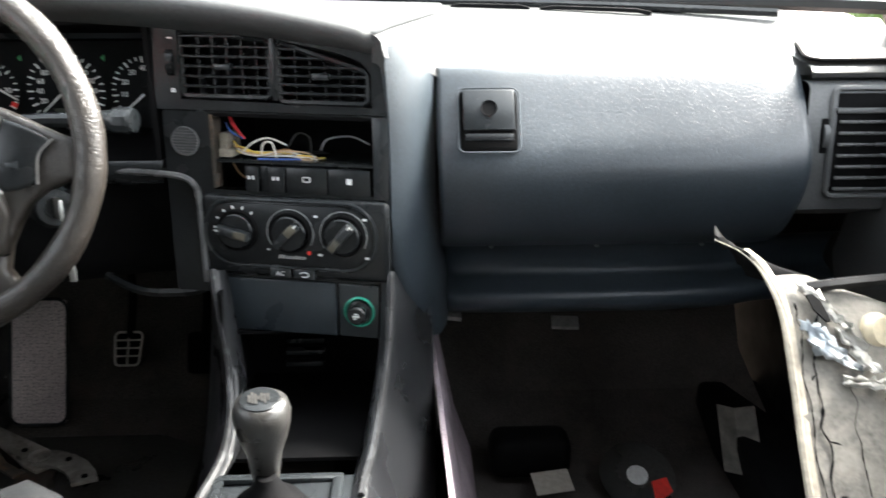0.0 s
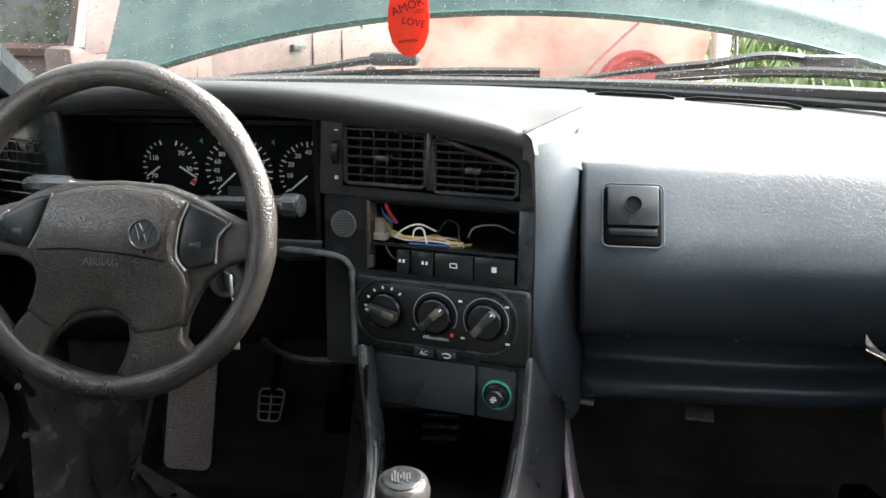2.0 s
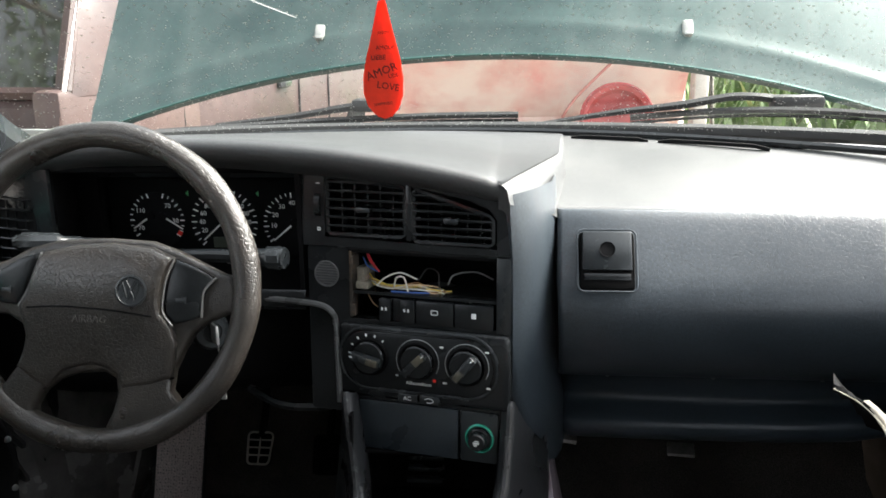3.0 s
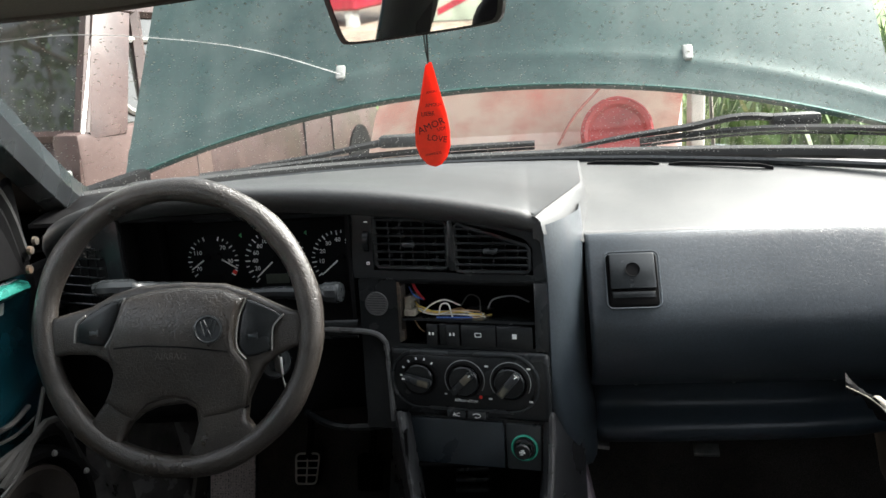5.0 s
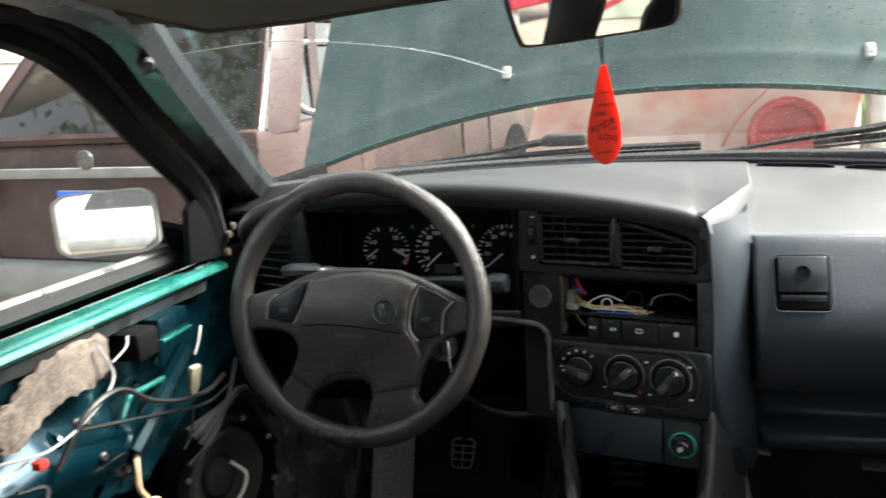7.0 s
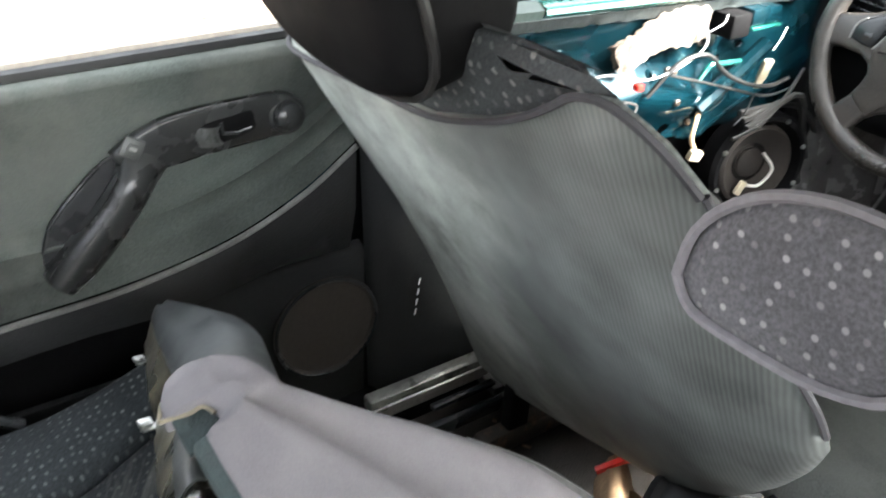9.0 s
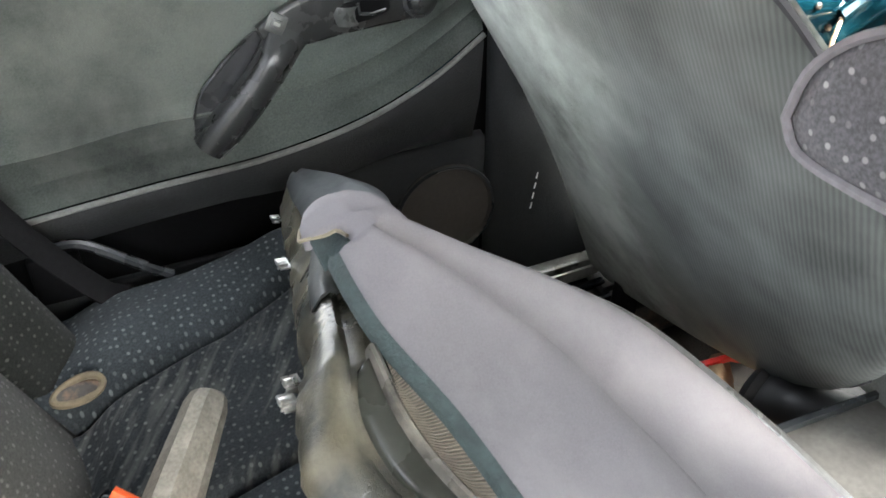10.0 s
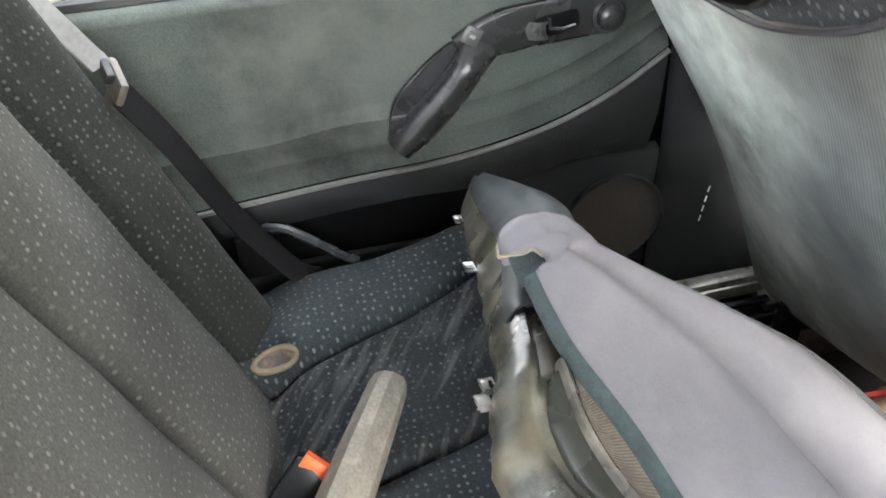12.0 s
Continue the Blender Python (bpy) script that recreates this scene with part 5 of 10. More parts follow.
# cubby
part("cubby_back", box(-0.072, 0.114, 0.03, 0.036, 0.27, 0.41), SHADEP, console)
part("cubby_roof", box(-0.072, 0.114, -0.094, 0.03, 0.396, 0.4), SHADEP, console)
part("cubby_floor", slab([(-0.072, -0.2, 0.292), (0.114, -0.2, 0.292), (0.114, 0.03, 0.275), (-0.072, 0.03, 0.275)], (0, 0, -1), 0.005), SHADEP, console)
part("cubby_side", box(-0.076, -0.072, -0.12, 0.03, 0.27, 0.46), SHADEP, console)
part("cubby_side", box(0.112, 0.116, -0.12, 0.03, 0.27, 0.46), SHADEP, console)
part("cubby_ledge", moved(join(box(-0.035, 0.045, -0.01, 0.02, -0.006, 0.006, 0.003), box(-0.008, 0.012, -0.011, -0.009, -0.003, 0.003)), pose(0.01, -0.01, 0.368, -20, 0, 0)), TRIM, console)
for i in range(3):
    part("cubby_rib", box(-0.02, 0.03, 0.0 - 0.01 * i, 0.012 - 0.01 * i, 0.335 - 0.012 * i, 0.341 - 0.012 * i, 0.001), TRIM, console)
CHEEK = mat("worn_grey_console_plastic", (0.022, 0.023, 0.025), 0.33, var=0.25, vscale=14, grain=0.15, gscale=350, bump=0.15, bscale=600)
LEFT = smooth_path([(-0.079, -0.1, 0.482), (-0.0745, -0.112, 0.45), (-0.069, -0.118, 0.40), (-0.064, -0.13, 0.36), (-0.06, -0.165, 0.325), (-0.06, -0.22, 0.305), (-0.074, -0.30, 0.295), (-0.078, -0.45, 0.285)], 4)
RIGHT = smooth_path([(0.119, -0.115, 0.482), (0.118, -0.128, 0.45), (0.116, -0.137, 0.41), (0.112, -0.15, 0.375), (0.105, -0.18, 0.34), (0.097, -0.225, 0.312), (0.088, -0.28, 0.298), (0.084, -0.45, 0.285)], 4)
for pts, s in ((LEFT, -1), (RIGHT, 1)):
    n = len(pts)
    rows = []
    for i, p in enumerate(pts):
        t = i / (n - 1)
        foot = Vector((s * (0.165 - 0.02 * (s < 0)), 0.16 - 0.66 * t, 0.05))
        wide = Vector((p.x + s * (0.045 + 0.01 * s), p.y + 0.12 * (1 - t), p.z - 0.03 - 0.04 * t))
        rows.append([p + Vector((-s * 0.008, 0.035, -0.012)), p + Vector((-s * 0.006, 0.004, -0.002)), p, p + Vector((s * 0.007, 0.003, 0.0)), p + Vector((s * 0.013, 0.014, -0.006)), wide, wide.lerp(foot, 0.5) + Vector((s * 0.01, 0, 0)), foot])
    part("cheek", loft(rows, False), CHEEK, console, "curved console cheek with a worn shiny edge", angle=1.0)
    part("edge_strip", tube([p + Vector((s * 0.004, -0.001, 0.0015)) for p in pts[:-4]], 0.0042, 6), mat("worn_shiny_edge", (0.05, 0.051, 0.053), 0.25, var=0.3, vscale=25), console)
part("console_top", join(slab([(-0.075, -0.24, 0.292), (0.088, -0.24, 0.296), (0.085, -0.55, 0.275), (-0.08, -0.55, 0.275)], (0, 0, -1), 0.01)), TRIM, console)
lever = thing("gear_lever", (0.0, -0.295, 0.29), "grey-black leather gear knob on a rubber boot", "gear lever")
boot = part("boot", moved(lathe([(0.052, 0), (0.05, 0.006), (0.044, 0.01), (0.042, 0.018), (0.036, 0.02), (0.034, 0.03), (0.026, 0.034), (0.018, 0.045), (0.012, 0.055), (0.01, 0.06)], 24), pose(0.0, -0.3, 0.279)), SHADEP, lever, "ribbed black rubber boot")
part("boot_frame", moved(join(*[box(a, b, c, d, 0, 0.008, 0.003) for a, b, c, d in ((-0.07, 0.07, 0.055, 0.066), (-0.07, 0.07, -0.075, -0.064), (-0.07, -0.058, -0.07, 0.06), (0.058, 0.07, -0.07, 0.06))]), pose(0.002, -0.305, 0.292)), TRIM, lever)
knob = part("knob", moved(lathe([(0.0095, -0.075), (0.0135, -0.073), (0.0145, -0.06), (0.0135, -0.058), (0.0155, -0.055), (0.018, -0.035), (0.0235, -0.018), (0.0275, 0.0), (0.0285, 0.013), (0.026, 0.022), (0.021, 0.026), (0.0205, 0.0262), (0, 0.0275)], 28), pose(-0.001, -0.292, 0.397, 6, 2, 0)), mat("worn_knob_leather", (0.035, 0.034, 0.032), 0.38, var=0.3, vscale=30, bump=0.25, bscale=500), lever, "worn leather knob with a pale cap", angle=1.2)
part("cap", moved(lathe([(0.0195, 0.0), (0.0195, 0.0015), (0.018, 0.0022), (0, 0.003)], 28), pose(-0.001, -0.295, 0.423, 6, 2, 0)), PLASTIC, knob)
random.seed(9)
for i in range(7):
    part("shift_mark", moved(box(-0.011 + 0.003 * i, -0.009 + 0.003 * i, random.uniform(-0.01, -0.003), random.uniform(0.002, 0.01), 0.0016, 0.0032), pose(-0.001, -0.295, 0.4235, 6, 2, 12)), bpy.data.materials["worn_knob_leather"], knob)
part("stitch", moved(tube([(0.0005, -0.0115 - 0.004 * i - 0.0007 * (i > 2) * 3, -0.05 + 0.022 * i * 0.75) for i in range(4)], 0.0008, 4), pose(-0.001, -0.292, 0.397, 6, 2, 0)), SHADEP, knob)

# ---- driver's footwell ----
def pedal(x, y, z, w, h, tilt, label, edge):
    p = thing("pedal", (x, y, z), label, "pedal", "pedals in the footwell")
    M = facing((x, y, z), (0, -math.cos(radians(tilt)), math.sin(radians(tilt))))
    # Near-black pad: the dark of the footwell is painted in.
    part("pad", moved(box(-w / 2, w / 2, -h / 2, h / 2, -0.01, 0, 0.004), M), BLACKHOLE, p)
    rim_pts = rounded(-w / 2, w / 2, -h / 2, h / 2, 0.008, 3)
    part("frame", moved(tube([(a * (1 - 0.12 * (b < 0)), b, 0.001) for a, b in rim_pts], 0.0022, 5, True), M), edge, p)
    part("bar", moved(tube([(0, -h / 2, 0.001), (0, h / 2, 0.001)], 0.0018, 5), M), edge, p)
    for k in (-0.22, 0.02, 0.26):
        part("bar", moved(tube([(-w / 2, h * k, 0.001), (w / 2, h * k, 0.001)], 0.0018, 5), M), edge, p)
    part("arm", tube(smooth_path([(x, y + 0.01, z), (x + 0.008, y + 0.04, z + 0.1), (x + 0.01, y + 0.02, z + 0.25)], 4), 0.008, 6), SHADEP, p)
    return p


pedal(-0.347, 0.312, 0.174, 0.047, 0.058, 35, "black rubber brake pedal with worn pale ribs", mat("worn_pedal_rib", (0.55, 0.51, 0.45), 0.6, var=0.3))
pedal(-0.225, 0.33, 0.155, 0.05, 0.07, 35, "black rubber pedal, the footwell's dark put into its colour", BLACKHOLE)
rest = thing("footrest", (-0.5, 0.3, 0.06), "perforated dusty foot rest plate beside the pedals", "footrest")
FR = facing((-0.489, 0.287, 0.165), (0, -0.9, 0.35))
PERF = dotted("perforated_dusty_plate", (0.72, 0.63, 0.62), (0.22, 0.19, 0.19), 190, 0.32, rough=0.6, bump=0.15)
part("plate", moved(box(-0.046, 0.046, -0.105, 0.105, 0, 0.006, 0.004), FR), PERF, rest)
part("rim", moved(tube([(a, b, 0.006) for a, b in rounded(-0.048, 0.048, -0.107, 0.107, 0.02, 4)], 0.003, 5, True), FR), TRIM, rest)
whole("floor_mat", slab([(-0.60, -0.12, 0.045), (-0.20, -0.12, 0.045), (-0.2, 0.2, 0.045), (-0.28, 0.235, 0.05), (-0.55, 0.235, 0.05), (-0.6, 0.18, 0.045)], (0, 0, -1), 0.012, 0.004), MAT_R, "black rubber floor mat, dusty", "floor mat")
side = thing("kick_panel", (-0.62, 0.15, 0.1), "shiny black plastic kick panel with scuffs", "trim panel")
rows = []
for i in range(29):
    y = -0.02 + 0.015 * i
    bulge = 0.014 * math.sin(y * 42) + 0.007 * math.sin(y * 95 + 1)
    rows.append([(-0.618 + 0.13 * y + bulge * 0.5, y, 0.44), (-0.606 + 0.15 * y + bulge, y, 0.36), (-0.598 + 0.16 * y + bulge * 1.1, y, 0.28), (-0.590 + 0.15 * y + bulge, y, 0.2), (-0.58 + 0.12 * y + bulge * 0.7, y, 0.13), (-0.565, y, 0.085), (-0.545, y, 0.06)])
part("panel", sheet(rows, 0.004, (-1, 0, 0)), mat("shiny_black_plastic", (0.06, 0.058, 0.057), 0.24, spec=0.8, var=0.5, vscale=18, bump=0.3, bscale=30, rvar=0.08), side)
part("edge", tube([(-0.556, 0.33, 0.29), (-0.55, 0.281, 0.227), (-0.55, 0.191, 0.117), (-0.552, 0.17, 0.09)], 0.004, 6), mat("worn_grey_edge", (0.13, 0.13, 0.125), 0.5, var=0.3, vscale=20), side)
tread = thing("sill_tread", (-0.62, -0.2, 0.1), "ribbed black sill tread, scratched", "sill tread")
part("plate", box(-0.70, -0.575, -0.75, 0.05, 0.088, 0.104, 0.004), MAT_R, tread)
for i in range(7):
    part("rib", box(-0.69 + i * 0.016, -0.684 + i * 0.016, -0.7, 0.03, 0.103, 0.108, 0.0015, 1), MAT_R, tread)
brk = thing("seat_bracket", (-0.48, 0.17, 0.06), "bare steel hinge bracket lying on the floor mat", "bracket")
STEEL = mat("dull_worn_steel", (0.3, 0.285, 0.26), 0.42, metal=0.5, var=0.35, vscale=22, bump=0.2, bscale=180, col2=(0.08, 0.062, 0.045), mix=(0.5, 0.75), mscale=30)
part("arm", slab([(-0.562, 0.186, 0.105), (-0.550, 0.194, 0.104), (-0.425, 0.140, 0.079), (-0.402, 0.112, 0.076), (-0.430, 0.090, 0.074), (-0.455, 0.105, 0.077)], (0, 0, 1), 0.006, 0.001), STEEL, brk, "tapered steel arm")
part("arm", slab([(-0.556, 0.176, 0.092), (-0.535, 0.148, 0.080), (-0.517, 0.122, 0.074), (-0.463, 0.086, 0.069), (-0.450, 0.100, 0.069), (-0.487, 0.120, 0.073), (-0.525, 0.162, 0.086)], (0, 0, 1), 0.005, 0.001), RUST, brk)
arc = [(-0.44 + 0.125 * math.sin(q), 0.012 + 0.125 * math.cos(q)) for q in [0.0, 0.25, 0.5, 0.75, 1.0, 1.2]]
part("arc", slab([(x, y, 0.083) for x, y in arc] + [(-0.44 + (x + 0.44) * 0.7, 0.012 + (y - 0.012) * 0.7, 0.083) for x, y in reversed(arc)], (0, 0, 1), 0.006, 0.001), STEEL, brk, "curved steel plate")
part("lug", join(box(-0.455, -0.405, 0.05, 0.105, 0.064, 0.071, 0.002), box(-0.45, -0.41, 0.06, 0.1, 0.046, 0.066, 0.003)), RUST, brk)
part("bolt", moved(lathe([(0.017, 0), (0.017, 0.004), (0.012, 0.008), (0, 0.009)], 16), pose(-0.432, 0.115, 0.088)), STEEL, brk)
for x, y, z in ((-0.462, 0.132, 0.0905), (-0.385, 0.107, 0.0892), (-0.345, 0.062, 0.0892), (-0.43, 0.072, 0.0712)):
    part("hole", moved(lathe([(0.005, 0), (0.005, 0.0015), (0, 0.0012)], 10), pose(x, y, z)), SHADEP, brk)

# ---- driver's door, stripped of its card: bare teal metal with wiring ----
door = thing("driver_door", (-0.66, -0.45, 0.1), "driver's door stripped to bare teal metal, wires hanging", "car door")


def bare(y, z):
    """The inner skin: steps, a bulge in the middle and a slanting crease."""
    x = -0.628 + 0.012 * math.exp(-((z - 0.66) / 0.03) ** 2)
    crest = 0.545 - 0.2 * max(0, y + 0.5) + 0.1 * max(0, -0.6 - y)
    b = math.exp(-((y + 0.48) / 0.19) ** 4 - ((z - crest) / (0.034 if z > crest else 0.05)) ** 2)
    x += 0.036 * b + 0.012 * math.exp(-((z - 0.40 - 0.3 * (y + 0.5)) / 0.02) ** 2) + 0.01 * math.exp(-((z - (0.30 - 0.8 * (y + 0.15))) / 0.02) ** 2) * (y > -0.36)
    x -= 0.02 * (z < 0.45) * min(1, (0.45 - z) / 0.06)
    return Vector((x, y, z))


HOLES = [(-0.786, 0.655, 0.018, 0.018), (-0.688, 0.614, 0.012, 0.013), (-0.65, 0.613, 0.016, 0.017), (-0.74, 0.588, 0.03, 0.034), (-0.775, 0.535, 0.05, 0.03), (-0.60, 0.47, 0.03, 0.02), (-0.715, 0.655, 0.006, 0.006), (-0.30, 0.57, 0.008, 0.008), (-0.25, 0.585, 0.012, 0.007), (-0.41, 0.47, 0.01, 0.01), (-0.47, 0.57, 0.007, 0.007)]
ny, nz = 230, 150
rows = [[bare(-0.92 + 0.9 * i / ny, 0.12 + 0.57 * j / nz) for j in range(nz + 1)] for i in range(ny + 1)]
bm = loft(rows, False)
gone = []
LOWER = lambda y: 0.445 + 0.006 * math.sin(y * 60)
for f in bm.faces:
    c = f.calc_center_median()
    if (c.y < -0.79 and c.z < 0.54) or c.z < LOWER(c.y) or any(((c.y - y) / a) ** 2 + ((c.z - z) / b) ** 2 < 1 for y, z, a, b in HOLES):
        gone.append(f)
bmesh.ops.delete(bm, geom=gone, context="FACES")
for y, z, a, b in HOLES:
    if z - b > 0.47:
        part("hole_rim", tube([bare(y + a * math.cos(q), z + b * math.sin(q)) + Vector((0.001, 0, 0)) for q in [2 * math.pi * i / 24 for i in range(24)]], 0.0032, 5, True), TEAL, door)
skin = part("inner_skin", bm, TEAL, door, "bare teal inner skin with punched holes", angle=1.2)
# Teal skin coloured black here: the dark inside the door is painted.
part("outer_skin", sheet([[(-0.70 - 0.03 * math.sin((z - 0.1) * 5), y, z) for z in (0.02, 0.2, 0.4, 0.6, 0.7)] for y in (-0.95, -0.6, -0.3, 0.0, 0.12)], 0.004, (-1, 0, 0)), SHADEP, door)
sill_z = lambda y: 0.703 - 0.035 * (y + 0.15)
rows = [[(-0.602, y, sill_z(y) - 0.034), (-0.594, y, sill_z(y) - 0.027), (-0.597, y, sill_z(y) - 0.019), (-0.612, y, sill_z(y) - 0.015), (-0.64, y, sill_z(y) - 0.016)] for y in (-0.705, -0.68, -0.5, -0.3, -0.15, -0.08)]
part("window_ledge", loft(rows, False), mat("worn_bright_teal_edge", (0.015, 0.14, 0.115), 0.25, metal=0.4, var=0.25, vscale=12, coat=0.6), door, "bright worn teal edge under the window", angle=1.2)
part("ledge_end", loft([[(-0.60, y, sill_z(y) - 0.034), (-0.597, y, sill_z(y) - 0.022), (-0.615, y, sill_z(y) - 0.012)] for y in (-0.92, -0.8, -0.708)], False), mat("dull_grey_green_end", (0.06, 0.085, 0.075), 0.6, var=0.3, vscale=25, col2=(0.02, 0.05, 0.05), mix=(0.5, 0.7), mscale=30), door, "dull grey-green end of the ledge")
part("ledge_glue", sheet([[(-0.603, y, sill_z(y) - 0.036), (-0.607 + 0.004 * noise.noise((y * 60, 0, 0)), y, sill_z(y) - 0.052 + 0.006 * noise.noise((y * 45, 1, 0))), (-0.618, y, sill_z(y) - 0.056)] for y in [-0.9 + 0.01 * i for i in range(78)]], 0.002, (-1, 0, 0)), mat("dried_black_glue", (0.02, 0.025, 0.025), 0.5, var=0.4, vscale=40, bump=0.8, bscale=120), door)
for dx, dz, m, r in ((-0.642, 0.004, BLACK, 0.011), (-0.652, 0.013, METAL, 0.0075), (-0.668, 0.004, BLACK, 0.008)):
    part("window_seal", tube([(dx, y, sill_z(y) + dz) for y in (-0.92, -0.6, -0.3, -0.1)], r, 6), m, door)
wp = part("window_pane", sheet([[(-0.655, -0.92, sill_z(-0.92)), (-0.655, -0.5, sill_z(-0.5)), (-0.655, -0.12, sill_z(-0.12))], [(-0.60, -0.92, 0.86), (-0.60, -0.5, 0.86), (-0.605, -0.24, 0.83)], [(-0.535, -0.92, 1.03), (-0.535, -0.6, 1.02), (-0.55, -0.45, 0.98)]]), PANE, door)
wp.visible_shadow = False
fr = smooth_path([(-0.615, -0.08, 0.70), (-0.605, -0.13, 0.80), (-0.585, -0.26, 0.89), (-0.553, -0.41, 0.985), (-0.535, -0.52, 1.022), (-0.523, -0.66, 1.043), (-0.52, -0.95, 1.05)], 5)
part("window_frame", tube(fr, 0.017, 8), SHADEP, door, "black window frame")
part("frame_seal", tube([p + Vector((0.012, 0.012, 0.012)) for p in fr], 0.009, 6), BLACK, door)
part("corner_cover", slab([(-0.60, -0.06, 0.69), (-0.60, -0.17, 0.70), (-0.595, -0.165, 0.78), (-0.593, -0.08, 0.83)], (-1, 0, 0), 0.012, 0.003), SHADEP, door)
for y, z in ((-0.075, 0.725), (-0.085, 0.70), (-0.06, 0.735)):
    part("screw", moved(lathe([(0.008, 0), (0.007, 0.006), (0, 0.007)], 10), facing((-0.59, y, z), (1, 0, 0)) @ Matrix.Scale(0.8, 4)), RUST, door)
# torn felt strip, switch boxes, door catch parts
FELT = [(-0.377, 0.668), (-0.377, 0.622), (-0.408, 0.612), (-0.456, 0.615), (-0.509, 0.604), (-0.536, 0.590), (-0.556, 0.597), (-0.572, 0.632), (-0.528, 0.643), (-0.48, 0.665), (-0.43, 0.672)]
felt = slab([(-0.596, y, z) for y, z in FELT], (-1, 0, 0), 0.012, 0.001)
bmesh.ops.triangulate(felt, faces=felt.faces[:])
bmesh.ops.subdivide_edges(felt, edges=felt.edges[:], cuts=5, use_grid_fill=True)
for v in felt.verts:
    v.co += Vector((0.006 * noise.noise(v.co * 110), 0.005 * noise.noise(v.co * 120 + Vector((3, 0, 0))), 0.005 * noise.noise(v.co * 120)))
part("felt_strip", felt, mat("torn_grey_brown_felt", (0.13, 0.105, 0.085), 0.95, var=0.3, vscale=20, grain=0.4, gscale=250, bump=0.9, bscale=140), door, "torn grey-brown felt strip", angle=2)
part("switch_box", box(-0.625, -0.575, -0.345, -0.30, 0.617, 0.655, 0.005), SHADEP, door)
part("latch_box", box(-0.625, -0.585, -0.285, -0.215, 0.628, 0.655, 0.004), TEAL, door)
part("latch_lip", box(-0.6, -0.58, -0.285, -0.215, 0.622, 0.627, 0.002), bpy.data.materials["worn_bright_teal_edge"], door)
part("pull_rod", tube(smooth_path([(-0.600, -0.369, 0.546), (-0.597, -0.349, 0.573), (-0.596, -0.322, 0.572), (-0.597, -0.277, 0.569)], 5), 0.0045, 6), bpy.data.materials["worn_bright_teal_edge"], door)
for y, z in ((-0.42, 0.525), (-0.425, 0.57), (-0.41, 0.565), (-0.36, 0.475), (-0.62, 0.5), (-0.35, 0.6)):
    part("stud", moved(lathe([(0.008, 0), (0.008, 0.004), (0.005, 0.007), (0.002, 0.007), (0.002, 0.003)], 12), facing(bare(y, z), (1, 0, 0.1)) @ Matrix.Scale(0.75, 4)), RUST, door)
part("slanting_tube", tube([(-0.60, -0.36, 0.50), (-0.597, -0.29, 0.545), (-0.595, -0.22, 0.59)], 0.014, 8), TEAL, door)
part("prop_post", tube([(-0.64, -0.535, 0.42), (-0.645, -0.52, 0.30), (-0.65, -0.515, 0.15)], 0.014, 8), mat("dull_brown_post", (0.14, 0.1, 0.06), 0.8, var=0.4, vscale=20), door, "dull brown post")
hang = thing("door_wires", (-0.59, -0.5, 0.45), "loose door wiring with cream connectors hanging from the bare door", "wires")
runs = (("grey", 0.0028, [(-0.59, -0.40, 0.66), (-0.578, -0.395, 0.62), (-0.575, -0.44, 0.595), (-0.572, -0.52, 0.585), (-0.572, -0.60, 0.605), (-0.575, -0.66, 0.60), (-0.578, -0.72, 0.585), (-0.58, -0.80, 0.575), (-0.585, -0.86, 0.56)]),
        ("grey", 0.0026, [(-0.578, -0.545, 0.585), (-0.575, -0.60, 0.58), (-0.575, -0.66, 0.575), (-0.58, -0.70, 0.56), (-0.585, -0.76, 0.53)]),
        ("black", 0.0055, [(-0.585, -0.50, 0.55), (-0.57, -0.46, 0.60), (-0.568, -0.40, 0.605), (-0.572, -0.34, 0.565), (-0.575, -0.27, 0.535), (-0.58, -0.20, 0.52), (-0.59, -0.14, 0.52)]),
        ("black", 0.004, [(-0.585, -0.56, 0.555), (-0.575, -0.53, 0.545), (-0.572, -0.56, 0.52), (-0.575, -0.62, 0.525), (-0.58, -0.68, 0.54)]),
        ("black", 0.0035, [(-0.59, -0.45, 0.575), (-0.58, -0.38, 0.555), (-0.58, -0.30, 0.53), (-0.585, -0.2, 0.5), (-0.59, -0.12, 0.5)]),
        ("black", 0.005, [(-0.59, -0.10, 0.53), (-0.575, -0.16, 0.49), (-0.57, -0.22, 0.455), (-0.575, -0.28, 0.44)]),
        ("tan", 0.0055, [(-0.60, -0.35, 0.50), (-0.59, -0.365, 0.485), (-0.588, -0.37, 0.455), (-0.588, -0.358, 0.435)]),
        ("white", 0.0022, [(-0.575, -0.228, 0.585), (-0.578, -0.21, 0.60), (-0.585, -0.19, 0.615)]),
        ("black", 0.0022, [(-0.578, -0.245, 0.515), (-0.58, -0.255, 0.48), (-0.585, -0.27, 0.46)]),
        ("yellow", 0.0035, [(-0.585, -0.70, 0.59), (-0.575, -0.725, 0.575), (-0.572, -0.735, 0.55), (-0.58, -0.75, 0.535)]),
        ("tan", 0.0025, [(-0.585, -0.69, 0.585), (-0.58, -0.75, 0.60), (-0.585, -0.80, 0.59)]),
        ("brown", 0.0025, [(-0.585, -0.72, 0.565), (-0.575, -0.78, 0.56), (-0.58, -0.84, 0.54)]),
        ("white", 0.0025, [(-0.585, -0.7, 0.555), (-0.575, -0.76, 0.54), (-0.58, -0.82, 0.51)]),
        ("grey", 0.0022, [(-0.585, -0.35, 0.655), (-0.57, -0.375, 0.65), (-0.572, -0.40, 0.64)]))
for c, r, pts in runs:
    part("wire", tube(smooth_path(pts, 6), r * 0.68, 6), WIRE[c], hang, c + " wire")
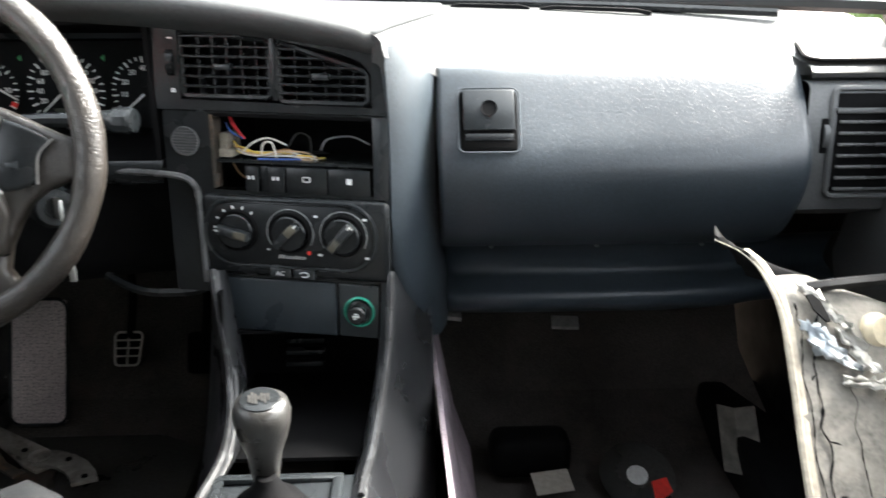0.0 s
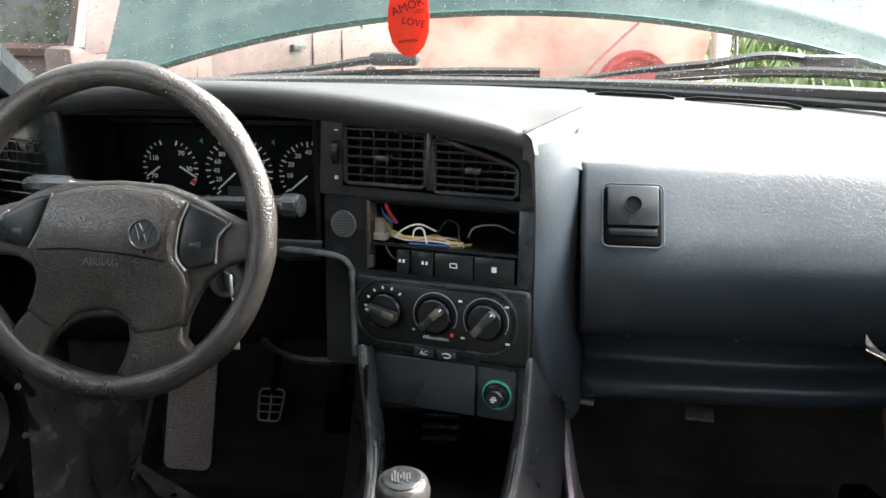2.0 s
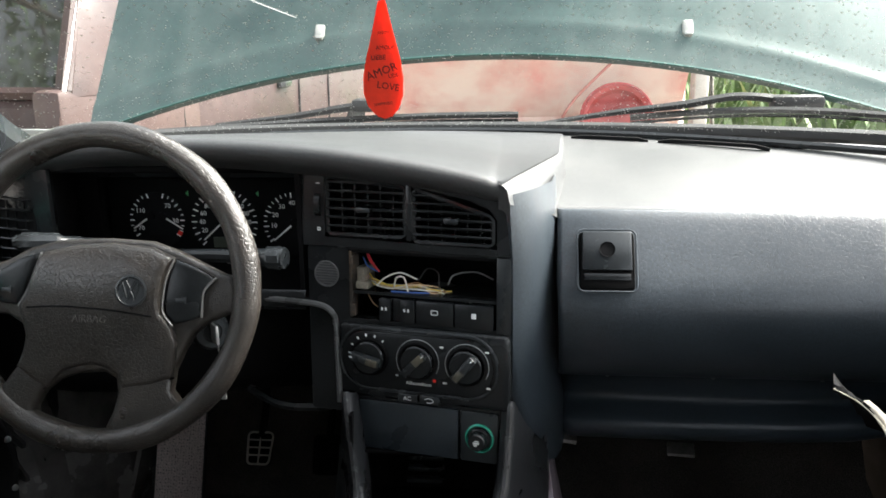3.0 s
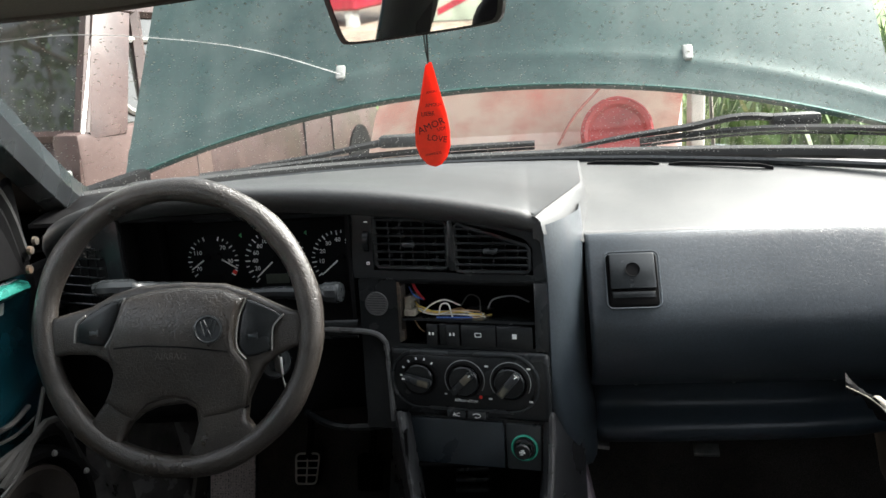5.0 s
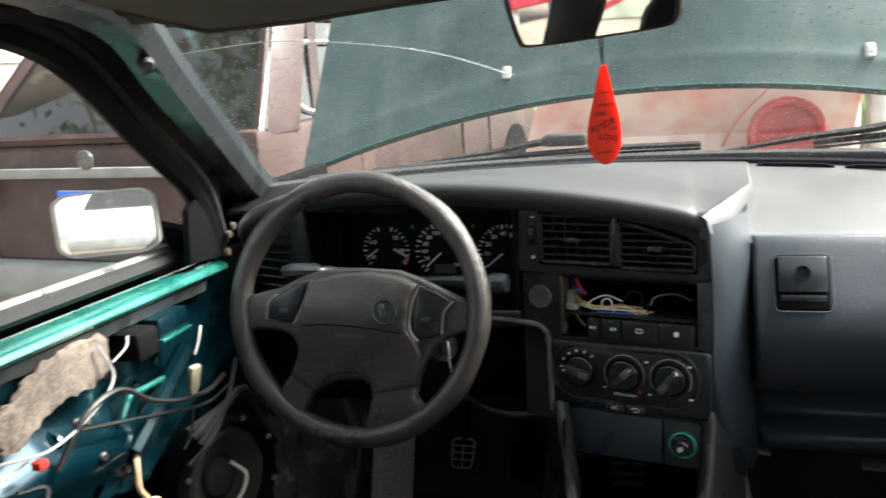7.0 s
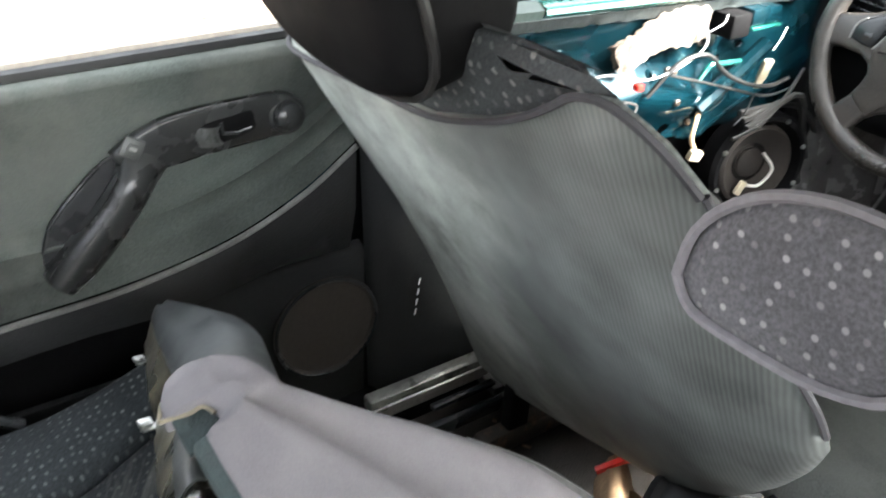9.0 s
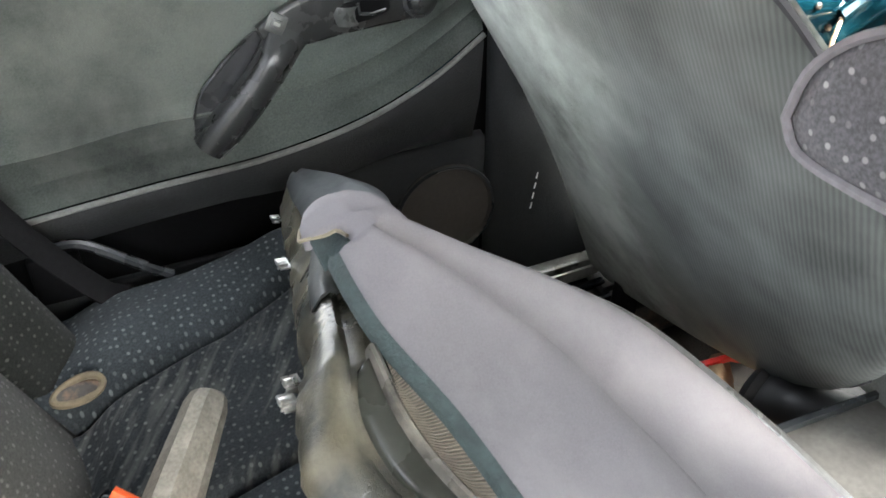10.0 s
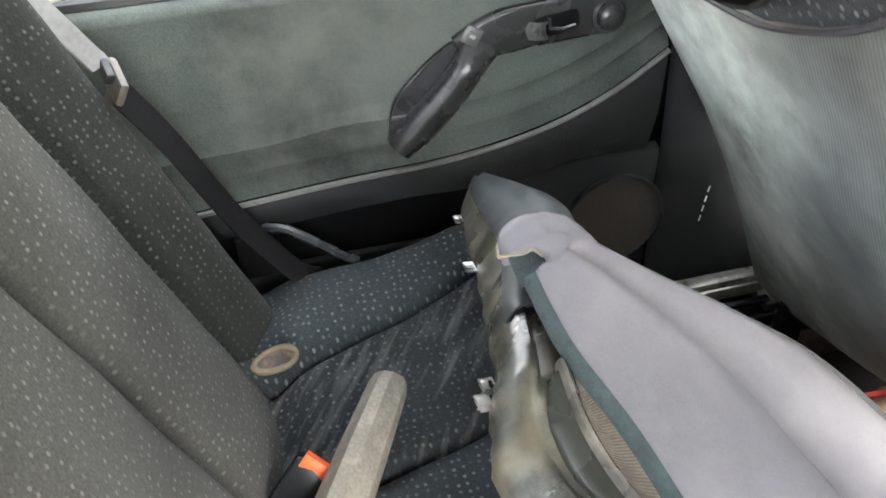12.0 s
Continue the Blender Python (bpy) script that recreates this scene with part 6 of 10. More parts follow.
part("connector", moved(join(box(-0.008, 0.008, -0.005, 0.005, -0.018, 0.02, 0.002), box(-0.006, 0.006, -0.004, 0.004, -0.036, -0.016, 0.0015)), pose(-0.577, -0.235, 0.553, 18, 0, 70)), CREAM, hang, "cream plug and socket")
part("connector", moved(box(-0.012, 0.012, -0.006, 0.006, -0.009, 0.009, 0.002), pose(-0.585, -0.357, 0.424, 10, 15, 80)), CREAM, hang, "cream plug")
part("connector", moved(box(-0.006, 0.006, -0.006, 0.006, -0.005, 0.005, 0.0015), pose(-0.572, -0.537, 0.577)), RED, hang, "small red plug")
random.seed(12)
for i in range(7):
    part("connector", moved(box(-0.011, 0.011, -0.008, 0.008, -0.015, 0.015, 0.002), pose(-0.588 + random.uniform(-0.006, 0.012), -0.74 - 0.02 * i + random.uniform(-0.02, 0.02), 0.525 + random.uniform(-0.02, 0.035), random.uniform(-60, 60), random.uniform(-40, 40), random.uniform(0, 90))), GREYP if i % 3 else mat("grey_lilac_plug", (0.3, 0.28, 0.32), 0.6), hang)
for i in range(12):
    col = (GREYP, WHITEP, bpy.data.materials["grey_lilac_plug"], CREAM, TRIM, GREYP)[i % 6]
    q = random.uniform(-0.71, -0.605)
    part("connector", moved(join(box(-0.006, 0.006, -0.005, 0.005, -0.012, 0.010, 0.0015), box(-0.004, 0.004, -0.003, 0.003, 0.009, 0.017, 0.001)), pose(-0.606 + random.uniform(0, 0.016), q, 0.525 + 0.35 * (-0.66 - q) + random.uniform(-0.018, 0.018), random.uniform(-80, 80), random.uniform(-50, 50), random.uniform(0, 180))), col, hang)
for i in range(6):
    y, z = -0.70 + 0.016 * i, 0.545 - 0.006 * i
    part("wire", tube(smooth_path([(-0.60, y, z + 0.02), (-0.588, y + 0.01 * math.sin(i * 2), z), (-0.592, y + 0.015 * math.cos(i * 3), z - 0.022), (-0.602, y - 0.01, z - 0.04)], 5), 0.0016, 5), WIRE[("grey", "white", "black", "tan", "grey", "yellow")[i]], hang)
part("foil_scrap", moved(sheet([[(0.009 * noise.noise((i * 1.3, j * 1.3, 4)), -0.03 + 0.009 * i, -0.016 + 0.008 * j) for j in range(5)] for i in range(7)], 0.001, (-1, 0, 0)), pose(-0.596, -0.685, 0.532, 10, 0, 0)), GREYP, hang, "crumpled pale plastic scrap")
part("foil_scrap", moved(sheet([[(0.014 * noise.noise((i * 0.9, j * 0.9, 0)), -0.06 + 0.015 * i, -0.03 + 0.012 * j) for j in range(6)] for i in range(8)], 0.001, (-1, 0, 0)), pose(-0.583, -0.80, 0.545, 10, 0, 0)), WHITEP, hang, "crumpled white plastic scrap")

# door loudspeaker by the hinge, with its ring
spk = thing("door_loudspeaker", (-0.60, -0.155, 0.25), "dusty uncovered round door loudspeaker with loose leads", "loudspeaker")
SP = facing((-0.598, -0.155, 0.352), (1, -0.25, 0.05))
part("ring", moved(lathe([(0.105, -0.03), (0.105, 0.005), (0.098, 0.012), (0.09, 0.012), (0.086, 0.004), (0.082, -0.012), (0.08, -0.02)], 36), SP), SHADEP, spk)
part("basket", moved(lathe([(0.08, -0.02), (0.078, 0.0), (0.072, 0.004), (0.066, -0.002), (0.03, -0.025), (0.028, -0.016), (0, -0.008)], 36), SP), mat("dusty_brown_cone", (0.025, 0.02, 0.017), 0.85, var=0.4, vscale=20, bump=0.3, bscale=150), spk, "dusty brown cone")
for a in range(0, 360, 45):
    part("screw", moved(lathe([(0.005, 0.011), (0.004, 0.015), (0, 0.0155)], 8), SP @ pose(0.094 * math.cos(radians(a + 20)), 0.094 * math.sin(radians(a + 20)), 0)), METAL, spk)
part("lead", moved(tube(smooth_path([(0.0, 0.03, 0.012), (0.02, 0.0, 0.02), (0.0, -0.03, 0.018), (-0.025, -0.03, 0.014)], 5), 0.003, 6), SP), WIRE["white"], spk, "white lead")
part("lead_plug", moved(box(-0.007, 0.007, -0.014, 0.014, 0, 0.008, 0.002), SP @ pose(-0.035, -0.035, 0.006, 0, 0, -30)), CREAM, spk)
for i in range(3):
    part("hinge_hose", tube(smooth_path([(-0.60 + 0.01 * i, -0.24, 0.47 - 0.01 * i), (-0.585 + 0.008 * i, -0.12, 0.47 + 0.01 * i), (-0.59, -0.03, 0.42 - 0.05 * i), (-0.61, 0.04, 0.36 - 0.06 * i)], 5), 0.006, 6), BLACK, spk)
part("lower_panel", box(-0.64, -0.605, -0.05, 0.2, 0.1, 0.69, 0.01), SHADEP, spk)

# door mirror
dm = thing("door_mirror", (-0.75, -0.19, 0.70), "black door mirror with a pale rim", "door mirror")
MN = facing((-0.70, -0.212, 0.773), (0.257, -0.963, 0.07), spin=2) @ Matrix.Scale(0.74, 4)
part("shell", moved(loft([[(a * s, b * s * 0.62, w) for a, b in rounded(-0.1, 0.1, -0.1, 0.1, 0.04, 4)] for w, s in ((-0.07, 0.5), (-0.05, 0.85), (-0.015, 0.99), (0.004, 1.0), (0.004, 0.94), (-0.004, 0.92))]), MN), GREYP, dm, "pale grey mirror shell")
part("glass", moved(slab([(a * 0.93, b * 0.93 * 0.62, 0.0) for a, b in rounded(-0.1, 0.1, -0.1, 0.1, 0.04, 4)], (0, 0, 1), 0.002), MN), MIRROR, dm, smooth=False)
part("arm", tube([(-0.63, -0.12, 0.73), (-0.67, -0.14, 0.745), (-0.68, -0.165, 0.762)], 0.018, 8), SHADEP, dm)

# ---- rear door with its card ----
rdoor = thing("rear_door", (-0.70, -1.3, 0.1), "closed rear door with a dark cloth and vinyl card", "car door")
CURVE = smooth_path([(0, -1.72, 0.385), (0, -1.55, 0.400), (0, -1.40, 0.412), (0, -1.25, 0.420), (0, -1.12, 0.445), (0, -1.02, 0.487), (0, -0.945, 0.537)], 6)


def ledge(y):
    for a, b in zip(CURVE, CURVE[1:]):
        if a.y <= y <= b.y:
            return a.z + (b.z - a.z) * (y - a.y) / (b.y - a.y)
    return CURVE[0].z if y < CURVE[0].y else CURVE[-1].z


YS = [-1.85 + 0.905 * i / 40 for i in range(41)]
up = lambda y: 0.678 + 0.006 * math.sin((y + 1.3) * 3)
fold = lambda y: 0.004 * noise.noise((y * 9, 0, 4))
part("upper_card", sheet([[(-0.672, y, ledge(y) + 0.004), (-0.6785, y, ledge(y) + 0.02), (-0.6795, y, ledge(y) + 0.035), (-0.676, y, ledge(y) + 0.043 + fold(y)), (-0.681, y, ledge(y) + 0.049 + fold(y)), (-0.679, y, ledge(y) + 0.066 + fold(y)), (-0.6725, y, ledge(y) + 0.078 + fold(y)), (-0.6855, y, ledge(y) + 0.086 + fold(y)), (-0.684, y, ledge(y) + 0.1), (-0.677, y, 0.62), (-0.664, y, up(y) - 0.012), (-0.668, y, up(y)), (-0.69, y, up(y) + 0.004)] for y in YS], 0.004, (-1, 0, 0)), DOORV, rdoor, "dark green-grey cloth upper card", angle=1.2)
part("beading", tube([(-0.667, y, ledge(y)) for y in YS], 0.004, 6), mat("rubbed_pale_beading", (0.15, 0.15, 0.14), 0.5, var=0.4, vscale=9, col2=(0.06, 0.06, 0.06), mix=(0.5, 0.75), mscale=8), rdoor, "rubbed pale beading")
part("middle_card", sheet([[(-0.67, y, ledge(y) - 0.002), (-0.668, y, ledge(y) - 0.015), (-0.672, y, ledge(y) - 0.05 - 0.05 * max(0, (y + 1.3) / 0.4)), (-0.69, y, 0.372 if y > -1.25 else 0.372 + (y + 1.25) * 0.1)] for y in YS], 0.004, (-1, 0, 0)), DOORP, rdoor, "charcoal vinyl middle band", angle=1.2)
part("pocket_back", box(-0.72, -0.705, -1.85, -0.93, 0.09, 0.40), SHADEP, rdoor)
part("lower_card", sheet([[(-0.70, y, 0.372), (-0.686, y, 0.366), (-0.688, y, 0.23), (-0.69, y, 0.1)] for y in [-1.21 + 0.015 * i for i in range(20)]], 0.004, (-1, 0, 0)), mat("black_vinyl_panel", (0.012, 0.013, 0.013), 0.7, var=0.2, bump=0.2, bscale=300, spec=0.2), rdoor, "vinyl loudspeaker panel", angle=1.2)
part("lower_rail", box(-0.705, -0.69, -1.85, -1.1, 0.09, 0.27, 0.01), DOORP, rdoor)
DS = facing((-0.6845, -0.99, 0.252), (1, 0, 0.02))
grille = part("loudspeaker_grille", moved(lathe([(0.082, -0.004), (0.083, 0.004), (0.079, 0.0075), (0.076, 0.004), (0.075, 0.002), (0, 0.0035)], 44), DS), mat("brown_black_grille", (0.04, 0.034, 0.028), 0.75, var=0.25, vscale=14, bump=0.6, bscale=700), rdoor, "round brown-black loudspeaker grille")
part("ring", moved(tube([(0.0805 * math.cos(2 * math.pi * i / 40), 0.0805 * math.sin(2 * math.pi * i / 40), 0.006) for i in range(40)], 0.0025, 6, True), DS), TRIM, grille)
for s, m in ((0.0, BLACK), (0.014, mat("pale_dusty_sill", (0.4, 0.36, 0.3), 0.7, var=0.2))):
    part("window_seal", tube([(-0.69 - s, y, up(y) + 0.006 + s * 0.4) for y in YS[::5]], 0.008, 6), m, rdoor)
rp = part("window_pane", sheet([[(-0.705, -1.9, 0.68), (-0.705, -0.92, 0.69)], [(-0.56, -1.9, 1.03), (-0.56, -0.92, 1.04)]]), PANE, rdoor)
rp.visible_shadow = False
part("outer_skin", sheet([[(-0.745, y, z) for z in (0.02, 0.3, 0.68)] for y in (-1.95, -1.4, -0.9)], 0.004, (-1, 0, 0)), TEAL, rdoor)
# handle: a grab bar slanting down from a window switch and a round release
BARM = mat("worn_shiny_bar", (0.024, 0.025, 0.025), 0.27, rvar=0.05, var=0.12, vscale=20, grain=0.15, gscale=300, bump=0.06, bscale=500, spec=0.6)
HB = smooth_path([(0, -1.2473, 0.5917), (0, -1.2193, 0.6086), (0, -1.185, 0.6215), (0, -1.1375, 0.6265), (0, -1.0926, 0.628), (0, -1.0521, 0.6281), (0, -1.0284, 0.6199), (0, -1.0165, 0.5994), (0, -1.0198, 0.5825), (0, -1.0346, 0.575), (0, -1.0837, 0.5715), (0, -1.1455, 0.5675), (0, -1.19, 0.562), (0, -1.236, 0.564)], 3)
handle = part("handle_base", slab([(-0.68, p.y, p.z) for p in HB], (1, 0, 0), 0.016, 0.005, 3), BARM, rdoor, "worn black plastic handle surround", angle=1.2)
SCOOP = smooth_path([(0, -1.3335, 0.4893), (0, -1.3286, 0.5031), (0, -1.3182, 0.5227), (0, -1.2768, 0.5639), (0, -1.2483, 0.5843), (0, -1.242, 0.575), (0, -1.2504, 0.5447), (0, -1.2981, 0.4885), (0, -1.333, 0.4548), (0, -1.3349, 0.4669)], 3)
part("handle_scoop", slab([(-0.683, p.y, p.z) for p in SCOOP], (1, 0, 0), 0.008, 0.001), mat("smooth_dark_scoop", (0.03, 0.031, 0.033), 0.3, var=0.15, vscale=10), handle, "smooth dark hollow behind the bar")
part("scoop_rim", tube([(-0.674, p.y, p.z) for p in SCOOP[:15]], 0.0022, 6), BARM, handle)
EDGE_A = smooth_path([(0, -1.228, 0.604), (0, -1.2414, 0.5752), (0, -1.2653, 0.5413), (0, -1.3002, 0.5055), (0, -1.327, 0.4783), (0, -1.3384, 0.4637)], 4)
EDGE_B = smooth_path([(0, -1.1729, 0.575), (0, -1.2022, 0.5502), (0, -1.2291, 0.5156), (0, -1.2591, 0.4808), (0, -1.2885, 0.4532), (0, -1.31, 0.4383)], 4)
rings = []
for i, (p, q) in enumerate(zip(EDGE_A, EDGE_B)):
    rise = min(1.0, 0.25 + i / 7)
    rings.append([(-0.676 + h * rise, p.y + (q.y - p.y) * k, p.z + (q.z - p.z) * k) for h, k in ((0, 0.02), (0.016, 0.0), (0.026, 0.08), (0.031, 0.26), (0.032, 0.5), (0.028, 0.78), (0.018, 0.97), (0.008, 1.0), (0, 0.97))])
part("grab_bar", loft(rings), BARM, handle, "smooth worn grab bar with a square end", angle=0.9)
WELL = smooth_path([(0, -1.1545, 0.584), (0, -1.1506, 0.597), (0, -1.1408, 0.607), (0, -1.1097, 0.6111), (0, -1.086, 0.6135), (0, -1.0812, 0.6), (0, -1.083, 0.59), (0, -1.1042, 0.5834), (0, -1.1401, 0.5794)], 2)
part("lever_well", slab([(-0.6655, p.y, p.z) for p in WELL], (1, 0, 0), 0.0025, 0.0008), SHADEP, handle, "dark lever recess")
part("release_lever", loft([[(-0.668 + 0.012 * h, y + dy, z) for z, dy in ((0.580, 0.004), (0.586, 0.0), (0.596, -0.001), (0.604, 0.004))] for y, h in ((-1.153, 0.35), (-1.147, 0.75), (-1.139, 0.95), (-1.13, 0.8), (-1.126, 0.4))], False), GREYP2, handle, "rubbed grey release lever", angle=1.5)
part("lever_edge", tube([(-0.659, -1.124, 0.607), (-0.659, -1.122, 0.594), (-0.66, -1.105, 0.591), (-0.66, -1.088, 0.594)], 0.0022, 6), BARM, handle)
knob_ = facing((-0.666, -1.0405, 0.5985), (1, 0, 0.1))
part("round_knob", moved(lathe([(0.024, 0), (0.0235, 0.003), (0.019, 0.004), (0.0185, 0.008), (0.0165, 0.0135), (0.012, 0.0165), (0.006, 0.0175), (0, 0.0175)], 28), knob_), BARM, handle, "domed round knob")
part("switch", moved(join(box(-0.012, 0.012, -0.012, 0.012, 0, 0.006, 0.003), box(-0.006, 0.006, -0.005, 0.005, 0.005, 0.008, 0.001)), facing((-0.666, -1.2245, 0.5955), (1, 0, 0.15), spin=-32)), GREYP2, handle, "small grey window switch with a pale mark")
part("switch_mark", moved(box(-0.004, 0.004, -0.002, 0.002, 0.0078, 0.0084), facing((-0.666, -1.2245, 0.5955), (1, 0, 0.15), spin=-32)), GREYP, handle)
pull = thing("seat_pull", (-0.66, -1.5, 0.33), "black plastic lever at the end of the rear seat", "lever")
part("bar", tube(smooth_path([(-0.668, -1.545, 0.352), (-0.662, -1.515, 0.362), (-0.655, -1.485, 0.357), (-0.64, -1.43, 0.32), (-0.635, -1.40, 0.30)], 5), 0.007, 8), TRIM, pull)
part("plate", box(-0.69, -0.66, -1.56, -1.5, 0.28, 0.35, 0.005), SHADEP, pull)

# B-pillar inner trim and sill plate beside the front seat
bp = thing("pillar_trim", (-0.68, -0.86, 0.1), "dark vinyl pillar trim between the doors, scuffed", "trim panel")
part("panel", loft([[(-0.695, y0, z), (-0.678, y0 + 0.008, z), (-0.664, (y0 + y1) / 2, z), (-0.672, y1 - 0.006, z), (-0.695, y1, z)] for z, y0, y1 in ((0.1, -0.915, -0.62), (0.3, -0.918, -0.66), (0.45, -0.923, -0.74), (0.56, -0.927, -0.83), (0.7, -0.93, -0.86), (0.85, -0.9, -0.86))], False), DOORP, bp, angle=1.2)
part("upper_panel", loft([[(-0.70 + 0.16 * k, y0, z), (-0.672 + 0.16 * k, y0 + 0.012, z), (-0.662 + 0.16 * k, -0.94, z), (-0.672 + 0.16 * k, -0.872, z), (-0.70 + 0.16 * k, -0.86, z)] for k, z, y0 in ((0.0, 0.7, -1.0), (0.25, 0.8, -1.01), (0.55, 0.9, -1.02), (0.8, 0.98, -1.02), (1.0, 1.06, -1.02))], False), DOORP, bp, "black upper pillar cover", angle=1.2)
part("door_edge", tube([(-0.692, -0.868, 0.7), (-0.62, -0.866, 0.88), (-0.548, -0.864, 1.04)], 0.006, 6), TEAL, bp, "teal door edge")
part("belt_slot", tube([(-0.55, -0.99, 0.98), (-0.555, -0.93, 0.975)], 0.006, 6), METAL, bp)
part("belt_webbing", sheet([[(-0.553, -0.985, 0.975), (-0.557, -0.94, 0.972)], [(-0.59, -0.975, 0.82), (-0.592, -0.935, 0.82)], [(-0.632, -0.965, 0.62), (-0.634, -0.93, 0.62)]], 0.0015, (1, 0, 0)), mat("dark_front_webbing", (0.015, 0.015, 0.016), 0.7, var=0.2, bump=0.4, bscale=700), bp)
for i in range(4):
    part("scuff", tube([(-0.6625, -0.85 + 0.002 * i, 0.235 + 0.018 * i), (-0.6625, -0.848 + 0.002 * i, 0.245 + 0.018 * i)], 0.0012, 4), WHITEP, bp)
plate9 = thing("sill_plate", (-0.65, -0.85, 0.1), "worn pale metal sill plate beside the seat", "sill plate")
part("strip", box(-0.648, -0.622, -0.95, -0.735, 0.108, 0.13, 0.004), mat("worn_pale_sill", (0.3, 0.3, 0.27), 0.35, metal=0.4, var=0.35, vscale=18, bump=0.15, bscale=200), plate9)
part("strip", box(-0.618, -0.612, -0.95, -0.735, 0.1, 0.122, 0.002), mat("bright_sill_edge", (0.5, 0.49, 0.46), 0.3, metal=0.7, var=0.2), plate9)
part("strip", moved(box(-0.06, 0.06, -0.007, 0.007, -0.004, 0.004, 0.002), pose(-0.59, -0.80, 0.105, 0, 0, 90)), TRIM, plate9)
part("strip", moved(box(-0.09, 0.09, -0.006, 0.006, -0.012, 0.012, 0.002), pose(-0.56, -0.80, 0.09, 0, 0, 90)), TRIM, plate9)

# ---- passenger's door, closed ----
pdoor = thing("passenger_door", (0.75, -0.45, 0.1), "closed passenger door with a dark vinyl card", "car door")
part("card", sheet([[(0.735 - 0.02 * math.exp(-((z - 0.45) / 0.06) ** 2), y, z) for z in (0.1, 0.25, 0.38, 0.45, 0.52, 0.62, 0.68)] for y in (-1.0, -0.8, -0.6, -0.4, -0.2, 0.02)], 0.012, (1, 0, 0)), DOORP, pdoor, "dark vinyl door card", angle=1.2)
part("outer_skin", sheet([[(0.79, y, z) for z in (-0.05, 0.3, 0.68)] for y in (-1.0, -0.5, 0.05, 0.12)], 0.004, (1, 0, 0)), TEAL, pdoor)
part("armrest", box(0.69, 0.73, -0.7, -0.35, 0.43, 0.47, 0.012), DOORP, pdoor)
pw = part("window_pane", sheet([[(0.76, -1.0, 0.68), (0.76, -0.5, 0.69), (0.76, -0.05, 0.70)], [(0.66, -1.0, 1.09), (0.66, -0.6, 1.07), (0.70, -0.25, 0.92)]]), PANE, pdoor)
pw.visible_shadow = False

# ---- right-hand rear door, unseen, added closed to cut side light ----
rrd = thing("rear_door", (0.75, -1.4, 0.1), "unseen right-hand rear door with a dark card, closed to cut light", "car door")
part("card", sheet([[(0.735 - 0.015 * math.exp(-((z - 0.45) / 0.06) ** 2), y, z) for z in (0.1, 0.3, 0.45, 0.6, 0.68)] for y in (-1.95, -1.6, -1.3, -1.03)], 0.012, (1, 0, 0)), DOORV, rrd, angle=1.2)
part("outer_skin", sheet([[(0.79, y, z) for z in (-0.05, 0.3, 0.68)] for y in (-1.95, -1.5, -1.03)], 0.004, (1, 0, 0)), TEAL, rrd)
rw = part("window_pane", sheet([[(0.76, -1.95, 0.68), (0.76, -1.03, 0.69)], [(0.66, -1.9, 1.07), (0.66, -1.03, 1.09)]]), PANE, rrd)
rw.visible_shadow = False
part("pillar", tube([(0.74, -1.01, 0.66), (0.7, -1.01, 0.9), (0.655, -1.01, 1.12)], 0.03, 8), SHADEP, rrd)

# ---- driver's seat ----
def between(table, v):
    """The row of a table at v, its first column."""
    if v <= table[0][0]:
        return table[0][1:]
    for a, b in zip(table, table[1:]):
        if v <= b[0]:
            t = (v - a[0]) / (b[0] - a[0])
            return [p + (q - p) * t for p, q in zip(a[1:], b[1:])]
    return table[-1][1:]


# height up the backrest, its left edge, its right edge, its thickness
BACK = [(-0.14, -0.045, 0.03, 0.06), (-0.12, -0.042, 0.109, 0.07), (-0.038, -0.03, 0.292, 0.09), (0.042, -0.014, 0.436, 0.1), (0.12, 0.002, 0.505, 0.115), (0.206, 0.012, 0.552, 0.115), (0.3, 0.008, 0.592, 0.1), (0.36, -0.012, 0.61, 0.085), (0.42, -0.03, 0.603, 0.07), (0.487, -0.048, 0.579, 0.045), (0.54, -0.05, 0.563, 0.025), (0.56, -0.05, 0.556, 0.02), (0.60, -0.03, 0.544, 0.014), (0.63, 0.2, 0.537, 0.012), (0.65, 0.36, 0.522, 0.01), (0.66, 0.42, 0.505, 0.01)]
# where the rear cover ends at the top: across, up
COVER_TOP = [(0.0, 0.515), (0.1, 0.522), (0.35, 0.536), (0.535, 0.553), (0.65, 0.573), (0.77, 0.607), (0.845, 0.632), (0.92, 0.651), (0.965, 0.651), (0.985, 0.63), (1.0, 0.595)]


def backrest_ring(v):
    """Cross-section of a backrest at height v: u across, w forwards."""
    a, b, d = between(BACK, v)
    m = (a + b) / 2
    return [(a + 0.035, v, 0.0), (a + 0.12, v, -0.006), (m, v, -0.008), (b - 0.12, v, -0.006), (b - 0.045, v, 0.004), (b - 0.022, v, d * 0.16), (b - 0.045, v, d * 0.6), (b - 0.08, v, d * 1.05), (b - 0.15, v, d), (m, v, d * 0.85), (a + 0.1, v, d), (a + 0.015, v, d * 1.1), (a, v, d * 0.5), (a + 0.01, v, d * 0.22)]


RIBBED = dotted("worn_dotted_velour", (0.06, 0.065, 0.067), (0.2, 0.2, 0.19), 70, 0.22)
DARKCUSH = mat("dusty_charcoal_velour", (0.011, 0.0118, 0.0125), 0.95, var=0.3, vscale=9, grain=0.3, gscale=400, bump=0.3, bscale=500, col2=(0.024, 0.024, 0.024), mix=(0.5, 0.8), mscale=12, spec=0.05)


